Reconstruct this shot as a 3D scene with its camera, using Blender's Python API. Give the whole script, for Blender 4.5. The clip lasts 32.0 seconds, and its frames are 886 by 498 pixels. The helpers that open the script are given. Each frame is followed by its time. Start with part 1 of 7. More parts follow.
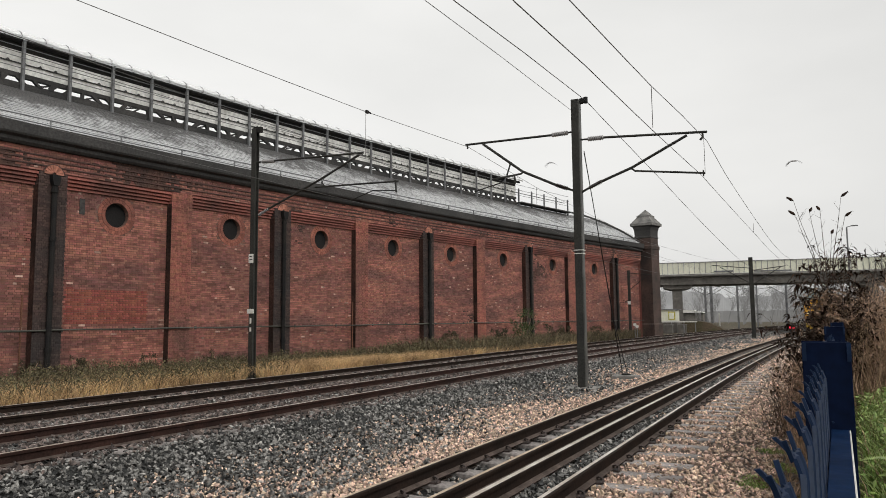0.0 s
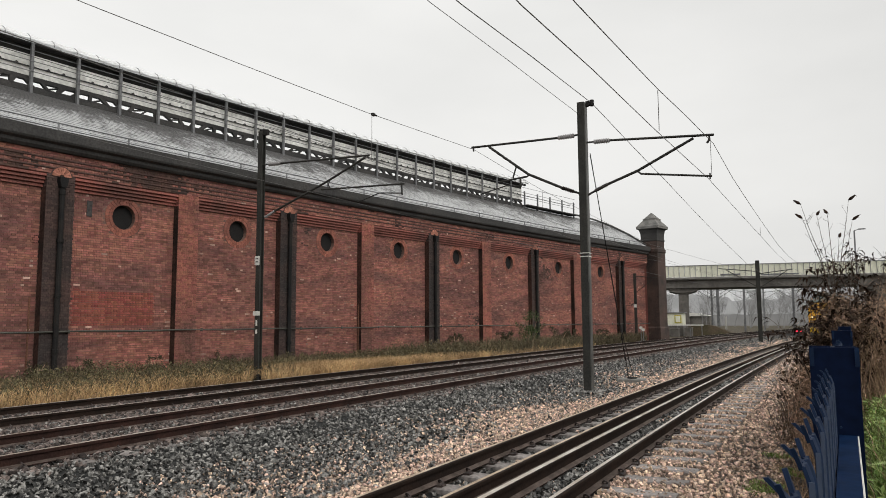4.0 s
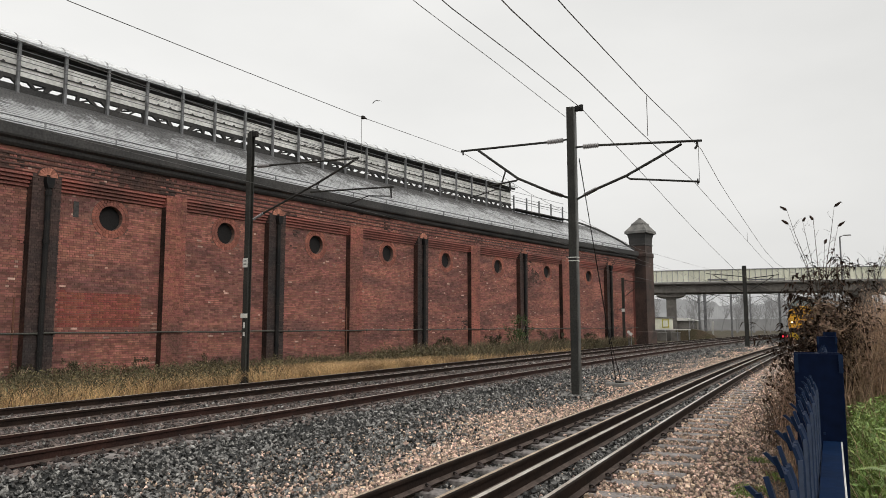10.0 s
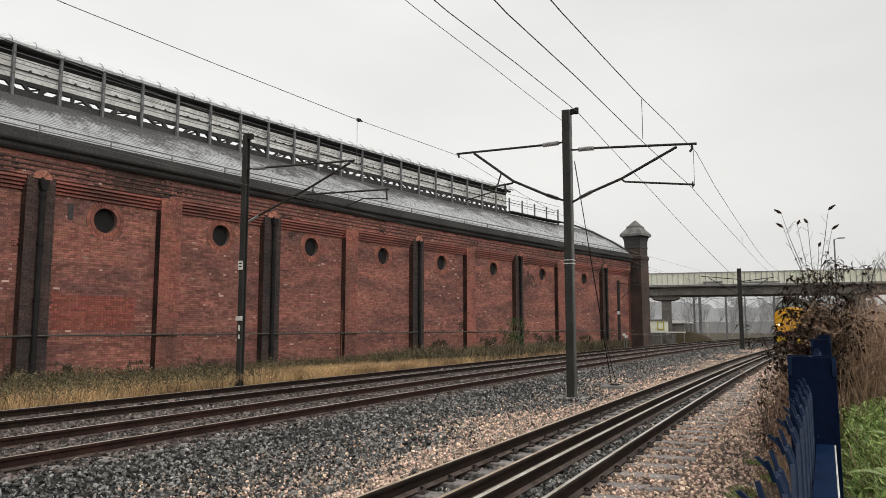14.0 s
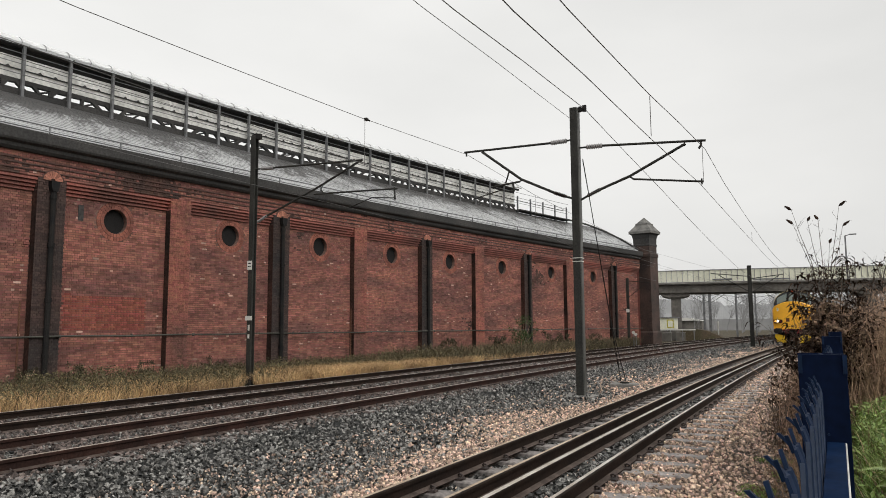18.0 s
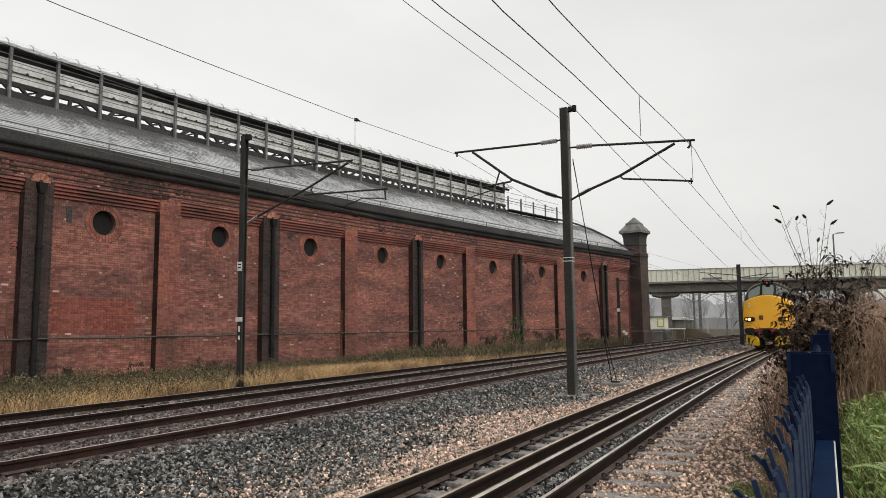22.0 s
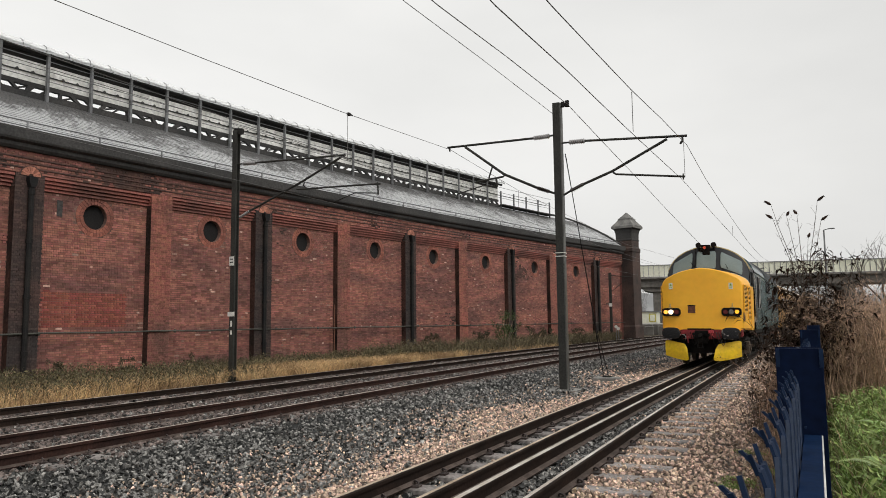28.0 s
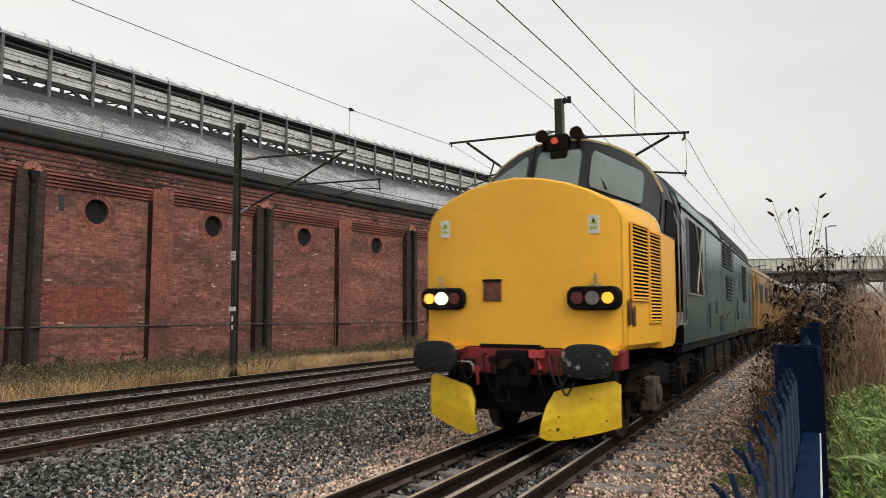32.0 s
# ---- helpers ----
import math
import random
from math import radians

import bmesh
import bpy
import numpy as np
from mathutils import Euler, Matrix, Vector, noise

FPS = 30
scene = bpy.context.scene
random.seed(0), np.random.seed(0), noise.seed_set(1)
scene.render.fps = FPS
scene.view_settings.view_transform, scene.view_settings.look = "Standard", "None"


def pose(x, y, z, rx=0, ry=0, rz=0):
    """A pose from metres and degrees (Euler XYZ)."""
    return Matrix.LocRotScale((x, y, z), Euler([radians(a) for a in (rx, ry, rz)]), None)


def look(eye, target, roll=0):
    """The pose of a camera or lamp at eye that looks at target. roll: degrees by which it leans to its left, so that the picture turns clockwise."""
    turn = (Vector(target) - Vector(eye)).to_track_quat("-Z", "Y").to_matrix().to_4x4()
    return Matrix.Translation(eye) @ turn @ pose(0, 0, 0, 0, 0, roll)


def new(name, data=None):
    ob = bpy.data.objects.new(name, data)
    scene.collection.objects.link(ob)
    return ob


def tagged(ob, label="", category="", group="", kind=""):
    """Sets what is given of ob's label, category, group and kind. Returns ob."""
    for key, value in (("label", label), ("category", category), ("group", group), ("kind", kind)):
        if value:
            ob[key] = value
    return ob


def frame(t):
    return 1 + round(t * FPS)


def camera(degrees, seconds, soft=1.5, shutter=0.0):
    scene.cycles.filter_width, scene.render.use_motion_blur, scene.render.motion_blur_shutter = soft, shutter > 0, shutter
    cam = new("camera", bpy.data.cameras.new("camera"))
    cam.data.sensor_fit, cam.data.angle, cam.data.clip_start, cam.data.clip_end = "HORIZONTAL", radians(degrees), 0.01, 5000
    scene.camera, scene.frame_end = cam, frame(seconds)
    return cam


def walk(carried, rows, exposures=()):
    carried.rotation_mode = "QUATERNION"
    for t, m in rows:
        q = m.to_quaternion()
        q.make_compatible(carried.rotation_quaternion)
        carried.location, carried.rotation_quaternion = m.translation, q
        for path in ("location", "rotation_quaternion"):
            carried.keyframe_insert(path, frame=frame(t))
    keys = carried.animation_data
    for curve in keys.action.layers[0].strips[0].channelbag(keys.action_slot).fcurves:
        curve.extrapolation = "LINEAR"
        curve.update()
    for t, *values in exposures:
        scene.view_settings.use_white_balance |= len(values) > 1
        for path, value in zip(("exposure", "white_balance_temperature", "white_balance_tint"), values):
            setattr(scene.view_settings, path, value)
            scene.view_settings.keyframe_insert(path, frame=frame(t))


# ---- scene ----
cam = camera(63.175, 32.0, soft=0.9, shutter=0.5)
PATH = [
    (0, 0.0000, 0.0000, 1.4900, 95.555, 0.498, 25.648),
    (0.5, -0.0003, -0.0002, 1.4904, 95.587, 0.392, 25.706),
    (1, -0.0006, -0.0004, 1.4908, 95.655, 0.379, 25.822),
    (1.5, -0.0008, -0.0005, 1.4911, 95.633, 0.294, 25.927),
    (2, -0.0009, -0.0006, 1.4915, 95.536, 0.167, 26.117),
    (2.5, -0.0010, -0.0007, 1.4918, 95.293, 0.213, 26.390),
    (3, -0.0010, -0.0007, 1.4921, 95.259, 0.351, 26.411),
    (3.5, -0.0010, -0.0007, 1.4925, 95.481, 0.383, 26.230),
    (5.5, -0.0004, -0.0006, 1.4936, 96.222, 0.207, 25.755),
    (6, -0.0002, -0.0006, 1.4939, 96.222, 0.228, 25.552),
    (6.5, 0.0000, -0.0005, 1.4942, 96.162, 0.156, 25.461),
    (7, 0.0003, -0.0004, 1.4945, 96.048, 0.112, 25.516),
    (7.5, 0.0005, -0.0003, 1.4947, 96.003, 0.122, 25.507),
    (8, 0.0008, -0.0002, 1.4950, 96.014, 0.155, 25.422),
    (8.5, 0.0011, -0.0001, 1.4952, 96.006, 0.123, 25.401),
    (9, 0.0014, 0.0000, 1.4954, 95.981, 0.068, 25.355),
    (9.5, 0.0017, 0.0002, 1.4957, 95.973, 0.059, 25.304),
    (10, 0.0020, 0.0003, 1.4959, 96.018, 0.041, 25.181),
    (10.5, 0.0024, 0.0004, 1.4961, 96.063, 0.138, 25.095),
    (11, 0.0027, 0.0005, 1.4963, 96.037, 0.134, 25.034),
    (11.5, 0.0030, 0.0006, 1.4965, 95.989, 0.149, 25.021),
    (12, 0.0033, 0.0008, 1.4967, 96.007, 0.176, 25.056),
    (12.5, 0.0036, 0.0009, 1.4969, 96.056, 0.117, 25.002),
    (13, 0.0039, 0.0010, 1.4971, 96.125, 0.113, 24.885),
    (13.5, 0.0042, 0.0011, 1.4973, 96.204, -0.000, 24.781),
    (14, 0.0045, 0.0012, 1.4975, 96.219, 0.038, 24.832),
    (14.5, 0.0048, 0.0013, 1.4977, 96.147, 0.218, 25.267),
    (16.5, 0.0057, 0.0018, 1.4984, 95.912, 0.291, 25.948),
    (17, 0.0059, 0.0019, 1.4985, 95.962, 0.262, 25.802),
    (17.5, 0.0062, 0.0019, 1.4987, 96.075, 0.251, 25.598),
    (18, 0.0064, 0.0020, 1.4988, 96.121, 0.324, 25.539),
    (18.5, 0.0066, 0.0021, 1.4990, 96.132, 0.405, 25.571),
    (19, 0.0068, 0.0021, 1.4991, 96.133, 0.397, 25.634),
    (19.5, 0.0069, 0.0022, 1.4993, 96.176, 0.442, 25.604),
    (20, 0.0071, 0.0023, 1.4994, 96.156, 0.457, 25.479),
    (20.5, 0.0073, 0.0023, 1.4996, 96.178, 0.487, 25.308),
    (21, 0.0075, 0.0023, 1.4997, 96.245, 0.505, 25.093),
    (21.5, 0.0077, 0.0024, 1.4998, 96.237, 0.556, 24.941),
    (22, 0.0079, 0.0025, 1.5000, 96.129, 0.624, 24.840),
    (22.5, 0.0081, 0.0026, 1.5001, 95.948, 0.719, 24.874),
    (23, 0.0083, 0.0027, 1.5002, 95.760, 0.837, 24.908),
    (23.5, 0.0085, 0.0028, 1.5003, 95.658, 1.002, 24.968),
    (24, 0.0087, 0.0029, 1.5004, 95.708, 1.120, 25.047),
    (24.5, 0.0090, 0.0029, 1.5005, 95.750, 1.126, 24.660),
    (25, 0.0093, 0.0030, 1.5006, 95.862, 1.274, 24.466),
    (25.5, 0.0095, 0.0031, 1.5007, 95.977, 1.244, 24.548),
    (27.5, 0.0109, 0.0037, 1.5012, 95.733, 0.801, 24.456),
    (28, 0.0113, 0.0038, 1.5013, 95.719, 0.598, 24.257),
    (28.5, 0.0118, 0.0040, 1.5015, 95.652, 0.362, 24.224),
    (29, 0.0123, 0.0043, 1.5016, 95.667, 0.378, 24.304),
    (29.5, 0.0130, 0.0046, 1.5016, 95.741, 0.487, 24.406),
    (30, 0.0137, 0.0049, 1.5017, 95.734, 0.569, 24.416),
    (30.5, 0.0144, 0.0052, 1.5018, 95.766, 0.392, 24.247),
    (31, 0.0152, 0.0055, 1.5019, 95.662, 0.369, 24.200),
    (31.5, 0.0161, 0.0060, 1.5020, 95.453, 0.334, 24.169),
    (32, 0.0171, 0.0065, 1.5020, 95.381, 0.341, 24.354),
]
EXPOSURES = [(0.0, 0.0), (32.0, 0.0)]

walk(cam, [(t, pose(x, y, z, rx, ry, rz)) for t, x, y, z, rx, ry, rz in PATH], EXPOSURES)

# ---- sky and sun ----
world = bpy.data.worlds.new("overcast_sky")
scene.world = world
world.use_nodes = True
wn, wl = world.node_tree.nodes, world.node_tree.links
wn.clear()
w_out, w_bg = wn.new("ShaderNodeOutputWorld"), wn.new("ShaderNodeBackground")
w_sky, w_hsv = wn.new("ShaderNodeTexSky"), wn.new("ShaderNodeHueSaturation")
w_mix, w_noise, w_ramp, w_map, w_co = (wn.new("ShaderNodeMix"), wn.new("ShaderNodeTexNoise"), wn.new("ShaderNodeValToRGB"),
                                       wn.new("ShaderNodeMapping"), wn.new("ShaderNodeTexCoord"))
w_sky.sky_type, w_sky.sun_disc = "NISHITA", False
w_sky.sun_elevation, w_sky.sun_rotation = radians(45), radians(114)
w_sky.dust_density, w_sky.air_density = 4.0, 1.5
w_hsv.inputs["Saturation"].default_value = 0.1
w_mix.data_type = "RGBA"
w_mix.inputs["Factor"].default_value = 0.9
w_map.inputs["Scale"].default_value = (1.0, 1.0, 2.6)
w_noise.inputs["Scale"].default_value, w_noise.inputs["Detail"].default_value = 1.7, 5
w_ramp.color_ramp.elements[0].position, w_ramp.color_ramp.elements[1].position = 0.3, 0.7
w_ramp.color_ramp.elements[0].color, w_ramp.color_ramp.elements[1].color = (7.9, 7.9, 7.75, 1), (9.5, 9.45, 9.25, 1)
wl.new(w_co.outputs["Generated"], w_map.inputs["Vector"])
wl.new(w_map.outputs["Vector"], w_noise.inputs["Vector"])
wl.new(w_noise.outputs["Fac"], w_ramp.inputs["Fac"])
wl.new(w_sky.outputs["Color"], w_hsv.inputs["Color"])
wl.new(w_hsv.outputs["Color"], w_mix.inputs["A"])
w_sep, w_fall, w_tone = wn.new("ShaderNodeSeparateXYZ"), wn.new("ShaderNodeMapRange"), wn.new("ShaderNodeVectorMath")
w_fall.inputs["From Min"].default_value, w_fall.inputs["From Max"].default_value = -0.75, 0.25
w_fall.inputs["To Min"].default_value, w_fall.inputs["To Max"].default_value = 1.07, 0.89
w_tone.operation = "SCALE"
wl.new(w_co.outputs["Generated"], w_sep.inputs["Vector"])
wl.new(w_sep.outputs["X"], w_fall.inputs["Value"])
wl.new(w_ramp.outputs["Color"], w_tone.inputs[0])
wl.new(w_fall.outputs["Result"], w_tone.inputs["Scale"])
wl.new(w_tone.outputs["Vector"], w_mix.inputs["B"])
wl.new(w_mix.outputs["Result"], w_bg.inputs["Color"])
wl.new(w_bg.outputs["Background"], w_out.inputs["Surface"])
w_bg.inputs["Strength"].default_value = 0.1

sun_data = bpy.data.lights.new("sun", "SUN")
sun_data.energy, sun_data.angle, sun_data.color = 1.5, radians(40), (1.0, 0.96, 0.9)
sun = new("sun", sun_data)
sun.matrix_world = look((40, -18, 45), (0, 0, 0))


# ---- materials ----
def mat(name, col, col2=None, rough=0.75, metal=0.0, scale=1.2, fine=30.0, var=0.35, bump=0.15, island=0.0, obrand=0.0, hue=0.0, spec=0.4,
        transmission=0.0, alpha=1.0, stretch=(1, 1, 1), bump_dist=0.01, low=0.35, high=0.65):
    m = bpy.data.materials.new(name)
    m.use_nodes = True
    n, l = m.node_tree.nodes, m.node_tree.links
    b = n["Principled BSDF"]
    co, mp = n.new("ShaderNodeTexCoord"), n.new("ShaderNodeMapping")
    mp.inputs["Scale"].default_value = stretch
    l.new(co.outputs["Object"], mp.inputs["Vector"])
    big, small = n.new("ShaderNodeTexNoise"), n.new("ShaderNodeTexNoise")
    big.inputs["Scale"].default_value, big.inputs["Detail"].default_value = scale, 6
    small.inputs["Scale"].default_value, small.inputs["Detail"].default_value = fine, 4
    for t in (big, small):
        l.new(mp.outputs["Vector"], t.inputs["Vector"])
    ramp = n.new("ShaderNodeMapRange")
    ramp.inputs["From Min"].default_value, ramp.inputs["From Max"].default_value = low, high
    l.new(big.outputs["Fac"], ramp.inputs["Value"])
    mix = n.new("ShaderNodeMix")
    mix.data_type = "RGBA"
    c2 = col2 or tuple(c * 0.7 for c in col)
    mix.inputs["A"].default_value, mix.inputs["B"].default_value = (*col, 1), (*c2, 1)
    l.new(ramp.outputs["Result"], mix.inputs["Factor"])
    hsv = n.new("ShaderNodeHueSaturation")
    l.new(mix.outputs["Result"], hsv.inputs["Color"])
    val = n.new("ShaderNodeMapRange")
    val.inputs["From Min"].default_value, val.inputs["From Max"].default_value = 0.3, 0.7
    val.inputs["To Min"].default_value, val.inputs["To Max"].default_value = 1 - var, 1 + var
    l.new(small.outputs["Fac"], val.inputs["Value"])
    value = val.outputs["Result"]
    source = None
    if island:
        source, amount = n.new("ShaderNodeNewGeometry").outputs["Random Per Island"], island
    elif obrand:
        source, amount = n.new("ShaderNodeObjectInfo").outputs["Random"], obrand
    if source:
        r = n.new("ShaderNodeMapRange")
        r.inputs["To Min"].default_value, r.inputs["To Max"].default_value = 1 - amount, 1 + amount
        l.new(source, r.inputs["Value"])
        mul = n.new("ShaderNodeMath")
        mul.operation = "MULTIPLY"
        l.new(value, mul.inputs[0])
        l.new(r.outputs["Result"], mul.inputs[1])
        value = mul.outputs["Value"]
        if hue:
            wn1 = n.new("ShaderNodeTexWhiteNoise")
            wn1.noise_dimensions = "1D"
            l.new(source, wn1.inputs["W"])
            h = n.new("ShaderNodeMapRange")
            h.inputs["To Min"].default_value, h.inputs["To Max"].default_value = 0.5 - hue, 0.5 + hue
            l.new(wn1.outputs["Value"], h.inputs["Value"])
            l.new(h.outputs["Result"], hsv.inputs["Hue"])
    l.new(value, hsv.inputs["Value"])
    l.new(hsv.outputs["Color"], b.inputs["Base Color"])
    b.inputs["Roughness"].default_value, b.inputs["Metallic"].default_value = rough, metal
    b.inputs["Specular IOR Level"].default_value = spec
    b.inputs["Transmission Weight"].default_value, b.inputs["Alpha"].default_value = transmission, alpha
    if bump:
        bp = n.new("ShaderNodeBump")
        bp.inputs["Strength"].default_value, bp.inputs["Distance"].default_value = bump, bump_dist
        l.new(small.outputs["Fac"], bp.inputs["Height"])
        l.new(bp.outputs["Normal"], b.inputs["Normal"])
    return m


def glow(name, col, strength):
    m = bpy.data.materials.new(name)
    m.use_nodes = True
    b = m.node_tree.nodes["Principled BSDF"]
    b.inputs["Base Color"].default_value = (*col, 1)
    b.inputs["Emission Color"].default_value, b.inputs["Emission Strength"].default_value = (*col, 1), strength
    return m


BRICK = mat("red_brick", (0.360, 0.150, 0.114), (0.170, 0.083, 0.072), island=0.30, hue=0.012, scale=0.32, fine=2.2, var=0.30, rough=0.85, spec=0.25, bump=0.0, stretch=(1, 1, 5))
BRICK_STAIN = mat("stained_brick", (0.105, 0.058, 0.047), (0.055, 0.040, 0.036), island=0.35, hue=0.01, scale=0.8, fine=8, var=0.3, rough=0.85, spec=0.2, bump=0.0)
BRICK_LIME = mat("limed_brick", (0.56, 0.38, 0.31), (0.36, 0.21, 0.165), island=0.4, scale=3, fine=12, var=0.3, rough=0.9, spec=0.2, bump=0.0)
BRICK_ONE = mat("red_brick_single", (0.30, 0.096, 0.068), (0.24, 0.08, 0.062), obrand=0.30, hue=0.012, scale=9, fine=30, var=0.2, rough=0.85, spec=0.25, bump=0.0)
BRICK_SOOT = mat("sooty_brick", (0.075, 0.045, 0.038), (0.036, 0.031, 0.03), island=0.3, hue=0.01, scale=0.6, fine=18, var=0.3, rough=0.8)
RETURN_BLACK = mat("return_black", (0.025, 0.019, 0.017), (0.07, 0.038, 0.03), scale=1.2, fine=12, var=0.4, rough=0.9, spec=0.15)
BRICK_PIL = mat("weathered_brick", (0.33, 0.122, 0.088), (0.16, 0.076, 0.06), island=0.3, hue=0.012, scale=0.5, fine=18, var=0.3, rough=0.85)
BRICK_RING = mat("orange_brick", (0.34, 0.125, 0.086), (0.19, 0.074, 0.057), island=0.25, scale=1.0, var=0.25, rough=0.85)
def sooted_sheet(name):
    """Pale roof sheet with ragged soot stains, denser up the slope and thinner along the roof."""
    m = mat(name, (0.47, 0.48, 0.485), (0.36, 0.365, 0.37), scale=0.9, fine=7, var=0.14, rough=0.55, bump=0.0, island=0.08)
    n, l = m.node_tree.nodes, m.node_tree.links
    b = n["Principled BSDF"]
    pale = b.inputs["Base Color"].links[0].from_socket
    co, sep, mp = n.new("ShaderNodeTexCoord"), n.new("ShaderNodeSeparateXYZ"), n.new("ShaderNodeMapping")
    wide, ragged = n.new("ShaderNodeTexNoise"), n.new("ShaderNodeTexNoise")
    wide.inputs["Scale"].default_value, wide.inputs["Detail"].default_value = 0.42, 3
    ragged.inputs["Scale"].default_value, ragged.inputs["Detail"].default_value = 3.2, 10
    ragged.inputs["Roughness"].default_value = 0.68
    mp.inputs["Scale"].default_value = (1.0, 1.0, 0.55)
    l.new(co.outputs["Object"], sep.inputs["Vector"])
    l.new(co.outputs["Object"], mp.inputs["Vector"])
    total = None
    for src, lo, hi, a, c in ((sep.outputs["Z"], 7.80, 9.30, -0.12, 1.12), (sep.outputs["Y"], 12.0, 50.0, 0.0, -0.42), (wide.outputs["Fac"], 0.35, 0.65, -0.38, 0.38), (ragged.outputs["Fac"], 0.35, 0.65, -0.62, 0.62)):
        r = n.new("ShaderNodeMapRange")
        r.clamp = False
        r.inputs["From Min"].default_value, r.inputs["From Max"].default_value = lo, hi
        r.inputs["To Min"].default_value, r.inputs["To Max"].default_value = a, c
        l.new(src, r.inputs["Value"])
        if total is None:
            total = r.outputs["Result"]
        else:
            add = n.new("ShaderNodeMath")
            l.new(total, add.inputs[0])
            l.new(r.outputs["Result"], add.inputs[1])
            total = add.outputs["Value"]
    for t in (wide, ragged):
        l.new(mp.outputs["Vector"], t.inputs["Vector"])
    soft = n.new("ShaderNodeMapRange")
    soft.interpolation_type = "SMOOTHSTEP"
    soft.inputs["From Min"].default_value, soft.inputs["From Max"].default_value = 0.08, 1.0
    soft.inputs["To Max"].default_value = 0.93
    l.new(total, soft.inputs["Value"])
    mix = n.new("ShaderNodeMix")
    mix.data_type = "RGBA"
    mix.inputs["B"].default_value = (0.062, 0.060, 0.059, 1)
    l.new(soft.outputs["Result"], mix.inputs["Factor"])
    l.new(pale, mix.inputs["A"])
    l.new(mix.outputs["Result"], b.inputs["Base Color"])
    return m


ROOF_SOOTED = sooted_sheet("roof_sheet_sooted")
BRICK_HEAD = mat("bright_orange_brick", (0.46, 0.20, 0.135), (0.30, 0.12, 0.085), obrand=0.25, scale=3, fine=14, var=0.25, rough=0.85, bump=0.1)
MORTAR = mat("mortar", (0.22, 0.135, 0.11), (0.11, 0.065, 0.052), scale=0.7, var=0.3, rough=0.95)
CORNICE = mat("dark_weathered_stone", (0.055, 0.052, 0.05), (0.03, 0.03, 0.03), scale=0.6, fine=14, var=0.35, rough=0.75, bump=0.3)
IRON = mat("black_painted_iron", (0.011, 0.011, 0.012), (0.022, 0.020, 0.018), scale=2, var=0.3, rough=0.7, spec=0.2)
DARK = mat("dark_interior", (0.012, 0.011, 0.011), rough=0.9, bump=0)
ROOF_PALE = mat("pale_roof_glazing", (0.62, 0.63, 0.635), (0.45, 0.46, 0.465), scale=0.5, fine=4, var=0.12, rough=0.4, bump=0.0)
LAP_SHADE = mat("roof_lap_shade", (0.10, 0.10, 0.10), (0.05, 0.05, 0.05), scale=1.2, fine=6, var=0.4, rough=0.6, island=0.2)
POLY = mat("clouded_translucent_sheet", (0.88, 0.90, 0.90), (0.78, 0.80, 0.80), scale=1.5, fine=9, var=0.06, rough=0.45, bump=0.0, transmission=0.55)
PANEL = mat("dirty_white_board", (0.79, 0.79, 0.76), (0.56, 0.56, 0.53), scale=1.5, fine=7, var=0.2, rough=0.6)
STEEL = mat("galvanised_steel", (0.24, 0.245, 0.25), (0.15, 0.15, 0.155), scale=3, var=0.2, rough=0.5, metal=0.4)
MAST = mat("weathered_mast_steel", (0.026, 0.026, 0.024), (0.042, 0.041, 0.036), scale=1.4, fine=25, var=0.3, rough=0.7, metal=0.0, spec=0.25)
MAST_EDGE = mat("galvanised_flange", (0.12, 0.12, 0.112), (0.075, 0.075, 0.07), scale=2.5, var=0.2, rough=0.5, metal=0.3)
WIRE = mat("tarnished_wire", (0.15, 0.145, 0.14), rough=0.5, metal=0.5, bump=0)
INSUL = mat("grey_insulator", (0.30, 0.29, 0.29), (0.22, 0.21, 0.21), rough=0.35)
INSUL_D = mat("brown_insulator", (0.035, 0.025, 0.022), rough=0.3)
CONCRETE = mat("weathered_concrete", (0.27, 0.26, 0.24), (0.17, 0.165, 0.155), scale=1.5, fine=20, var=0.25, rough=0.9, bump=0.3)
SLEEPER = mat("concrete_sleeper", (0.30, 0.272, 0.258), (0.14, 0.125, 0.118), obrand=0.2, scale=4, fine=30, var=0.3, rough=0.7, bump=0.3)
RAIL_SIDE = mat("rusty_rail", (0.026, 0.016, 0.012), (0.015, 0.010, 0.008), scale=3, fine=40, var=0.35, rough=0.8, spec=0.15)
RAIL_FOOT = mat("dusty_rail_foot", (0.12, 0.092, 0.08), (0.06, 0.045, 0.038), scale=5, fine=40, var=0.35, rough=0.8, spec=0.2)
RAIL_RED = mat("red_rust_rail", (0.046, 0.023, 0.018), (0.025, 0.014, 0.012), scale=3, fine=40, var=0.35, rough=0.8, spec=0.15)
RAIL_TOP = mat("worn_rail_head", (0.66, 0.61, 0.56), (0.42, 0.35, 0.29), scale=2, fine=30, var=0.2, rough=0.38, metal=0.3, bump=0.02)
RAIL_TOP_TAN = mat("tan_rail_head", (0.62, 0.50, 0.38), (0.40, 0.30, 0.21), scale=2, fine=30, var=0.25, rough=0.45, metal=0.3, bump=0.02)
CLIP = mat("rusty_clip", (0.035, 0.024, 0.022), (0.07, 0.055, 0.05), scale=20, var=0.4, rough=0.6, island=0.4)
STONE_G = mat("grey_ballast", (0.255, 0.247, 0.232), (0.018, 0.018, 0.017), island=0.93, hue=0.012, scale=14, fine=60, var=0.3, rough=0.45, low=0.38, high=0.60)
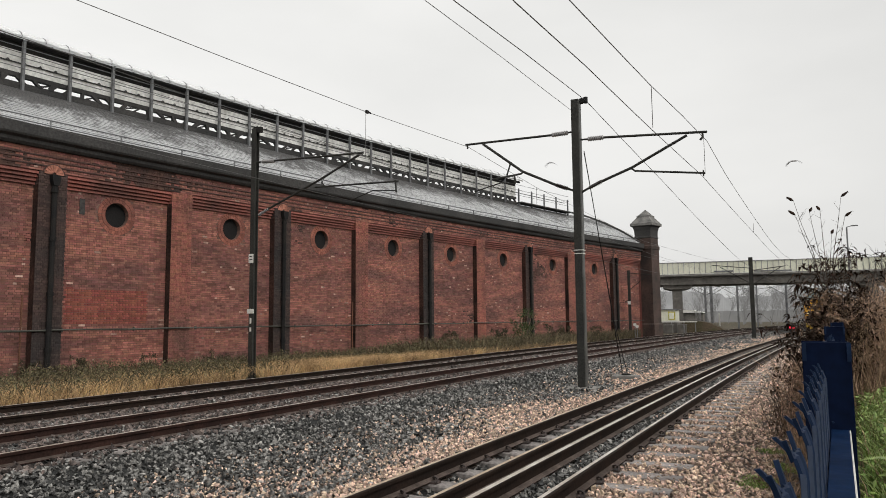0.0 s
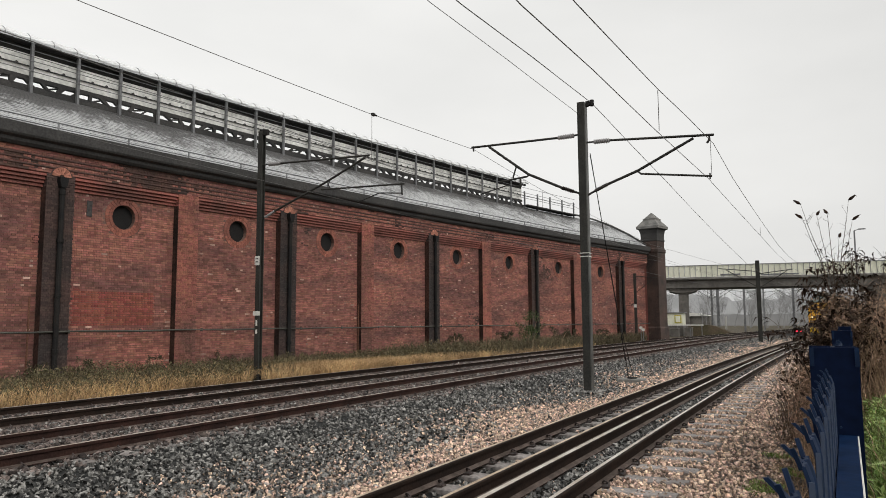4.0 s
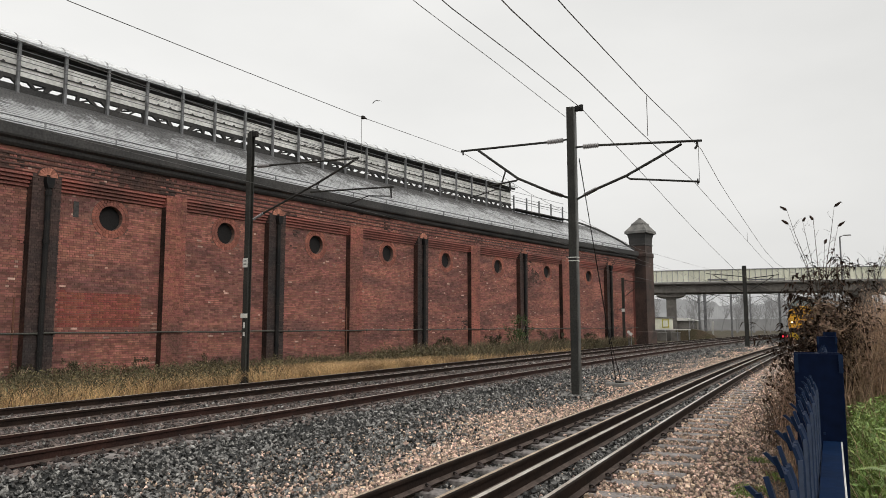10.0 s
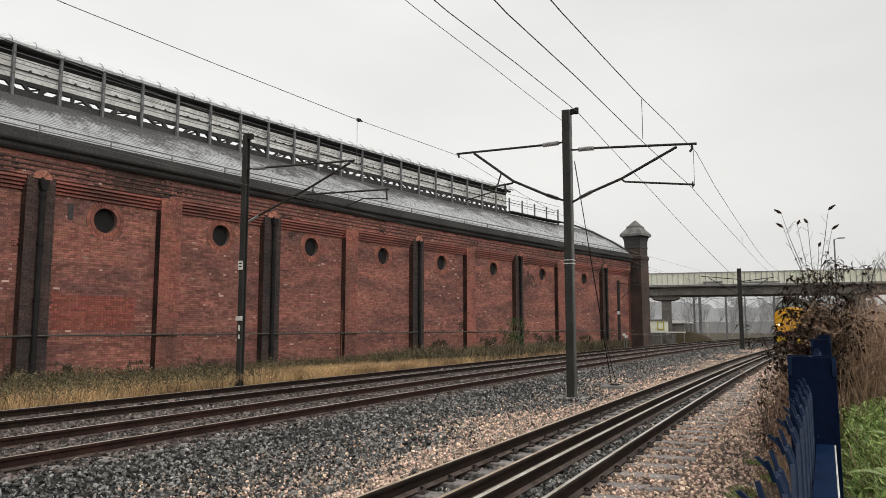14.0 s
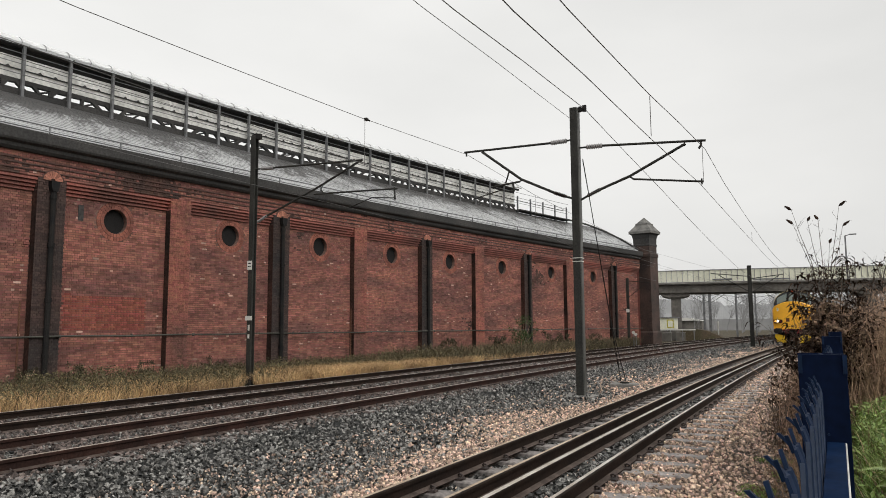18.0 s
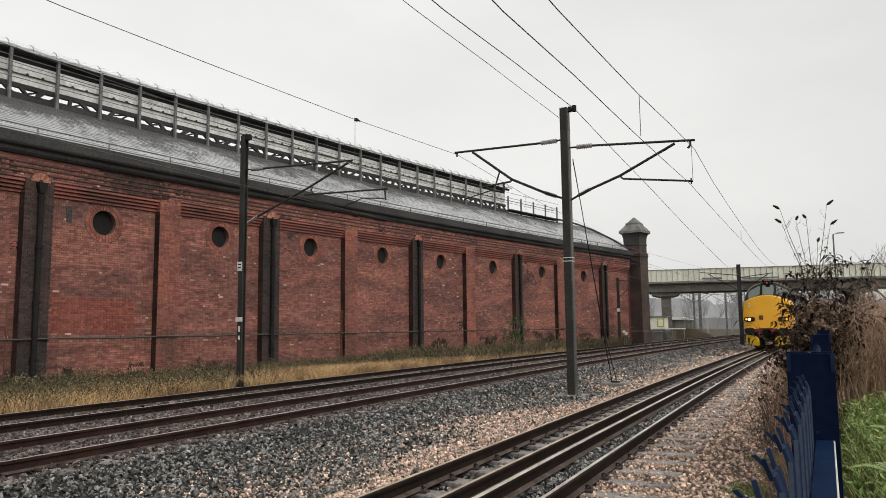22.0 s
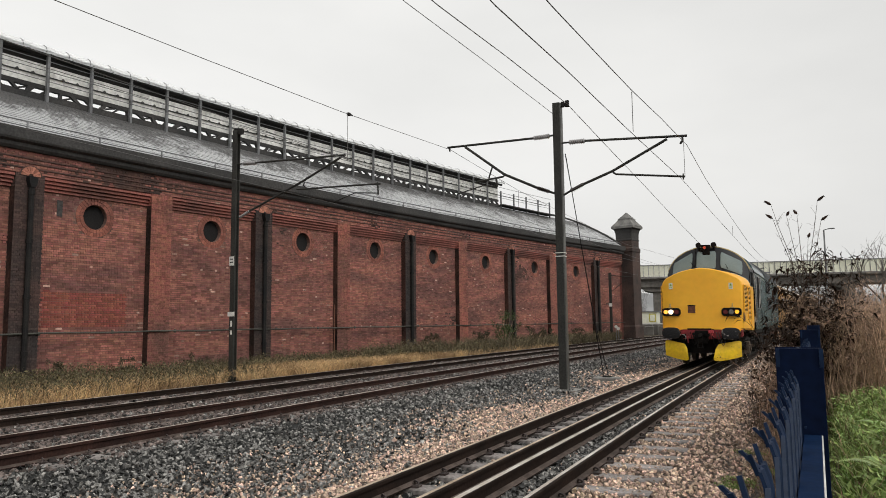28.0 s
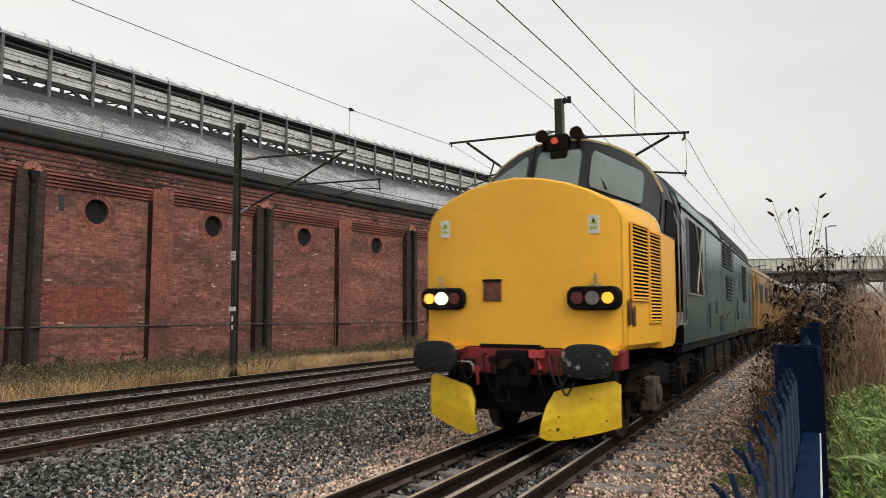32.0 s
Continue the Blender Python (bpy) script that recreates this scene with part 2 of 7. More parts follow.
STONE_B = mat("brown_ballast", (0.74, 0.545, 0.425), (0.29, 0.212, 0.166), island=0.74, hue=0.02, scale=15, fine=60, var=0.3, rough=0.6, low=0.40, high=0.62)
STONE_M = mat("rust_dusted_ballast", (0.19, 0.150, 0.134), (0.055, 0.044, 0.040), island=0.8, hue=0.012, scale=19, fine=60, var=0.3, rough=0.7)
# beds far darker than their stones, painting the shade in the gaps
BED_GAP = mat("ballast_bed_gap_dark", (0.018, 0.019, 0.018), (0.005, 0.005, 0.005), scale=14, fine=26, var=0.8, rough=0.8, bump=1.0, bump_dist=0.04)
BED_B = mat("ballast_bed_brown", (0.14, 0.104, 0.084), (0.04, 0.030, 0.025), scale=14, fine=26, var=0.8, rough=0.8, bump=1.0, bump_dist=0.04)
SOIL = mat("damp_soil", (0.075, 0.055, 0.035), (0.05, 0.045, 0.022), scale=0.8, fine=16, var=0.5, rough=0.95, bump=0.6, bump_dist=0.03)
DRYGRASS = mat("dry_grass", (0.70, 0.48, 0.24), (0.30, 0.195, 0.10), island=0.55, hue=0.012, scale=0.5, var=0.2, rough=0.8)
WEED = mat("brown_weeds", (0.075, 0.062, 0.034), (0.045, 0.045, 0.024), island=0.5, hue=0.03, scale=0.9, var=0.3, rough=0.85)
BRUSH = mat("brown_brush", (0.17, 0.135, 0.08), (0.085, 0.075, 0.045), island=0.6, hue=0.03, scale=0.9, var=0.3, rough=0.85)
WEEDLEAF = mat("olive_weed_leaf", (0.20, 0.165, 0.085), (0.075, 0.066, 0.036), island=0.5, hue=0.02, scale=2, var=0.3, rough=0.8)
SCRUBLEAF = mat("brown_scrub_leaf", (0.34, 0.222, 0.15), (0.12, 0.08, 0.056), island=0.5, hue=0.012, scale=3, var=0.3, rough=0.85)
TWIG = mat("dark_twig", (0.11, 0.078, 0.058), (0.055, 0.040, 0.032), island=0.3, scale=3, var=0.3, rough=0.85)
BUSHGREEN = mat("green_shrub", (0.065, 0.095, 0.03), (0.045, 0.07, 0.025), island=0.4, scale=2, var=0.3, rough=0.7)
LAWN = mat("green_grass", (0.135, 0.215, 0.036), (0.22, 0.27, 0.08), island=0.4, hue=0.02, scale=2, var=0.2, rough=0.6)
LEAF = mat("bramble_leaf", (0.15, 0.25, 0.046), (0.29, 0.37, 0.12), island=0.35, hue=0.02, scale=4, var=0.25, rough=0.45)
STEM = mat("dead_stem", (0.54, 0.36, 0.245), (0.25, 0.165, 0.118), island=0.6, hue=0.01, scale=3, var=0.3, rough=0.85)
STEM_TAN = mat("tan_stem", (0.40, 0.27, 0.17), (0.22, 0.145, 0.09), island=0.4, hue=0.01, scale=3, var=0.3, rough=0.85)
DEADLEAF = mat("withered_leaf", (0.020, 0.014, 0.011), (0.052, 0.032, 0.022), island=0.5, hue=0.015, scale=6, var=0.3, rough=0.9, spec=0.08)
BLUE = mat("dark_blue_paint", (0.0035, 0.016, 0.052), (0.0025, 0.011, 0.038), scale=3, fine=50, var=0.15, rough=0.8, bump=0.05, spec=0.05)
BLUE_POST = mat("navy_post_paint", (0.0022, 0.0075, 0.028), (0.0016, 0.005, 0.019), scale=4, fine=40, var=0.25, rough=0.75, bump=0.05, spec=0.08)
BLUE_LIT_EDGE = mat("sky_lit_blue_edge", (0.055, 0.075, 0.12), (0.03, 0.045, 0.085), scale=8, fine=60, var=0.3, rough=0.6, bump=0.05)
BLUE_PALE = mat("blue_paint_weathered", (0.009, 0.022, 0.058), (0.006, 0.015, 0.040), scale=6, fine=60, var=0.25, rough=0.65, bump=0.05, spec=0.12)
DECK = mat("bridge_concrete", (0.17, 0.158, 0.143), (0.095, 0.089, 0.081), scale=0.4, fine=3, var=0.2, rough=0.9)
BPANEL = mat("pale_yellow_panel", (0.82, 0.82, 0.68), (0.74, 0.74, 0.60), scale=0.5, fine=4, var=0.08, rough=0.4, obrand=0.06)
WHITE = mat("white_plate", (0.75, 0.74, 0.70), (0.6, 0.59, 0.55), scale=8, var=0.1, rough=0.5)


# ---- builders ----
class Geo:
    """Collects vertices, faces and material slots of one mesh."""

    def __init__(self):
        self.v, self.f, self.m = [], [], []

    def add(self, verts, faces, slot=0):
        k = len(self.v)
        self.v.extend(tuple(p) for p in verts)
        self.f.extend(tuple(i + k for i in f) for f in faces)
        self.m.extend([slot] * len(faces))
        return self

    def box(self, x0, x1, y0, y1, z0, z1, slot=0, m=None):
        p = [Vector((x, y, z)) for z in (z0, z1) for y in (y0, y1) for x in (x0, x1)]
        if m is not None:
            p = [m @ q for q in p]
        return self.add(p, [(0, 2, 3, 1), (4, 5, 7, 6), (0, 1, 5, 4), (2, 6, 7, 3), (0, 4, 6, 2), (1, 3, 7, 5)], slot)

    def loft(self, sections, slot=0, closed=True, caps=True):
        n, verts, faces = len(sections[0]), [], []
        for s in sections:
            verts.extend(s)
        for i in range(len(sections) - 1):
            for j in range(n if closed else n - 1):
                a, b = i * n + j, i * n + (j + 1) % n
                faces.append((a, b, b + n, a + n))
        if caps and closed:
            faces.append(tuple(range(n - 1, -1, -1)))
            faces.append(tuple(range((len(sections) - 1) * n, len(sections) * n)))
        return self.add(verts, faces, slot)

    def tube(self, pts, r, n=6, slot=0, caps=True):
        pts = [Vector(p) for p in pts]
        rs = r if isinstance(r, (list, tuple)) else [r] * len(pts)
        secs = []
        for i, p in enumerate(pts):
            d = (pts[min(i + 1, len(pts) - 1)] - pts[max(i - 1, 0)]).normalized()
            side = d.cross(Vector((0, 0, 1)))
            side = side.normalized() if side.length > 1e-3 else Vector((1, 0, 0))
            up = side.cross(d)
            secs.append([p + (side * math.cos(2 * math.pi * k / n) + up * math.sin(2 * math.pi * k / n)) * rs[i] for k in range(n)])
        return self.loft(secs, slot, True, caps)

    def disc(self, c, axis, r, depth, n=20, slot=0, sx=1.0, sz=1.0):
        """A short cylinder from c along axis."""
        a = Vector(axis).normalized()
        side = a.cross(Vector((0, 0, 1)))
        side = side.normalized() if side.length > 1e-3 else Vector((1, 0, 0))
        up = side.cross(a)
        ring = lambda o: [Vector(c) + a * o + side * math.cos(2 * math.pi * k / n) * r * sx + up * math.sin(2 * math.pi * k / n) * r * sz for k in range(n)]
        return self.loft([ring(0), ring(depth)], slot)


WORLD_AT = {}


def link(name, geo, mats, parent=None, label="", smooth=False, bevel=0.0, here=False):
    me = bpy.data.meshes.new(name)
    me.from_pydata(geo.v, [], geo.f)
    mats = mats if isinstance(mats, (list, tuple)) else [mats]
    for m in mats:
        me.materials.append(m)
    if len(mats) > 1:
        me.polygons.foreach_set("material_index", geo.m)
    if bevel:
        bm = bmesh.new()
        bm.from_mesh(me)
        edges = [e for e in bm.edges if len(e.link_faces) == 2 and e.calc_face_angle(0) > 0.6]
        bmesh.ops.bevel(bm, geom=edges, offset=bevel, segments=2, profile=0.5, affect="EDGES", clamp_overlap=True)
        bm.to_mesh(me)
        bm.free()
    if smooth:
        me.polygons.foreach_set("use_smooth", [True] * len(me.polygons))
        me.set_sharp_from_angle(angle=radians(35))
    ob = new(name, me)
    WORLD_AT[ob] = Vector((0, 0, 0))
    if parent is not None:
        ob.parent = parent
        if not here:
            ob.location = -WORLD_AT[parent]
        else:
            WORLD_AT[ob] = WORLD_AT[parent].copy()
    if label:
        ob["label"] = label
    return ob


def part(name, geo, mats, parent, label="", **kw):
    return link(name, geo, mats, parent, label, **kw)


def thing(name, label, category, at=(0, 0, 0), group="", kind=""):
    ob = new(name)
    ob.empty_display_size = 0.2
    ob.location = at
    WORLD_AT[ob] = Vector(at)
    return tagged(ob, label, category, group, kind)


# ---- plan: the railway's curve and the wall's curve ----
def bend(y):
    return 0.030 * (y - 6) + 0.00055 * (y - 6) ** 2


def lane(u, y, z=0.0):
    """A point at the offset u beside the railway's curve."""
    s = 0.030 + 0.0011 * (y - 6)
    k = 1 / math.sqrt(1 + s * s)
    return Vector((u + bend(y), y, z))


def turn_at(y):
    return -math.degrees(math.atan(0.030 + 0.0011 * (y - 6)))


def wall_x(y):
    return -20.748 + 0.1333 * (y - 13) + 0.001677 * (y - 13) ** 2


def wall_at(y, off, z):
    s = 0.1333 + 0.003354 * (y - 13)
    k = 1 / math.sqrt(1 + s * s)
    return Vector((wall_x(y) + k * off, y - s * k * off, z))


def strip(geo, ys, f, slots=None):
    """A sheet along the curve: f(y) gives the row of points at y."""
    rows = [f(y) for y in ys]
    n = len(rows[0])
    verts = [p for r in rows for p in r]
    k = len(geo.v)
    geo.v.extend(tuple(p) for p in verts)
    for i in range(len(rows) - 1):
        for j in range(n - 1):
            a = k + i * n + j
            geo.f.append((a, a + 1, a + n + 1, a + n))
            geo.m.append(slots[j] if slots else 0)
    return geo


def span(a, b, step):
    n = max(1, round((b - a) / step))
    return [a + (b - a) * i / n for i in range(n + 1)]


# ---- ground ----
PROFILE = [(-14.6, -0.36), (-13.9, -0.24), (-13.3, -0.19), (-12.9, -0.172), (-8.2, -0.172), (-7.7, -0.19), (-7.1, -0.27), (-6.2, -0.33), (-5.0, -0.33),
           (-4.3, -0.24), (-3.9, -0.205), (-3.5, -0.195), (-3.42, -0.21), (-3.38, -0.222), (-2.86, -0.222), (-2.78, -0.22), (-2.44, -0.215), (-2.38, -0.176), (-2.03, -0.176), (-1.9, -0.192), (-1.15, -0.197), (-0.9, -0.26), (-0.55, -0.37), (-0.1, -0.42)]


g = Geo()
g.add([(-1500, -1500, -0.43), (1500, -1500, -0.43), (1500, 1500, -0.43), (-1500, 1500, -0.43)], [(0, 1, 2, 3)])
tagged(link("ground", g, SOIL), "damp brown soil around the railway", "ground", kind="structure")
g = Geo()
# the darkest bed also lies between the near rails, as painted gap shade
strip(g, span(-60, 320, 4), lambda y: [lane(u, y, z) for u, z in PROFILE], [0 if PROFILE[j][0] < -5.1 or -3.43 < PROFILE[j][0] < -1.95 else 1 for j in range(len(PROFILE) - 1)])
tagged(link("ballast_bed", g, [BED_GAP, BED_B], smooth=True), "crushed stone bed under the tracks, darkened for the shade between stones", "ballast", kind="structure")


# ---- tracks ----
RAIL_OUTLINE = [(-0.07, -0.159), (0.07, -0.159), (0.07, -0.147), (0.012, -0.125), (0.010, -0.045), (0.035, -0.036), (0.036, -0.008), (0.028, 0.0), (0.012, 0.0), (-0.010, 0.0),
                (-0.028, 0.0), (-0.036, -0.008), (-0.035, -0.036), (-0.010, -0.045), (-0.012, -0.125), (-0.07, -0.147)]
FOOT, BAND_WIDE, BAND_FAR = (2,), (7, 8, 9), (8, 9)


def rail(track, u, a, b, side, label="", drop=0.0, band=BAND_WIDE, top=None):
    """A rail with its running band worn bright and a dusty foot."""
    gg = Geo()
    n = len(RAIL_OUTLINE)
    gg.loft([[lane(u + p, y, q - drop) for p, q in RAIL_OUTLINE] for y in span(a, b, 2.5)], 0, True, True)
    for i in range(len(gg.f) - 2):
        gg.m[i] = 1 if i % n in band else 2 if i % n in FOOT else 0
    return part("rail", gg, [side, top or RAIL_TOP, RAIL_FOOT], track, label, smooth=False)


def sleeper_mesh():
    gg = Geo()
    prof = lambda y: [(-0.14, y, -0.37), (0.14, y, -0.37), (0.115, y, -0.18), (0.095, y, -0.166), (-0.095, y, -0.166), (-0.115, y, -0.18)]
    low = lambda y: [(-0.13, y, -0.37), (0.13, y, -0.37), (0.105, y, -0.188), (0.09, y, -0.178), (-0.09, y, -0.178), (-0.105, y, -0.188)]
    gg.loft([prof(-1.25), prof(-0.42), low(-0.3), low(0.3), prof(0.42), prof(1.25)])
    gg.v = [(p[1], p[0], p[2]) for p in gg.v]
    gg.f = [f[::-1] for f in gg.f]
    me = bpy.data.meshes.new("sleeper")
    me.from_pydata(gg.v, [], gg.f)
    me.materials.append(SLEEPER)
    return me


SLEEPER_MESH = sleeper_mesh()
PITCH = 0.645


def clip_geo(gg, u, y):
    """A bent spring clip beside the rail's foot."""
    for s in (-1, 1):
        c = lane(u + s * 0.095, y)
        gg.tube([c + Vector((s * 0.05, -0.05, -0.15)), c + Vector((s * 0.045, -0.02, -0.112)), c + Vector((0, 0.0, -0.10)), c + Vector((-s * 0.03, 0.03, -0.118)),
                 c + Vector((-s * 0.025, 0.055, -0.14))], 0.011, 5)
        gg.box(c.x - 0.045, c.x + 0.045, c.y - 0.055, c.y + 0.055, -0.168, -0.146)


def track(label, centre, a, b, side, extra=()):
    t = thing("railway_track", label, "railway track", lane(centre, 10, -0.2), "railway tracks", "structure")
    for u in (centre - 0.752, centre + 0.752):
        rail(t, u, -40, 300, side, band=BAND_FAR if extra else BAND_WIDE, top=RAIL_TOP_TAN if extra and u < centre else None)
    for u in extra:
        rail(t, u, -40, 300, RAIL_SIDE, "worn guard rail between the running rails", 0.004, BAND_FAR if u < -2.7 else BAND_WIDE, RAIL_TOP_TAN if u < -2.7 else None)
    clips = Geo()
    y = a
    while y < b:
        ob = new("sleeper", SLEEPER_MESH)
        ob.parent = t
        ob.matrix_basis = Matrix.Translation(lane(centre + (0.30 if extra else 0.0), y) - WORLD_AT[t]) @ pose(0, 0, 0, 0, 0, turn_at(y))
        if y < 32:
            for u in (centre - 0.752, centre + 0.752):
                clip_geo(clips, u, y)
        y += PITCH
    part("rail_clips", clips, CLIP, t, "rusty spring clips holding the rails", smooth=True)
    return t


track("near single track with two guard rails and concrete sleepers", -2.70, 2.2 - 16 * PITCH, 75, RAIL_SIDE, (-2.79, -2.50))
track("main line track with rusty rails beside grey ballast", -8.97, 1.0 - 14 * PITCH, 60, RAIL_RED)
track("main line track beside the dry grass strip", -12.20, 1.0 - 14 * PITCH, 60, RAIL_SIDE)


# ---- loose ballast stones ----
def stones(name, label, material, area, density, size, seed, keep):
    rng = np.random.default_rng(seed)
    vs, fs, total = [], [], 0
    octa = np.array([(-1, -1, -1), (1, -1, -1), (1, 1, -1), (-1, 1, -1), (-1, -1, 1), (1, -1, 1), (1, 1, 1), (-1, 1, 1)], float) * 0.66
    tri = np.array([(0, 2, 1), (0, 3, 2), (4, 5, 6), (4, 6, 7), (0, 1, 5), (0, 5, 4), (1, 2, 6), (1, 6, 5), (2, 3, 7), (2, 7, 6), (3, 0, 4), (3, 4, 7)])
    for (u0, u1, y0, y1), d, s in zip(area, density, size):
        n = int((u1 - u0) * (y1 - y0) * d)
        u, y = rng.uniform(u0, u1, n), rng.uniform(y0, y1, n)
        k = keep(u, y, rng)
        u, y = u[k], y[k]
        n = len(u)
        x = u + 0.030 * (y - 6) + 0.00055 * (y - 6) ** 2
        z = np.interp(u, [p[0] for p in PROFILE], [p[1] for p in PROFILE])
        sc = s * rng.uniform(0.55, 1.25, (n, 1)) * rng.uniform(0.45, 1.25, (n, 3))
        p = octa[None] * sc[:, None] * rng.uniform(0.75, 1.2, (n, 8, 1)) + rng.normal(0, 0.16, (n, 8, 3)) * sc[:, None]
        q = rng.normal(size=(n, 4))
        q /= np.linalg.norm(q, axis=1, keepdims=True)
        w, a, b, c = q.T
        rot = np.stack([np.stack([1 - 2 * (b * b + c * c), 2 * (a * b - c * w), 2 * (a * c + b * w)], -1),
                        np.stack([2 * (a * b + c * w), 1 - 2 * (a * a + c * c), 2 * (b * c - a * w)], -1),
                        np.stack([2 * (a * c - b * w), 2 * (b * c + a * w), 1 - 2 * (a * a + b * b)], -1)], 1)
        p = np.einsum("nij,nkj->nki", rot, p) + np.stack([x, y, z + rng.uniform(-0.004, 0.028, n)], -1)[:, None]
        vs.append(p.reshape(-1, 3))
        fs.append((tri[None] + 8 * np.arange(n)[:, None, None]).reshape(-1, 3) + total)
        total += 8 * n
    v, f = np.concatenate(vs), np.concatenate(fs)
    me = bpy.data.meshes.new(name)
    me.from_pydata(v.tolist(), [], f.tolist())
    me.materials.append(material)
    return tagged(new(name, me), label, "ballast", kind="stuff")


def off_rails(u):
    k = np.ones(len(u), bool)
    for r in (-3.452, -1.948, -2.79, -2.50, -9.722, -8.218, -12.952, -11.448):
        k &= np.abs(u - r) > 0.075
    return k


def off_sleepers(u, y):
    near = ((y - 2.2) / PITCH) % 1.0
    on = (near < 0.19) | (near > 0.81)
    main = ((y - 1.0) / PITCH) % 1.0
    on2 = (main < 0.17) | (main > 0.83)
    return ~((u > -3.95) & (u < -2.55) & on) & ~(((np.abs(u + 8.97) < 0.95) | (np.abs(u + 12.2) < 0.95)) & on2 & (np.abs(np.abs(u + 8.97) - 0.75) < 0.2))


def tan_share(u, y):
    """The share of brown stones: brown by the near track, grey by the main line, in drifting patches between."""
    patch = np.sin(1.5 * u + 0.7 * y) + np.sin(2.3 * u - 0.9 * y + 1.0) + np.sin(0.5 * y + 2.0)
    return np.clip(0.56 + 0.50 * (u + 5.0) + 0.24 * patch * (u < -4.3), 0.14, 0.96)


def on_sleeper(y):
    s = ((y - 2.2) / PITCH) % 1.0
    return (s < 0.19) | (s > 0.81)


stones("ballast_stones_grey", "dark grey angular ballast stones between the tracks", STONE_G,
       [(-13.8, -1.9, -8.0, 3.0), (-13.8, -1.9, 3.0, 9.5), (-13.8, -1.9, 9.5, 17), (-13.8, -1.9, 17, 42), (-13.8, -1.9, 42, 85)], (95, 400, 245, 86, 24), (0.046, 0.031, 0.035, 0.046, 0.07), 3,
       lambda u, y, rng: off_rails(u) & off_sleepers(u, y) & ((rng.random(len(u)) > tan_share(u, y)) & (u < -3.5) | (rng.random(len(u)) < 0.10) | ((u > -2.42) & (u < -1.95)) | ((u > -3.38) & (u < -2.86) & (rng.random(len(u)) < 0.5))) & ((u > -7.75) | (rng.random(len(u)) < 0.3)))
stones("ballast_stones_rusty", "rust-dusted brown ballast stones between the main line rails", STONE_M,
       [(-13.8, -7.55, -8.0, 17), (-13.8, -7.55, 17, 42), (-13.8, -7.55, 42, 85)], (200, 80, 22), (0.038, 0.046, 0.07), 8,
       lambda u, y, rng: off_rails(u) & off_sleepers(u, y) & (u < -7.75 + rng.normal(0, 0.15, len(u))))
stones("ballast_stones_brown", "pinkish brown angular ballast stones beside the near track", STONE_B,
       [(-6.8, -0.35, -8.0, 2.6), (-6.8, -0.35, 2.6, 9.5), (-6.8, -0.35, 9.5, 17), (-6.8, -0.35, 17, 42), (-6.8, -0.35, 42, 85)], (130, 760, 430, 130, 24), (0.040, 0.022, 0.025, 0.036, 0.07), 5,
       lambda u, y, rng: off_rails(u) & off_sleepers(u, y) & (rng.random(len(u)) < tan_share(u, y)) & ((u < -3.43) | (u > -1.97) | (rng.random(len(u)) < 0.06))
       & ~((u > -1.93) & (u < -1.13) & on_sleeper(y) & (rng.random(len(u)) < np.interp(y, (5, 9, 12, 16), (0.12, 0.40, 0.75, 0.8)))))

# ---- train shed ----
SHED = thing("train_shed", "long red brick train shed with sooty pilasters and arched roof", "building", wall_at(36, -4, -0.3))
PIPED, PLAIN = (5.0, 14.74, 24.20, 34.10, 44.13, 55.8), (9.9, 19.38, 29.05, 38.9, 49.35)
HOLES = (7.4, 12.25, 17.04, 21.81, 26.69, 31.60, 36.45, 41.62, 47.38, 53.08)
HOLE_Z, HOLE_R = 5.09, 0.42
COURSE = 0.075


def brick_rows(y0, y1, z0, z1, off, depth, seed, skip=None, rake=0.004):
    """Courses of bricks, a row of long faces above a row of short ones: (y0, y1, z0, z1, off) of each brick."""
    rng = np.random.default_rng(seed)
    rows, k, z = [], 0, z0
    while z + COURSE <= z1 + 1e-6:
        size = 0.225 if k % 2 == 0 else 0.1125
        yy = y0 - (0.0 if k % 2 == 0 else 0.056)
        while yy < y1 - 0.02:
            a, b = max(yy, y0), min(yy + size * 0.985, y1)
            if b - a > 0.03 and not (skip and skip((a + b) / 2, z + COURSE / 2)):
                rows.append((a + 0.005, b - 0.005, z + 0.006, z + COURSE - 0.007, off + rng.uniform(-rake, rake)))
            yy += size * 0.985
        z += COURSE
        k += 1
    return rows


def brick_kind(y, z, rng):
    """0 red, 1 stained dark, 2 whitened with lime; more of 1 past y 28 paints the haze's dulling."""
    stain = noise.noise(Vector((y * 0.30, z * 0.55, 3))) + 0.45 * noise.noise(Vector((y * 1.3, z * 2.4, 8)))
    lime = noise.noise(Vector((y * 0.55, z * 0.9, 20)))
    if stain > (0.30 if z > 5.7 else 0.70 - 0.006 * max(0.0, y - 28)) + rng.uniform(-0.12, 0.22):
        return 1
    return 2 if rng.random() < 0.010 + 0.08 * max(0.0, lime - 0.12) else 0


def brick_geo(rows, depth, kinds=False):
    gg = Geo()
    rk = random.Random(77)
    for a, b, z0, z1, off in rows:
        slot = brick_kind((a + b) / 2, z0, rk) if kinds else 0
        gg.add([wall_at(a, off, z0), wall_at(b, off, z0), wall_at(b, off, z1), wall_at(a, off, z1),
                wall_at(a, off - depth, z0), wall_at(b, off - depth, z0), wall_at(b, off - depth, z1), wall_at(a, off - depth, z1)],
               [(0, 1, 2, 3), (4, 0, 3, 7), (1, 5, 6, 2), (3, 2, 6, 7), (4, 5, 1, 0)], slot)
    return gg


def wall_slab(gg, y0, y1, z0, z1, front, back, slot=0, step=2.0):
    gg.loft([[wall_at(y, front, z0), wall_at(y, front, z1), wall_at(y, back, z1), wall_at(y, back, z0)] for y in span(y0, y1, step)], slot)


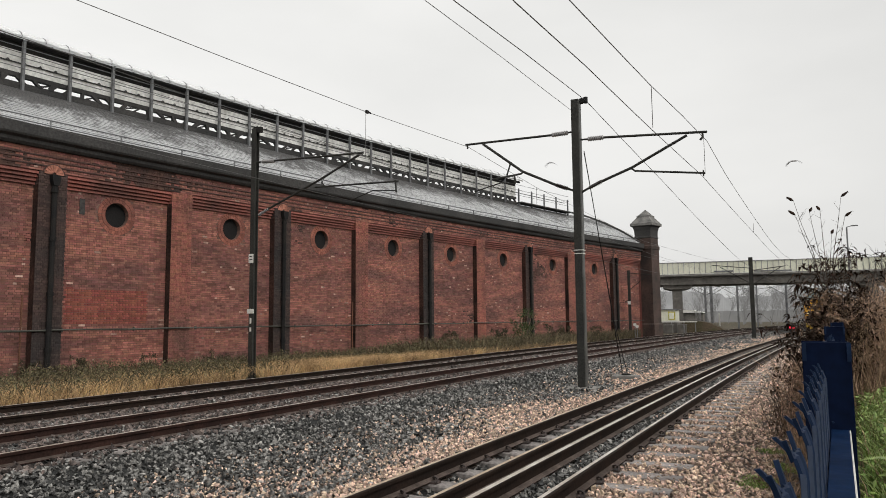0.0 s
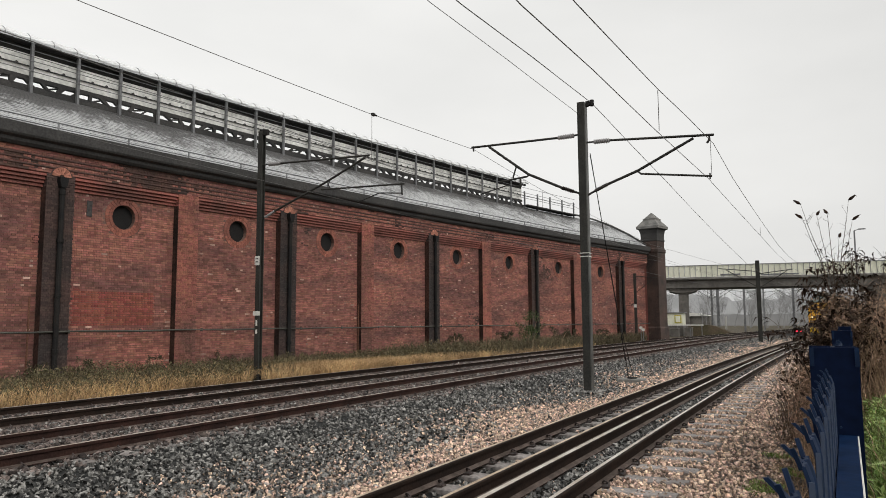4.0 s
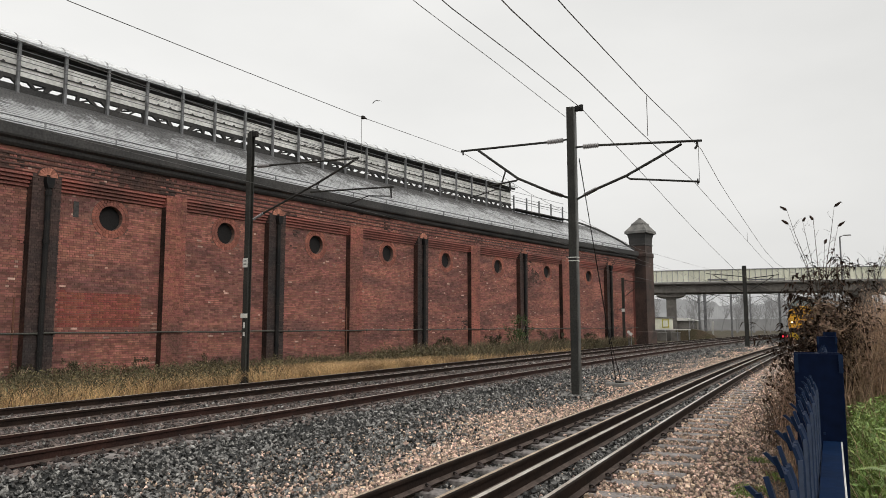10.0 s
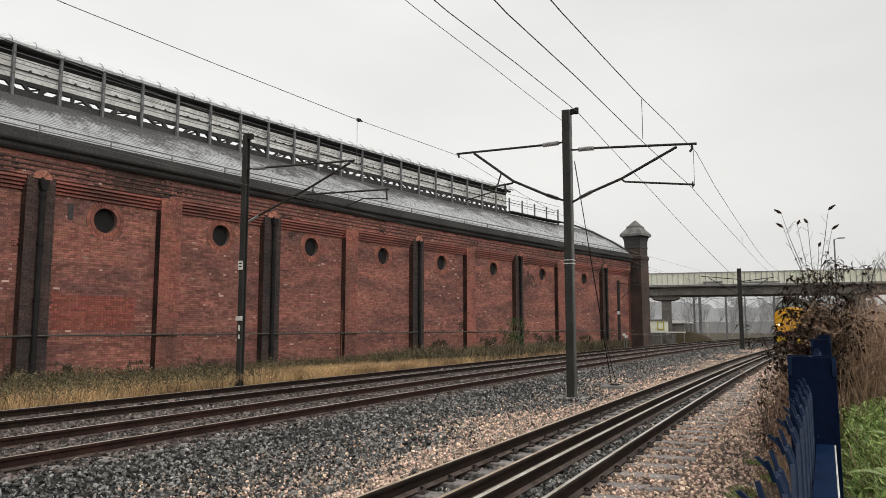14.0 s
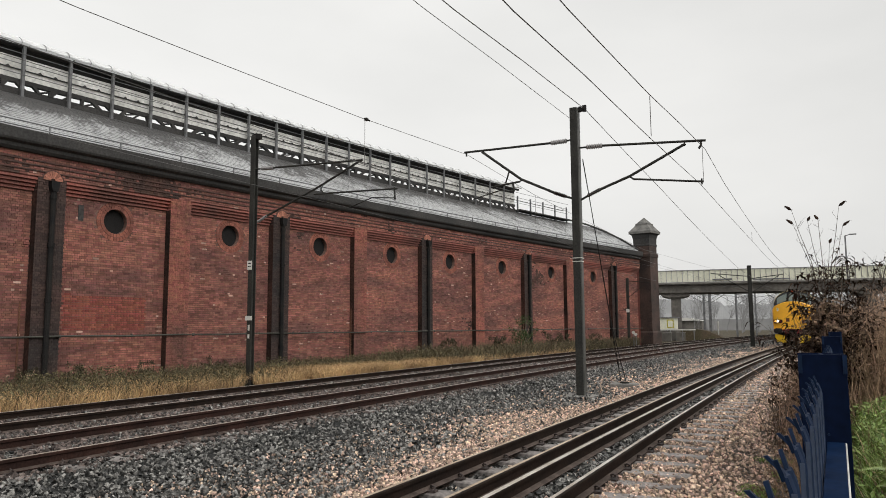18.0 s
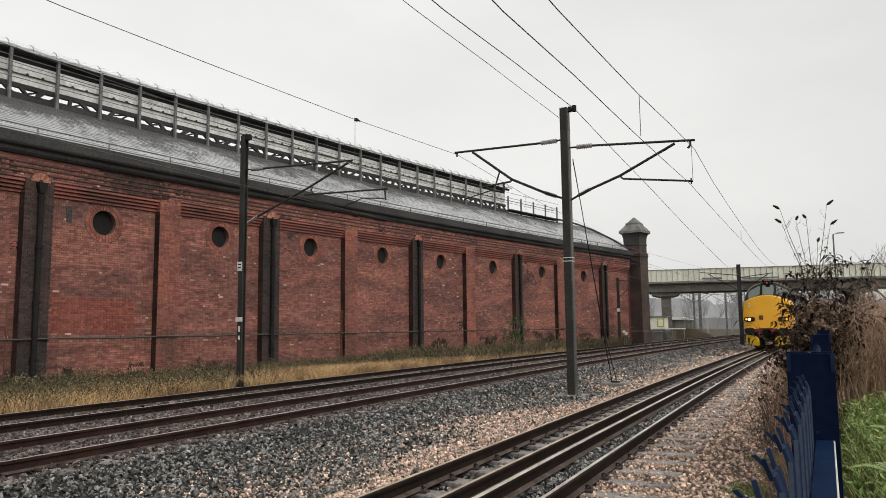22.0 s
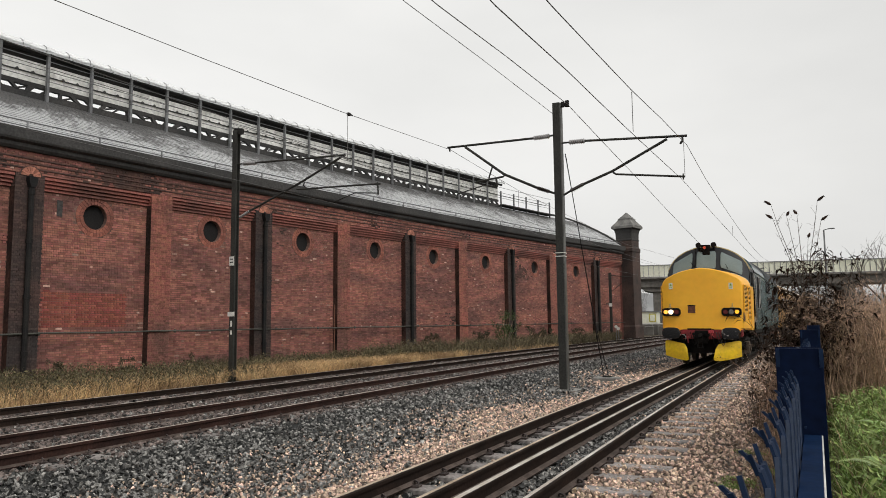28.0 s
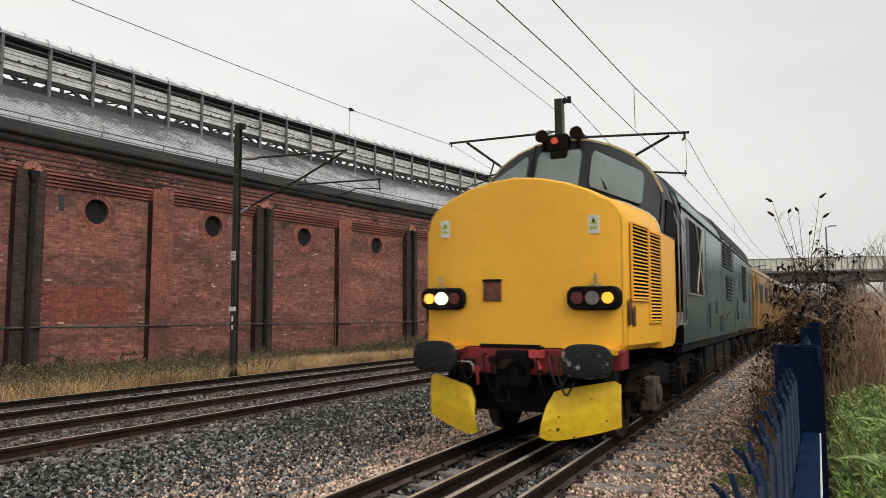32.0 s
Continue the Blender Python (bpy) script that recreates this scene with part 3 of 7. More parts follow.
def in_hole(y, z, pad=0.27):
    return any((y - h) ** 2 + (z - HOLE_Z) ** 2 < (HOLE_R + pad) ** 2 for h in HOLES)


EDGES = sorted([(c - 0.45, c + 0.45) for c in PIPED] + [(c - 0.43, c + 0.43) for c in PLAIN])
WALL_END = 60.0
# solid wall behind the facing bricks, with round openings through it
wall = Geo()
BAYS = []
for (a0, a1), (b0, b1) in zip(EDGES, EDGES[1:] + [(WALL_END, WALL_END)]):
    BAYS.append((a1, b0))
for y0, y1 in BAYS:
    hole = [h for h in HOLES if y0 < h < y1]
    if not hole:
        wall_slab(wall, y0, y1, -0.45, 6.2, -0.288, -0.75)
        continue
    h = hole[0]
    n = 16
    ring = [(h + HOLE_R * math.cos(2 * math.pi * k / n), HOLE_Z + HOLE_R * math.sin(2 * math.pi * k / n)) for k in range(n)]
    box_at = []
    for k in range(n):
        c, s = math.cos(2 * math.pi * k / n), math.sin(2 * math.pi * k / n)
        t = min((y1 - h if c > 0 else h - y0) / max(abs(c), 1e-6), 1.14 / max(abs(s), 1e-6))
        box_at.append((h + c * t, HOLE_Z + s * t))
    for off in (-0.288, -0.75):
        vv = [wall_at(y, off, z) for y, z in ring] + [wall_at(y, off, z) for y, z in box_at]
        wall.add(vv, [(k, (k + 1) % n, n + (k + 1) % n, n + k) for k in range(n)])
    wall.add([wall_at(y, -0.288, z) for y, z in ring] + [wall_at(y, -0.75, z) for y, z in ring], [(k, (k + 1) % n, n + (k + 1) % n, n + k) for k in range(n)])
    for za, zb in ((-0.45, HOLE_Z - 1.13), (HOLE_Z + 1.13, 6.2)):
        wall_slab(wall, y0, y1, za, zb, -0.2885, -0.75)
wall_slab(wall, 2.0, WALL_END, 6.15, 6.9, -0.012, -0.75)
wall_part = part("wall", wall, MORTAR, SHED, "red brick wall in english bond with soot stains")
rows = []
for i, (y0, y1) in enumerate(BAYS):
    rows += brick_rows(y0, y1, -0.30, 5.72, -0.275, 0.013, 10 + i, in_hole)
rows += brick_rows(2.0, WALL_END, 6.15, 6.85, 0.0, 0.012, 40)
ONE = [r for r in rows if 15.3 < r[0] < 18.2 and 1.4 < r[2] < 2.85 and r[4] < -0.1][:300]
rest = set(ONE)
part("brickwork", brick_geo([r for r in rows if r not in rest], 0.013, True), [BRICK, BRICK_STAIN, BRICK_LIME], wall_part)["kind"] = "stuff"
# round brick rings and dark openings
for h in HOLES:
    gg = Geo()
    for r0, r1, n in ((HOLE_R, HOLE_R + 0.115, 26), (HOLE_R + 0.125, HOLE_R + 0.25, 34)):
        for k in range(n):
            a, b = 2 * math.pi * (k + 0.06) / n, 2 * math.pi * (k + 0.94) / n
            q = [(r0, a), (r0, b), (r1, b), (r1, a)]
            f = [wall_at(h + r * math.cos(t), -0.268, HOLE_Z + r * math.sin(t)) for r, t in q]
            e = [wall_at(h + r * math.cos(t), -0.30, HOLE_Z + r * math.sin(t)) for r, t in q]
            gg.add(f + e, [(0, 3, 2, 1), (0, 1, 5, 4), (1, 2, 6, 5), (2, 3, 7, 6), (3, 0, 4, 7)])
    ring_ob = part("round_opening", gg, BRICK_RING, SHED, "round opening ringed with two courses of brick")
    gg = Geo()
    n = 24
    lip = [wall_at(h + (HOLE_R + 0.02) * math.cos(2 * math.pi * k / n), -0.45, HOLE_Z + (HOLE_R + 0.02) * math.sin(2 * math.pi * k / n)) for k in range(n)]
    gg.add(lip, [tuple(range(n))])
    # added disc, coloured as the shade inside the opening
    part("opening_backing", gg, DARK, ring_ob, "dark disc painted for the unlit interior")
# pilasters
for c in PIPED + PLAIN:
    piped = c in PIPED
    half = 0.45 if piped else 0.43
    gg = brick_geo(brick_rows(c - half, c + half, -0.30, 6.15, 0.0, 0.29, int(c * 10)), 0.28)
    wall_slab(gg, c - half + 0.012, c + half - 0.012, -0.45, 6.16, -0.012, -0.74)
    gg.m = [0] * len(gg.m)
    pil = part("pilaster", gg, BRICK_SOOT if piped else BRICK_PIL, SHED, "soot-blackened brick pilaster with a downpipe" if piped else "weathered brick pilaster")
    # thin near-black slab over the pilaster's lower-y side
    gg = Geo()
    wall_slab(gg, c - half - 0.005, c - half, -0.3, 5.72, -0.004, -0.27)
    part("pilaster_return", gg, RETURN_BLACK, pil, "near-black side of the pilaster")
    if piped:
        gg = Geo()
        gg.tube([wall_at(c, 0.09, z) for z in (-0.3, 1.0, 3.0, 5.75)], 0.085, 10)
        for z in (0.6, 2.3, 4.0, 5.5):
            gg.tube([wall_at(c, 0.09, z), wall_at(c, 0.09, z + 0.12)], 0.11, 10)
        gg.loft([[wall_at(c + s * w, 0.0 if e else 0.2, z) for s, e in ((-1, 1), (-1, 0), (1, 0), (1, 1))] for z, w in ((5.72, 0.08), (5.92, 0.13), (6.05, 0.13))])
        part("downpipe", gg, IRON, SHED, "black cast iron downpipe with a hopper head", smooth=True)
        gg = Geo()
        ring = [math.pi * k / 18 for k in range(19)]
        gg.loft([[wall_at(c + r * math.cos(t), o, 6.08 + r * math.sin(t)) for r, o in ((0.21, 0.012), (0.33, 0.012), (0.33, -0.05), (0.21, -0.05))] for t in ring])
        arch = part("hopper_arch", gg, BRICK_SOOT, SHED, "small red brick arch over the hopper")
        for k in range(9):
            gg = Geo()
            a, b = math.pi * (k + 0.06) / 9, math.pi * (k + 0.94) / 9
            q = [(0.07, a), (0.07, b), (0.30, b), (0.30, a)]
            f = [wall_at(c + r * math.cos(t), 0.03, 6.08 + r * math.sin(t)) for r, t in q]
            e = [wall_at(c + r * math.cos(t), -0.05, 6.08 + r * math.sin(t)) for r, t in q]
            gg.add(f + e, [(0, 3, 2, 1), (0, 1, 5, 4), (1, 2, 6, 5), (2, 3, 7, 6), (3, 0, 4, 7)])
            part("brick", gg, BRICK_HEAD, arch)
# corbel steps over each panel
for y0, y1 in BAYS:
    steps = [(-0.6, 5.72)]
    for k in range(4):
        z = 5.72 + k * 0.108
        steps += [(-0.21 + k * 0.065, z), (-0.21 + k * 0.065, z + 0.07), (-0.255 + k * 0.065, z + 0.072), (-0.255 + k * 0.065, z + 0.106)]
    steps += [(-0.02, 6.152), (-0.6, 6.152)]
    gg = Geo().loft([[wall_at(y, o, z) for o, z in steps] for y in span(y0, y1, 2.0)])
    part("corbel_course", gg, BRICK_PIL, SHED, "stepped brick corbel over the panel")
for z in (6.30, 6.46, 6.60):
    gg = Geo()
    wall_slab(gg, 2.0, WALL_END, z, z + 0.045, 0.026, -0.02)
    part("string_course", gg, BRICK_STAIN, SHED, "projecting dark brick string course")
# cornice and gutter
gg = Geo()
CORN = [(-0.75, 6.84), (0.10, 6.84), (0.17, 6.92), (0.19, 7.02), (0.30, 7.08), (0.33, 7.14), (0.33, 7.46), (0.22, 7.48), (-0.75, 7.48)]
gg.loft([[wall_at(y, o, z) for o, z in CORN] for y in span(2.0, WALL_END, 1.5)])
part("cornice", gg, CORNICE, SHED, "dark weathered stone cornice and gutter")
gg = Geo()
gg.tube([wall_at(y, 0.05, 1.25 + 0.012 * math.sin(y * 1.7)) for y in span(2.0, WALL_END, 0.7)], 0.032, 6)
for y in span(3, 59, 2.4):
    q = wall_at(y, 0.02, 1.25)
    gg.box(q.x - 0.03, q.x + 0.03, q.y - 0.03, q.y + 0.03, 1.19, 1.31)
part("cable_pipe", gg, mat("grimy_pipe", (0.085, 0.085, 0.07), (0.05, 0.05, 0.042), rough=0.6), SHED, "thin cable pipe clipped along the wall", smooth=True)
RUSTY = mat("rust_brown", (0.17, 0.075, 0.045), rough=0.8)
for y in (13.95, 28.38):
    part("vertical_conduit", Geo().tube([wall_at(y, 0.03, -0.3), wall_at(y, 0.03, 2.3)], 0.028, 6), RUSTY, SHED, "rusty vertical conduit")
gg = Geo()
q = [(15.74, 4.98), (15.92, 4.98), (15.92, 5.50), (15.74, 5.50)]
gg.loft([[wall_at(y, o, z) for y, z in q] for o in (-0.30, -0.262)])
part("wall_vent", gg, CORNICE, SHED, "narrow dark wall vent")
# arched roof in lapped sheets
def roof_z(d):
    return 7.50 + 0.70 * d - 0.032 * d * d


ROOF_PART = part("roof", Geo().loft([[wall_at(y, -0.1, 7.45), wall_at(y, -4.3, roof_z(4.3) - 0.06), wall_at(y, -4.3, roof_z(4.3) - 0.1), wall_at(y, -0.1, 7.41)] for y in span(2, 60, 2.9)]), CORNICE, SHED, "curved roof of lapped grey sheets streaked with soot")
ds = span(0.05, 4.35, 0.16)
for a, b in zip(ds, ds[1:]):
    # slot 1 colours each sheet's lip dark as the shadow line of its lap
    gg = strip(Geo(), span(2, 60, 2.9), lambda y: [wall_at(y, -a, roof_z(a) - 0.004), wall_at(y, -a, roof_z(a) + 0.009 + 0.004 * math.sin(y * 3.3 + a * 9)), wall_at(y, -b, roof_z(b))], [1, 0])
    part("roof_sheet", gg, [ROOF_SOOTED, LAP_SHADE], ROOF_PART)
gg = Geo()
strip(gg, span(2, 60, 3), lambda y: [wall_at(y, -d, roof_z(d)) for d in span(8.6, 21.8, 0.8)])
strip(gg, span(49.4, 60, 3), lambda y: [wall_at(y, -d, roof_z(d)) for d in span(4.35, 8.6, 0.4)])
part("roof_far_slope", gg, ROOF_PALE, SHED, "grey roof sheets beyond the ridge", smooth=True)
gg = Geo()
wall_slab(gg, 2, 60, -0.4, 7.4, -20.9, -21.6)
part("far_wall", gg, MORTAR, SHED)
gg = Geo()
arch = [wall_at(60, -d, roof_z(d)) for d in span(0.1, 21.6, 0.7)]
foot = [wall_at(60, -d, -0.4) for d in span(0.1, 21.6, 0.7)]
n = len(arch)
gg.add(arch + foot, [(k, k + 1, n + k + 1, n + k) for k in range(n - 1)])
part("gable_wall", gg, BRICK_PIL, SHED)
gg = Geo()
arch = [wall_at(2, -d, roof_z(d)) for d in span(0.1, 21.6, 0.7)]
foot = [wall_at(2, -d, -0.4) for d in span(0.1, 21.6, 0.7)]
gg.add(arch + foot, [(k, k + 1, n + k + 1, n + k) for k in range(n - 1)])
part("gable_wall", gg, BRICK_PIL, SHED)
gg = Geo()
gg.tube([wall_at(60.05, -d, roof_z(d) + 0.06) for d in span(0.1, 9, 0.4)], 0.10, 6)
part("roof_edge", gg, CORNICE, SHED, "dark curved edge of the end arch")
# lantern along the ridge
LANTERN_END = 48.6
lantern = Geo()
wall_slab(lantern, 2, LANTERN_END, 10.21, 10.37, -3.98, -4.14)
wall_slab(lantern, 2, LANTERN_END, 9.60, 10.02, -3.97, -4.12)
LANT = part("lantern", lantern, CORNICE, SHED, "raised roof lantern with pale boards and steel posts")
# the black topmost strip paints the eave shade below the canopy
for z0, z1, o, m, e in ((10.36, 10.72, -4.05, PANEL, LANTERN_END), (10.75, 11.17, -4.03, PANEL, LANTERN_END), (11.17, 11.56, -4.05, IRON, LANTERN_END), (10.72, 10.75, -4.0, CORNICE, 55.2)):
    gg = Geo()
    wall_slab(gg, 2, e, z0, z1, o, o - 0.07)
    part("lantern_board", gg, m, LANT, "pale weathered board" if m is PANEL else "dark strip")
y = 2.2
while y < 56:
    for off, hi in ((-3.82, 11.54 if y < LANTERN_END else 11.0),) + (((-8.4, 11.3),) if y < LANTERN_END else ()):
        q = wall_at(y, off, 0)
        part("lantern_post", Geo().box(q.x - 0.05, q.x + 0.05, q.y - 0.05, q.y + 0.05, roof_z(-off) - 0.12, hi), STEEL, LANT)
    y += 1.66
gg = Geo()
for z in (10.48, 10.86, 11.24):
    gg.tube([wall_at(y, -3.76, z) for y in span(2, 55.4, 2.2)], 0.016, 5)
part("lantern_rail", gg, STEEL, LANT, "thin steel rails across the posts", smooth=True)
for y in span(2.3, 48, 0.55):
    gg = Geo()
    gg.add([wall_at(y, -4.0, 10.75), wall_at(y + 0.15, -4.0, 10.75), wall_at(y + 0.14, -4.0, 10.78), wall_at(y + 0.09, -4.0, 10.825),
            wall_at(y, -4.06, 10.75), wall_at(y + 0.15, -4.06, 10.75), wall_at(y + 0.14, -4.06, 10.78), wall_at(y + 0.09, -4.06, 10.825)],
           [(0, 1, 2, 3), (4, 5, 1, 0), (1, 5, 6, 2), (3, 2, 6, 7), (4, 0, 3, 7)])
    part("lantern_bracket", gg, CORNICE, LANT)
gg = Geo()
for y in span(2.1, 48.4, 0.56):
    q = wall_at(y, -4.0, 0)
    lean, w0, w1 = 0.16 * math.sin(y * 2.3), 0.07 + 0.035 * math.sin(y * 5.3), 0.10 + 0.05 * math.sin(y * 3.1)
    foot = [[wall_at(y + c, o, z) for o in (-3.95, -4.07)] for c, z in ((-w0 - lean, 9.99), (w0 - lean, 9.99), (w1 + lean, 10.23), (-w1 + lean, 10.23))]
    part("lantern_foot", Geo().loft([[f[k] for f in foot] for k in (0, 1)]), CORNICE, LANT)
    if int(y * 1.8) % 3 == 1:
        part("lantern_brace", Geo().tube([wall_at(y + 0.1, -4.02, 10.05 + 0.05 * math.sin(y)), wall_at(y + 0.52, -4.02, 10.19)], 0.035, 4), CORNICE, LANT)
gg = Geo()
sheet = [(3.62, 11.50), (3.58, 11.56), (3.63, 11.66), (3.80, 11.78), (4.15, 11.87), (4.7, 11.94), (5.5, 11.97)]
ys = span(2, LANTERN_END + 0.3, 0.2)
strip(gg, ys, lambda y: [wall_at(y, -d, z + 0.035 * abs(math.sin(y * math.pi / 0.83))) for d, z in sheet])
part("lantern_canopy", gg, POLY, LANT, "clouded curved translucent canopy sheets", smooth=True)
gg = Geo()
y = 2.0
while y < LANTERN_END:
    gg.tube([wall_at(y, -d + 0.02, z + 0.025) for d, z in sheet], 0.014, 5)
    y += 0.83
part("canopy_rib", gg, STEEL, LANT, "curved steel ribs of the canopy")
part("lantern_gutter", Geo().tube([wall_at(y, -3.90, 11.50) for y in span(2, LANTERN_END + 0.3, 2)], 0.085, 6), IRON, LANT, "dark gutter under the canopy")
gg = Geo()
wall_slab(gg, LANTERN_END, 55.5, 9.92, 9.99, -3.5, -4.2)
part("lantern_walkway", gg, CORNICE, LANT, "narrow dark walkway")
# handrail on the cornice
RAILING = part("handrail", Geo().tube([wall_at(y, -0.05, 7.78) for y in span(2, 59.4, 2.2)], 0.024, 6).tube([wall_at(y, -0.05, 7.62) for y in span(2, 59.4, 2.2)], 0.016, 6),
               STEEL, SHED, "thin steel handrail along the gutter", smooth=True)
y = 14.6 - 2.37 * 5
while y < 59.5:
    q = wall_at(y, -0.05, 0)
    part("handrail_post", Geo().tube([(q.x, q.y, 7.46), (q.x, q.y, 7.80)], 0.028, 6), STEEL, RAILING)
    y += 2.37

# ---- tower at the end of the wall ----
tw = wall_at(61.0, 0.0, 0)
TOWER = thing("corner_tower", "dark brick corner tower with a stepped stone cap", "tower", (tw.x - 0.6, tw.y, -0.4))


def square(cx, cy, r, z, turn=radians(-15)):
    return [(cx + r * math.cos(turn + math.pi / 4 + k * math.pi / 2) * 1.41421, cy + r * math.sin(turn + math.pi / 4 + k * math.pi / 2) * 1.41421, z) for k in range(4)]


def stack(levels, cx, cy):
    return Geo().loft([square(cx, cy, r * 0.75, z) for r, z in levels])


cx, cy = tw.x + 0.02, tw.y - 0.1
part("shaft", stack([(1.08, -0.45), (1.08, 0.9), (0.98, 1.0), (0.98, 7.0), (1.04, 7.05), (1.04, 7.3), (0.92, 7.4), (0.92, 7.95)], cx, cy), mat("tower_brick", (0.092, 0.060, 0.050), (0.040, 0.032, 0.029), scale=0.8, fine=16, var=0.4, rough=0.85), TOWER, "dark soot-stained brick shaft")
part("head", stack([(0.92, 7.95), (0.97, 8.0), (0.97, 8.1), (0.92, 8.12), (0.95, 8.6), (1.05, 8.9), (1.22, 9.0)], cx, cy), CORNICE, TOWER, "flared dark stone head")
part("cap", stack([(1.28, 9.0), (1.28, 9.2), (1.2, 9.26), (0.72, 9.72), (0.72, 9.86), (0.6, 9.9), (0.05, 10.38)], cx, cy), mat("grey_cap_stone", (0.22, 0.212, 0.20), (0.10, 0.10, 0.095), scale=2), TOWER, "grey stepped pyramid cap")

# ---- masts and overhead line ----
MY = 18.6


def h_section(gg, x, y, z0, z1, w=0.2, d=0.22, slot=0, edge=1):
    gg.box(x - w / 2, x + w / 2, y - d / 2, y - d / 2 + 0.03, z0, z1, slot)
    gg.box(x - w / 2, x + w / 2, y + d / 2 - 0.03, y + d / 2, z0, z1, slot)
    gg.box(x - 0.015, x + 0.015, y - d / 2 + 0.03, y + d / 2 - 0.03, z0, z1, slot)
    return gg


def insulator(name, parent, a, b, material, r=0.072, n=7):
    a, b = Vector(a), Vector(b)
    pts, rs = [], []
    for k in range(n * 2 + 1):
        pts.append(a.lerp(b, k / (n * 2)))
        rs.append(r if k % 2 else r * 0.6)
    return part(name, Geo().tube(pts, rs, 8), material, parent, "", smooth=True)


def bar(name, parent, pts, r=0.032, material=None, label=""):
    return part(name, Geo().tube(pts, r, 8), material or MAST, parent, label, smooth=True)


MAST_R = thing("overhead_line_mast", "weathered steel mast with cantilever arms on both sides between the tracks", "railway mast", (-4.93, MY, -0.33), "overhead line masts")
mx = -4.93
part("mast", h_section(Geo(), mx, MY, -0.4, 7.32, 0.20, 0.22), [MAST], MAST_R, "tall dark steel column", bevel=0.006)
part("mast_flange", Geo().box(mx + 0.096, mx + 0.125, MY - 0.11, MY + 0.09, -0.3, 7.3), MAST_EDGE, MAST_R, "pale galvanised flange edge")
part("base_plate", Geo().box(mx - 0.45, mx + 0.75, MY - 0.4, MY + 0.4, -0.42, -0.29), CONCRETE, MAST_R, "concrete mast footing", bevel=0.02)
part("band", Geo().box(mx - 0.115, mx + 0.135, MY - 0.125, MY + 0.125, 3.16, 3.182).box(mx - 0.115, mx + 0.135, MY - 0.125, MY + 0.125, 3.25, 3.272), WHITE, MAST_R, "pale steel bands")
part("top_bracket", Geo().box(mx, mx + 0.32, MY - 0.05, MY + 0.05, 7.22, 7.30).disc((mx + 0.28, MY, 7.2), (0, 0, 1), 0.06, 0.16, 10).disc((mx + 0.16, MY, 7.2), (0, 0, 1), 0.05, 0.14, 10), IRON, MAST_R, "dark wire clamp")
# arms over the near track
bar("top_tube", MAST_R, [(-4.2, MY, 6.21), (-1.63, MY, 6.05)])
insulator("insulator", MAST_R, (-4.62, MY, 6.215), (-4.2, MY, 6.21), INSUL)
bar("stub", MAST_R, [(-4.82, MY, 6.22), (-4.6, MY, 6.215)], 0.025)
bar("strut", MAST_R, [(-4.3, MY, 5.04), (-3.5, MY, 5.33), (-2.11, MY, 6.02)], 0.036)
insulator("insulator", MAST_R, (-4.62, MY, 4.9), (-4.28, MY, 5.05), INSUL_D, 0.06)
bar("stub", MAST_R, [(-4.82, MY, 4.80), (-4.6, MY, 4.91)], 0.03)
bar("registration_tube", MAST_R, [(-3.52, MY, 5.33), (-3.42, MY, 5.24), (-1.72, MY, 5.02)], 0.026)
bar("steady_arm", MAST_R, [(-1.76, MY, 5.10), (-1.76, MY, 4.95)], 0.018)
bar("wire_clamp", MAST_R, [(-1.74, MY, 6.08), (-1.74, MY, 5.94), (-1.80, MY, 5.86)], 0.03)
# arms over the main line
bar("top_tube", MAST_R, [(-5.6, MY, 6.44), (-8.16, MY, 6.46)])
insulator("insulator", MAST_R, (-5.15, MY, 6.45), (-5.6, MY, 6.44), INSUL)
bar("stub", MAST_R, [(-5.02, MY, 6.46), (-5.2, MY, 6.45)], 0.025)
bar("strut", MAST_R, [(-5.5, MY, 5.05), (-6.46, MY, 5.52), (-7.62, MY, 6.42)], 0.036)
insulator("insulator", MAST_R, (-5.2, MY, 4.93), (-5.52, MY, 5.06), INSUL_D, 0.06)
bar("stub", MAST_R, [(-5.02, MY, 4.86), (-5.22, MY, 4.94)], 0.03)
bar("registration_tube", MAST_R, [(-6.42, MY, 5.53), (-6.50, MY, 5.46), (-7.3, MY, 5.38)], 0.028)
bar("hanger", MAST_R, [(-6.80, MY, 5.80), (-6.92, MY, 5.45)], 0.024)
bar("drop_bracket", MAST_R, [(-6.70, MY, 5.44), (-6.68, MY, 5.20)], 0.03)
bar("steady_arm", MAST_R, [(-6.68, MY, 5.20), (-7.1, MY, 5.26), (-7.9, MY, 5.08)], 0.018)
bar("wire_clamp", MAST_R, [(-8.1, MY, 6.46), (-8.1, MY, 6.34)], 0.025)
# stay wires to a concrete block
BX, BLY = -4.43, 21.6
BLOCK = thing("stay_anchor_block", "low concrete anchor block with a ring plate in the ballast", "anchor block", (BX, BLY, -0.35))
part("block", Geo().box(BX - 0.37, BX + 0.37, BLY - 0.28, BLY + 0.28, -0.42, -0.19), CONCRETE, BLOCK, bevel=0.03)
part("ring_plate", Geo().disc((BX, BLY, -0.20), (0, 0, 1), 0.14, 0.05, 16), IRON, BLOCK)
part("stay_wire", Geo().tube([(BX - 0.10, BLY, -0.15), (mx + 0.16, MY + 0.16, 5.95)], 0.012, 5).tube([(BX + 0.04, BLY, -0.15), (BX - 0.14, BLY - 0.75, 1.4), (mx + 0.16, MY + 0.16, 5.9)], 0.011, 5), IRON, BLOCK, "two thin stay wires")
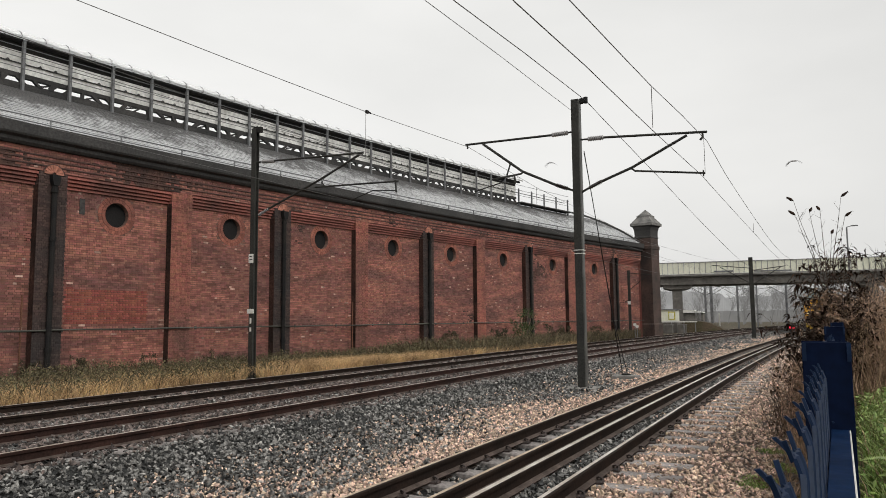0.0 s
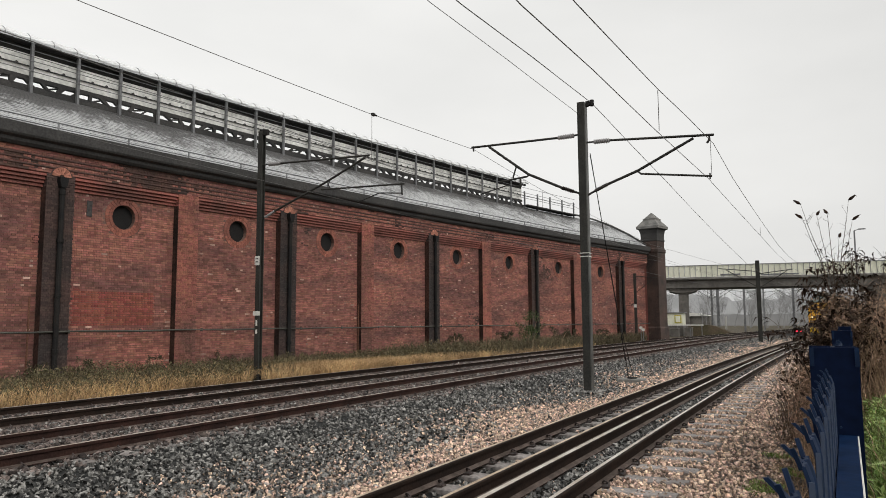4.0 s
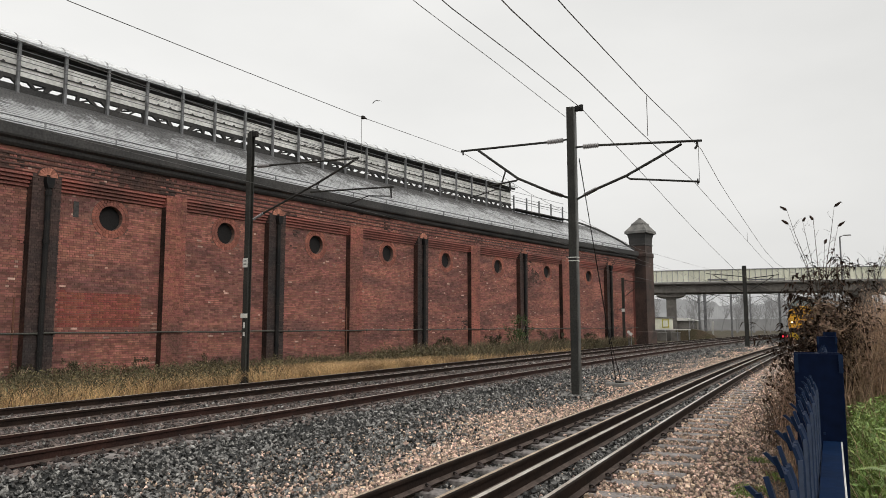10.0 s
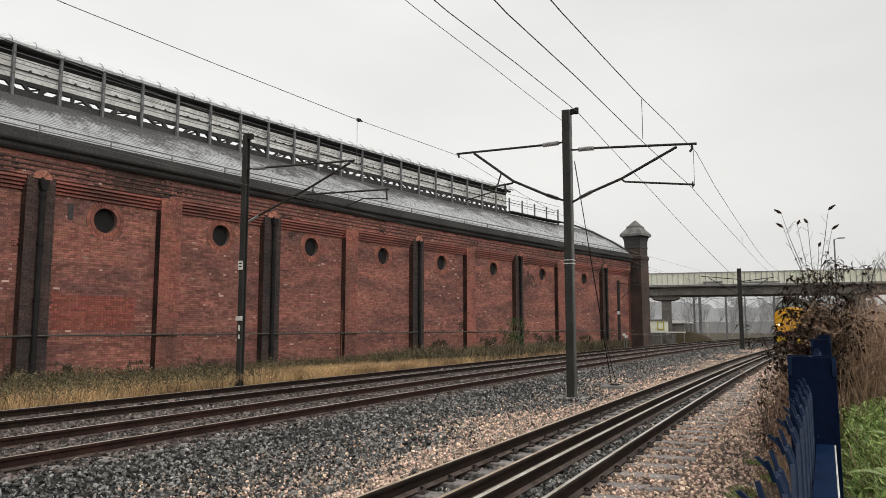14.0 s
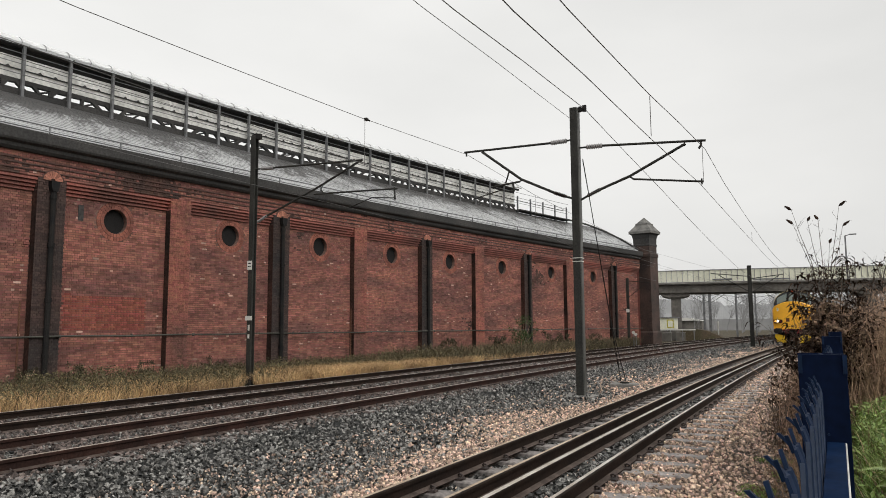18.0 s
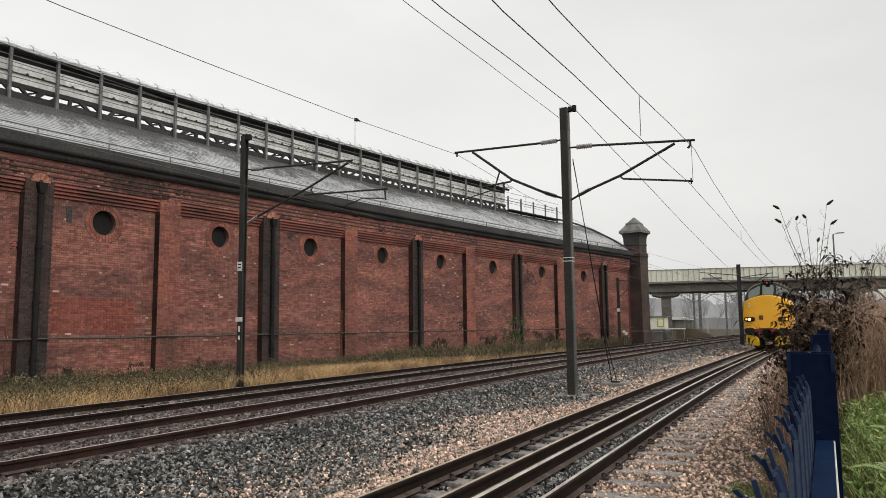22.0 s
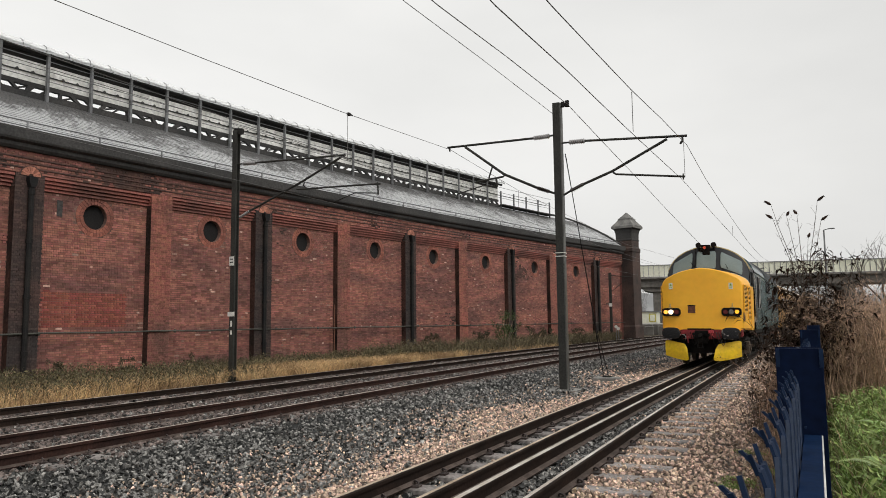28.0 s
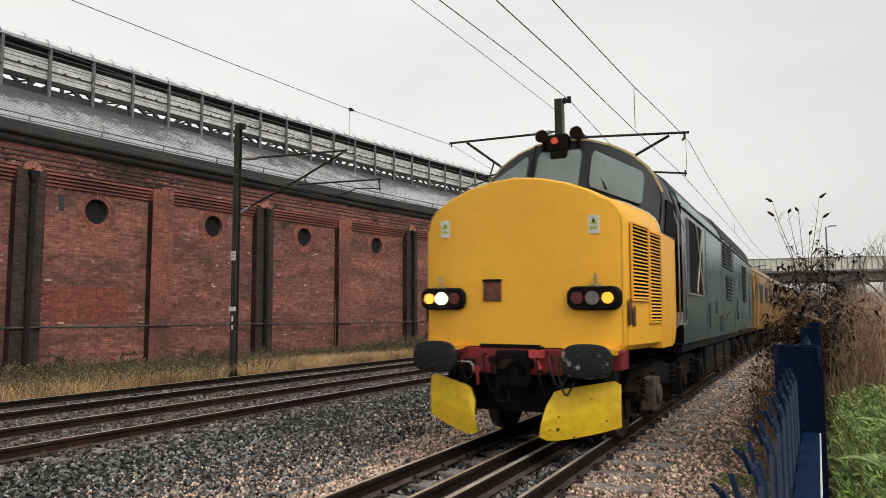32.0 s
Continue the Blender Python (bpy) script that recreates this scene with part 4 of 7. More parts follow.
for k, z in enumerate((0.35, 0.62, 0.95, 1.35)):
    s0 = (z + 0.15) / 6.1
    p = Vector((BX - 0.10, BLY, -0.15)).lerp(Vector((mx + 0.16, MY + 0.16, 5.95)), s0)
    part("wire_grip", Geo().tube([p, p + Vector((-0.01, -0.04, 0.10))], 0.026, 6), IRON, BLOCK)

PX, PY = -15.48, 18.2
MAST_L = thing("overhead_line_mast", "slim dark steel mast with one cantilever arm in the dry grass", "railway mast", (PX, PY, -0.25), "overhead line masts")
part("mast", h_section(Geo(), PX, PY, -0.4, 7.74, 0.17, 0.19), [MAST], MAST_L, bevel=0.005)
part("top_cap", Geo().box(PX - 0.06, PX + 0.25, PY - 0.06, PY + 0.06, 7.60, 7.78), IRON, MAST_L)
part("upper_plate", Geo().box(PX - 0.10, PX + 0.08, PY - 0.125, PY - 0.105, 3.33, 3.62), WHITE, MAST_L, "white identification plate with dark bars")
for z0, z1 in ((3.52, 3.55), (3.42, 3.45)):
    part("plate_bar", Geo().box(PX - 0.07, PX + 0.05, PY - 0.129, PY - 0.125, z0, z1), IRON, MAST_L)
part("lower_plate", Geo().box(PX - 0.13, PX + 0.13, PY - 0.125, PY - 0.105, 1.72, 1.86), WHITE, MAST_L, "white plate round the mast")
for z0, z1 in ((1.40, 1.58), (1.15, 1.28)):
    part("stencil_bar", Geo().box(PX - 0.035, PX + 0.035, PY - 0.104, PY - 0.098, z0, z1), WHITE, MAST_L, "small pale painted bar")
bar("top_tube", MAST_L, [(-14.7, PY, 6.60), (-11.35, PY, 6.50)])
insulator("insulator", MAST_L, (-15.2, PY, 6.62), (-14.7, PY, 6.60), INSUL)
bar("stub", MAST_L, [(-15.45, PY, 6.62), (-15.2, PY, 6.62)], 0.025)
bar("strut", MAST_L, [(-15.0, PY, 5.02), (-12.9, PY, 5.83), (-11.5, PY, 6.45)], 0.036)
insulator("insulator", MAST_L, (-15.3, PY, 4.88), (-14.9, PY, 5.06), INSUL, 0.05)
bar("hanger", MAST_L, [(-12.75, PY, 5.90), (-12.85, PY, 5.72), (-12.7, PY, 5.55)], 0.024)
bar("registration_tube", MAST_L, [(-13.1, PY, 5.60), (-10.15, PY, 5.52)], 0.028)
bar("drop_bracket", MAST_L, [(-10.25, PY, 5.56), (-10.22, PY, 5.20)], 0.028)
bar("steady_arm", MAST_L, [(-10.25, PY, 5.25), (-11.0, PY, 5.32), (-11.8, PY, 5.08)], 0.018)


def wire(label, u, pts, r=0.0065):
    """A wire over the offset u, through (y, z) points."""
    ys, zs = [p[0] for p in pts], [p[1] for p in pts]
    dense = sorted(set(ys + span(ys[0], ys[-1], 3.0)))
    gg = Geo().tube([lane(u, y, float(np.interp(y, ys, zs))) for y in dense], r, 5)
    return tagged(link("overhead_wire", gg, WIRE), label, "overhead wire", "overhead wires")


wire("upper carrier wire over the near track", -2.10, [(-29, 5.9), (-8, 4.75), (2, 4.78), (7.65, 5.03), (12.0, 5.32), (15, 5.57), (18.5, 5.80), (22, 5.57), (26, 5.42), (31, 5.23), (37, 4.98), (43, 4.86), (54, 5.0), (64, 5.6), (100, 4.95)], 0.0072)
wire("contact wire over the near track", -2.20, [(-29, 4.45), (6.2, 4.46), (8.6, 4.58), (12.1, 4.68), (18.1, 4.88), (22, 4.855), (26, 4.82), (31, 4.75), (37, 4.6), (46, 4.5), (64, 4.45), (100, 4.45)])
wire("wire clamped to the mast tops", -5.10, [(-29, 7.1), (-5, 6.75), (10.9, 6.94), (14.2, 7.11), (18.6, 7.26), (28, 6.70), (50, 5.06), (64, 4.6), (100, 4.5)], 0.0095)
wire("wire ending at the mast", -5.45, [(-29, 7.0), (-5, 6.75), (10.5, 6.86), (13.6, 6.94), (18.6, 7.0)])
wire("upper carrier wire over the main line", -8.60, [(-29, 6.4), (-8, 5.75), (6.4, 5.88), (9.2, 5.97), (13.3, 6.12), (18.7, 6.42), (24, 6.1), (40, 5.6), (64, 6.0), (100, 5.4)])
wire("contact wire over the main line", -8.50, [(-29, 5.0), (18.6, 5.06), (64, 4.9), (100, 4.8)])
wire("upper carrier wire over the far main line", -11.9, [(-29, 6.3), (-6, 5.8), (18.2, 6.44), (40, 5.7), (64, 6.0), (100, 5.4)])
wire("contact wire over the far main line", -12.2, [(-29, 5.0), (18.2, 5.06), (64, 4.9), (100, 4.8)])
for u, y, z0, z1 in ((-2.15, 12.3, 4.68, 5.38), (-2.15, 18.35, 4.95, 5.88), (-2.15, 30, 4.72, 5.05), (-8.55, 13.4, 5.05, 6.12), (-8.55, 24, 5.03, 6.05)):
    tagged(link("dropper_wire", Geo().tube([lane(u, y, z0), lane(u, y, z1)], 0.006, 4), WIRE), "thin dropper between carrier and contact wire", "overhead wire", "droppers")
q = lane(-8.55, 13.45, 6.12)
tagged(link("wire_clamp", Geo().box(q.x - 0.03, q.x + 0.03, q.y - 0.04, q.y + 0.05, q.z - 0.04, q.z + 0.02).tube([q, q + Vector((0.05, 0.08, -0.03))], 0.018, 6), IRON), "small dark clamp hanging on a carrier wire", "clamp")
# ---- footbridge and distance ----
BY = 97.0
BRIDGE = thing("road_bridge", "concrete road bridge over the tracks with pale yellow parapet panels", "bridge", (-13, BY, -0.4))
part("deck", Geo().loft([[(x, BY, 5.62), (x, BY, 6.55), (x, BY - 0.35, 6.6), (x, BY - 0.35, 6.95), (x, BY + 7, 6.95), (x, BY + 7, 5.62)] for x in (-45, -20, 0, 20, 60)]), DECK, BRIDGE, "long weathered concrete deck beam")
part("deck_ledge", Geo().box(-45, 60, BY - 0.5, BY - 0.36, 6.72, 6.9), CONCRETE, BRIDGE, "paler deck edge")
for x, w in ((-13.0, 1.25), (9.5, 1.25)):
    part("pier", Geo().box(x - w / 2, x + w / 2, BY + 0.6, BY + 5.5, -0.5, 5.1), DECK, BRIDGE, "square concrete pier", bevel=0.05)
    part("crosshead", Geo().loft([[(x - 1.9, y, 5.63), (x + 1.9, y, 5.63), (x + 1.7, y, 5.25), (x + 1.0, y, 5.05), (x - 1.0, y, 5.05), (x - 1.7, y, 5.25)] for y in (BY + 0.3, BY + 5.8)]), DECK, BRIDGE, "concrete crosshead on the pier")
part("abutment", Geo().box(-45, -17.3, BY + 0.4, BY + 6, -0.5, 5.6), DECK, BRIDGE, "solid concrete abutment")
part("abutment", Geo().box(16, 60, BY + 0.4, BY + 6, -0.5, 5.6), DECK, BRIDGE, "solid concrete abutment")
x = -22.0
while x < 32:
    gg = Geo().box(x + 0.03, x + 0.63, BY - 0.2, BY - 0.16, 6.98, 8.42)
    part("parapet_panel", gg, BPANEL, BRIDGE)
    part("parapet_post", Geo().box(x - 0.02, x + 0.022, BY - 0.3, BY - 0.16, 6.9, 8.5), STEEL, BRIDGE)
    x += 0.66
part("parapet_rail", Geo().box(-22, 32, BY - 0.30, BY - 0.24, 8.42, 8.5), STEEL, BRIDGE, "thin steel top rail")
part("pipe_bracket", Geo().box(-8.5, -6.2, BY - 0.45, BY - 0.3, 7.1, 7.3).box(-3.8, 0.5, BY - 0.45, BY - 0.3, 7.05, 7.2), STEEL, BRIDGE, "steel fittings along the parapet")

BRIDGE.rotation_euler = (0, 0, radians(8))


# mist put into the colour: mottled grey that also glows faintly
def painted_mist_mat(name, low, high):
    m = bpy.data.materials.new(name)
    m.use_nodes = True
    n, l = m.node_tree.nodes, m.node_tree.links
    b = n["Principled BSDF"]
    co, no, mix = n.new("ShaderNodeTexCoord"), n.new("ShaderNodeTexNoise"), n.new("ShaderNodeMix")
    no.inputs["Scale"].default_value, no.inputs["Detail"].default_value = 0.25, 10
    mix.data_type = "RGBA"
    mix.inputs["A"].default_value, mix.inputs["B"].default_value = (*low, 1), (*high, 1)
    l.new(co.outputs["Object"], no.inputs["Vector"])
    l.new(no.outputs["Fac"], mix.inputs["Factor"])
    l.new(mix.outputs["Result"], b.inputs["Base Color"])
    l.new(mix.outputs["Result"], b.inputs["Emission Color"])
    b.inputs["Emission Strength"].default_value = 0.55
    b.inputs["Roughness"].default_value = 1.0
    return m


def treeline(y, x0, x1, base, seed, material, label):
    rng = random.Random(seed)
    gg = Geo()
    xs = span(x0, x1, 0.7)
    hs = [base * (0.75 + 0.35 * noise.noise(Vector((x * 0.03, seed, 0))) + 0.12 * noise.noise(Vector((x * 0.14, seed, 5))) + 0.05 * noise.noise(Vector((x * 0.5, seed, 9))) + 0.03 * rng.random()) for x in xs]
    gg.v = [(x, y, -1.0) for x in xs] + [(x, y + 2, h) for x, h in zip(xs, hs)]
    n = len(xs)
    gg.f = [(k, k + 1, n + k + 1, n + k) for k in range(n - 1)]
    gg.m = [0] * len(gg.f)
    return tagged(link("backdrop_trees", gg, material), label, "distant trees", kind="structure")


# paler grey with distance paints the mist; the air itself is clear
treeline(520, -420, 420, 30, 3, painted_mist_mat("far_mist_trees", (0.42, 0.425, 0.43), (0.52, 0.525, 0.53)), "misty grey woods on the horizon")
treeline(360, -280, 300, 16, 5, painted_mist_mat("mid_mist_trees", (0.17, 0.171, 0.172), (0.34, 0.342, 0.344)), "dim grey trees in the mist")
MIST_NEAR = painted_mist_mat("near_mist_trees", (0.10, 0.099, 0.097), (0.165, 0.163, 0.16))
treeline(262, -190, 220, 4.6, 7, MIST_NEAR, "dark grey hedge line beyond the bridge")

# bare trees by the bridge
BARK = mat("bare_twigs", (0.10, 0.085, 0.075), (0.07, 0.06, 0.052), island=0.3, rough=0.9)


def bare_tree(x, y, z, height, seed, label, wood=None):
    rng = random.Random(seed)
    t = thing("bare_tree", label, "tree", (x, y, z), "bare trees")
    trunk, twigs = Geo(), Geo()

    def grow(p, d, length, r, level, gg):
        pts, rs, q = [p], [r], p
        for k in range(3):
            d = (d + Vector((rng.uniform(-0.22, 0.22), rng.uniform(-0.22, 0.22), rng.uniform(-0.05, 0.15)))).normalized()
            q = q + d * length / 3
            pts.append(q)
            rs.append(r * (1 - 0.2 * (k + 1)))
        gg.tube(pts, rs, 6 if level < 2 else 3, 0, False)
        if level < 4:
            for k in range(4 if level else 6):
                s = pts[rng.choice((1, 2, 3))]
                nd = (d + Vector((rng.uniform(-1, 1), rng.uniform(-1, 1), rng.uniform(-0.1, 0.8))) * 0.85).normalized()
                grow(s, nd, length * rng.uniform(0.5, 0.75), r * 0.5, level + 1, trunk if level < 1 else twigs)

    grow(Vector((x, y, z)), Vector((0, 0, 1)), height * 0.42, height * (0.02 if wood is None else 0.009), 0, trunk)
    if wood is not None:
        trunk.add(twigs.v, twigs.f)
        bpy.data.objects.remove(t)
        return trunk
    part("trunk", trunk, BARK, t, smooth=True)
    part("crown", twigs, BARK, t, "bare winter twigs")
    return t


woods = Geo()
rw = random.Random(12)
for k in range(46):
    far = rw.uniform(175, 250)
    tree = bare_tree(rw.uniform(-0.24, 0.06) * far, far, -0.43, rw.uniform(8.5, 14.5) * far / 200, 100 + k, "", True)
    woods.add(tree.v, tree.f)
# the woods share the nearest painted mist grey
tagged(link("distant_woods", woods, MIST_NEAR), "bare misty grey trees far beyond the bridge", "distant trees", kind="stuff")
for x, y, h, s in ((8.6, 62, 9.6, 1), (15.5, 70, 9.5, 2), (9.0, 80, 7.5, 3), (20, 62, 9, 4)):
    bare_tree(x, y, -0.43, h, s, "leafless winter tree beyond the embankment")

# masts further along
for x, y, top, w in ((-2.75, 64.5, 6.35, 0.32), (-11.71, 118, 7.0, 0.28), (-10.65, 116, 7.0, 0.42), (-7.51, 125, 6.9, 0.3), (-4.66, 125, 6.9, 0.22), (-0.39, 112, 6.6, 0.3)):
    t = thing("overhead_line_mast", "distant dark steel mast beside the curving tracks", "railway mast", (x, y, -0.4), "overhead line masts")
    # past 100 m a paler steel paints the mist over the mast
    part("mast", h_section(Geo(), x, y, -0.43, top, w, 0.22), [MAST if y < 100 else STEEL], t)
    part("arm", Geo().tube([(x, y, top - 0.9), (x - 3.0, y, top - 0.55)], 0.035, 6).tube([(x, y, top - 2.2), (x - 2.4, y, top - 0.7)], 0.035, 6)
         .tube([(x, y, top - 1.1), (x + 2.6, y, top - 0.8)], 0.035, 6).tube([(x, y, top - 2.3), (x + 2.2, y, top - 0.9)], 0.035, 6), MAST, t)
q = lane(-14.2, 57)
t = thing("lineside_mast", "short dark post with an arm beside the brick wall", "railway mast", (q.x, q.y, -0.35))
part("post", h_section(Geo(), q.x, q.y, -0.4, 5.15, 0.19, 0.19), [MAST], t)
part("arm", Geo().tube([(q.x, q.y, 4.95), (q.x + 1.7, q.y, 4.75)], 0.03, 6).tube([(q.x, q.y, 3.6), (q.x + 1.4, q.y, 4.7)], 0.025, 6), MAST, t)
part("plate", Geo().box(q.x - 0.12, q.x + 0.12, q.y - 0.13, q.y - 0.11, 2.5, 2.75), WHITE, t, "small white plate")
for dx, z in ((0.55, 0.95), (0.72, 0.8)):
    t = thing("marker_post", "slim post with a small white head by the wall", "marker post", (q.x + dx, q.y - 1, -0.4), "marker posts")
    part("post", Geo().tube([(q.x + dx, q.y - 1, -0.42), (q.x + dx, q.y - 1, z)], 0.03, 6), STEEL, t)
    part("head", Geo().disc((q.x + dx, q.y - 1.06, z), (0, -1, 0), 0.12, 0.06, 12), WHITE, t)
# hut, cabinets and barrier beyond the tower
t = thing("lineside_hut", "small pale yellow hut beyond the bridge pier", "hut", (-13.6, 92, -0.4))
part("plinth", Geo().box(-14.6, -12.4, 91, 93.5, -0.42, 0.85), DECK, t, "dark plinth", bevel=0.03)
part("body", Geo().box(-14.6, -12.4, 90.95, 93.5, 0.85, 2.35), BPANEL, t, bevel=0.03)
part("roof", Geo().box(-14.8, -12.2, 90.8, 93.7, 2.35, 2.45), STEEL, t)
part("window_frame", Geo().box(-13.35, -12.55, 90.90, 90.95, 1.15, 2.15), mat("dull_yellow_frame", (0.55, 0.50, 0.10), rough=0.6), t, "yellow framed opening")
part("window", Geo().box(-13.22, -12.68, 90.87, 90.90, 1.28, 2.02), BPANEL, t)
for x, y in ((-12.9, 88), (-11.7, 90.5), (-10.9, 100)):
    t = thing("lineside_cabinet", "grey metal cabinet beside the track", "cabinet", (x, y, -0.4), "lineside cabinets")
    part("body", Geo().box(x - 0.45, x + 0.45, y - 0.3, y + 0.3, -0.42, 0.55), DECK, t, bevel=0.03)
    part("lid", Geo().box(x - 0.5, x + 0.5, y - 0.35, y + 0.35, 0.55, 0.62), CONCRETE, t)
t = thing("low_barrier", "low white rail barrier near the bridge pier", "barrier", (-11, 89.5, -0.4))
part("rail", Geo().box(-15.0, -9.9, 89.4, 89.5, 0.86, 0.99), WHITE, t)
for x in (-14, -12.8, -11.4, -10.1):
    part("post", Geo().box(x - 0.05, x + 0.05, 89.5, 89.58, -0.42, 0.9), STEEL, t)
t = thing("lineside_hut", "long low white building in the mist beyond the bridge", "hut", (-23, 190, -0.4))
part("body", Geo().box(-26.5, -19.5, 190, 196, -0.43, 2.5), DECK, t)
part("roof", Geo().loft([[(-26.8, y, 2.5), (-24.5, y, 3.3), (-22, y, 3.2), (-19.2, y, 2.5)] for y in (189.5, 196.5)]), WHITE, t, "pale shallow roof")
t = thing("marker_post", "short white post beside the far tracks", "marker post", (-9.13, 110, -0.4), "marker posts")
part("post", Geo().box(-9.22, -9.04, 109.9, 110.1, -0.43, 2.0), WHITE, t)
t = thing("ramp", "dark earth ramp falling from the platform", "ramp", (-9, 93, -0.4))
part("earth", Geo().loft([[(x, y0, -0.43), (x, y0 + 0.4, z), (x, 96, z), (x, 96.4, -0.43)] for x, y0, z in ((-12.0, 92.2, 0.85), (-10.0, 92.0, 0.95), (-8.9, 92.1, 0.75), (-7.6, 92.4, 0.15), (-7.0, 92.6, -0.3))]), SOIL, t, smooth=True)
t = thing("street_lamp", "tall slim street lamp with a short arm", "street lamp", (4.7, 70, -0.4))
part("column", Geo().tube([(4.7, 70, -0.43), (4.7, 70, 9.0)], [0.10, 0.06], 8), STEEL, t, smooth=True)
part("arm", Geo().tube([(4.7, 70, 9.0), (5.1, 70, 9.1)], 0.035, 6), STEEL, t)
part("head", Geo().box(5.0, 5.55, 69.9, 70.1, 9.06, 9.15), STEEL, t, bevel=0.03)
q = lane(-4.52, 74)
t = thing("ground_signal", "small black ground signal showing two red lights", "railway signal", (q.x, q.y, -0.4))
part("post", Geo().tube([(q.x, q.y + 0.05, -0.43), (q.x, q.y + 0.05, 0.2)], 0.06, 8), IRON, t)
part("case", Geo().box(q.x - 0.35, q.x + 0.35, q.y - 0.05, q.y + 0.2, 0.15, 0.72), IRON, t, bevel=0.05)
for dx in (-0.15, 0.16):
    part("red_light", Geo().disc((q.x + dx, q.y - 0.06, 0.44), (0, -1, 0), 0.085, 0.03, 12), glow("red_signal_light", (1.0, 0.03, 0.06), 2.2), t, "glowing red lens")

# ---- dry grass and weeds by the wall ----
def blades(name, label, category, material, spots, height, width, lean, seed):
    """Tapered blades of grass from (x, y, z) spots."""
    rng = np.random.default_rng(seed)
    p = np.array(spots, float)
    n = len(p)
    h = height * rng.uniform(0.5, 1.25, n)
    a = rng.uniform(0, 2 * math.pi, n)
    w = width * rng.uniform(0.6, 1.3, n)
    side = np.stack([np.cos(a), np.sin(a), np.zeros(n)], -1)
    b = rng.uniform(0, 2 * math.pi, n)
    out = np.stack([np.cos(b), np.sin(b), np.zeros(n)], -1) * (lean * h * rng.uniform(0.2, 1.4, n))[:, None]
    mid = p + out * 0.35 + np.stack([np.zeros(n), np.zeros(n), h * 0.6], -1)
    tip = p + out + np.stack([np.zeros(n), np.zeros(n), h * rng.uniform(0.85, 1.0, n)], -1)
    v = np.stack([p - side * w[:, None], p + side * w[:, None], mid - side * w[:, None] * 0.7, mid + side * w[:, None] * 0.7, tip], 1).reshape(-1, 3)
    k = 5 * np.arange(n)[:, None]
    f = np.concatenate([k + np.array([[0, 1, 3]]), k + np.array([[0, 3, 2]]), k + np.array([[2, 3, 4]])])
    me = bpy.data.meshes.new(name)
    me.from_pydata(v.tolist(), [], f.tolist())
    me.materials.append(material)
    return tagged(new(name, me), label, category, kind="stuff")


rng = np.random.default_rng(21)


def verge(n, y0, y1, lo, hi, z=-0.36):
    """Spots between the far track and the wall; lo and hi are shares of the way."""
    out = []
    for y in y0 + (y1 - y0) * rng.random(n) ** 1.0:
        a, b = -13.75 + bend(y), wall_x(y) + 0.15
        s = lo + (hi - lo) * rng.random()
        x = a + (b - a) * s
        trodden = abs(x - y * PX / PY) < 0.30 and y < PY + 0.3 and x > PX - 0.5
        if noise.noise(Vector((y * 0.35, s * 3, 1))) > -0.35 and not trodden:
            out.append((x, y, z + 0.1 * (1 - min(1, s * 6))))
    return out


def clumped(spots):
    """Thins the spots into uneven clumps."""
    return [p for p in spots if noise.noise(Vector((p[0] * 0.9, p[1] * 0.6, 7))) + 0.5 * noise.noise(Vector((p[0] * 2.3, p[1] * 2.1, 2))) > rng.uniform(-0.9, 0.25)]


g = Geo()
strip(g, span(-10, 62, 2), lambda y: [Vector((-14.4 + bend(y), y, -0.345)), Vector((-15.5 + bend(y), y, -0.33)), Vector((wall_x(y) + 0.2, y, -0.30)), Vector((wall_x(y) - 0.3, y, -0.30))])
tagged(link("verge", g, SOIL, smooth=True), "strip of soil under the dry grass", "ground", kind="structure")
blades("dry_grass", "tall golden dry grass beside the track", "grass", DRYGRASS, clumped(verge(80000, 5, 24, 0.0, 0.58)) + verge(26000, 20, 31, 0.0, 0.52) + verge(2500, 31, 46, 0.0, 0.3), 0.46, 0.0065, 0.8, 22)
blades("dry_grass_short", "matted straw-coloured grass tufts", "grass", STEM_TAN, verge(22000, 5, 45, 0.0, 0.8), 0.30, 0.011, 1.0, 23)
blades("weeds", "dark brown dead weeds along the wall foot", "weeds", WEED, clumped(verge(15000, 5, 58, 0.50, 1.0)) + clumped(verge(5000, 5, 19, 0.02, 0.55)), 0.66, 0.009, 0.8, 24)
blades("dead_brush", "brown brush between wall and track", "weeds", BRUSH, verge(13000, 30, 58, 0.08, 1.0), 0.95, 0.013, 0.7, 25)


def leaf_cloud(name, label, category, material, centres, count, size, seed, parent=None):
    """Small folded leaves round centres (x, y, z, radius)."""
    rng = np.random.default_rng(seed)
    vs, fs, k = [], [], 0
    for x, y, z, r in centres:
        d = rng.normal(size=(count, 3))
        d *= (r * rng.random((count, 1)) ** 0.5) / np.linalg.norm(d, axis=1, keepdims=True)
        for p in d + np.array([x, y, z]):
            a, b = rng.normal(size=3), rng.normal(size=3)
            a /= np.linalg.norm(a)
            b -= a * b.dot(a)
            b /= np.linalg.norm(b)
            c = np.cross(a, b)
            s = size * rng.uniform(0.5, 1.3)
            vs += [tuple(p - a * s), tuple(p + b * s * 0.4 + c * s * 0.12), tuple(p + a * s), tuple(p - b * s * 0.4 + c * s * 0.12)]
            fs += [(k, k + 1, k + 2), (k, k + 2, k + 3)]
            k += 4
    me = bpy.data.meshes.new(name)
    me.from_pydata(vs, [], fs)
    me.materials.append(material)
    ob = new(name, me)
    if parent is not None:
        ob.parent = parent
        ob.location = -WORLD_AT[parent]
        return ob
    return tagged(ob, label, category)


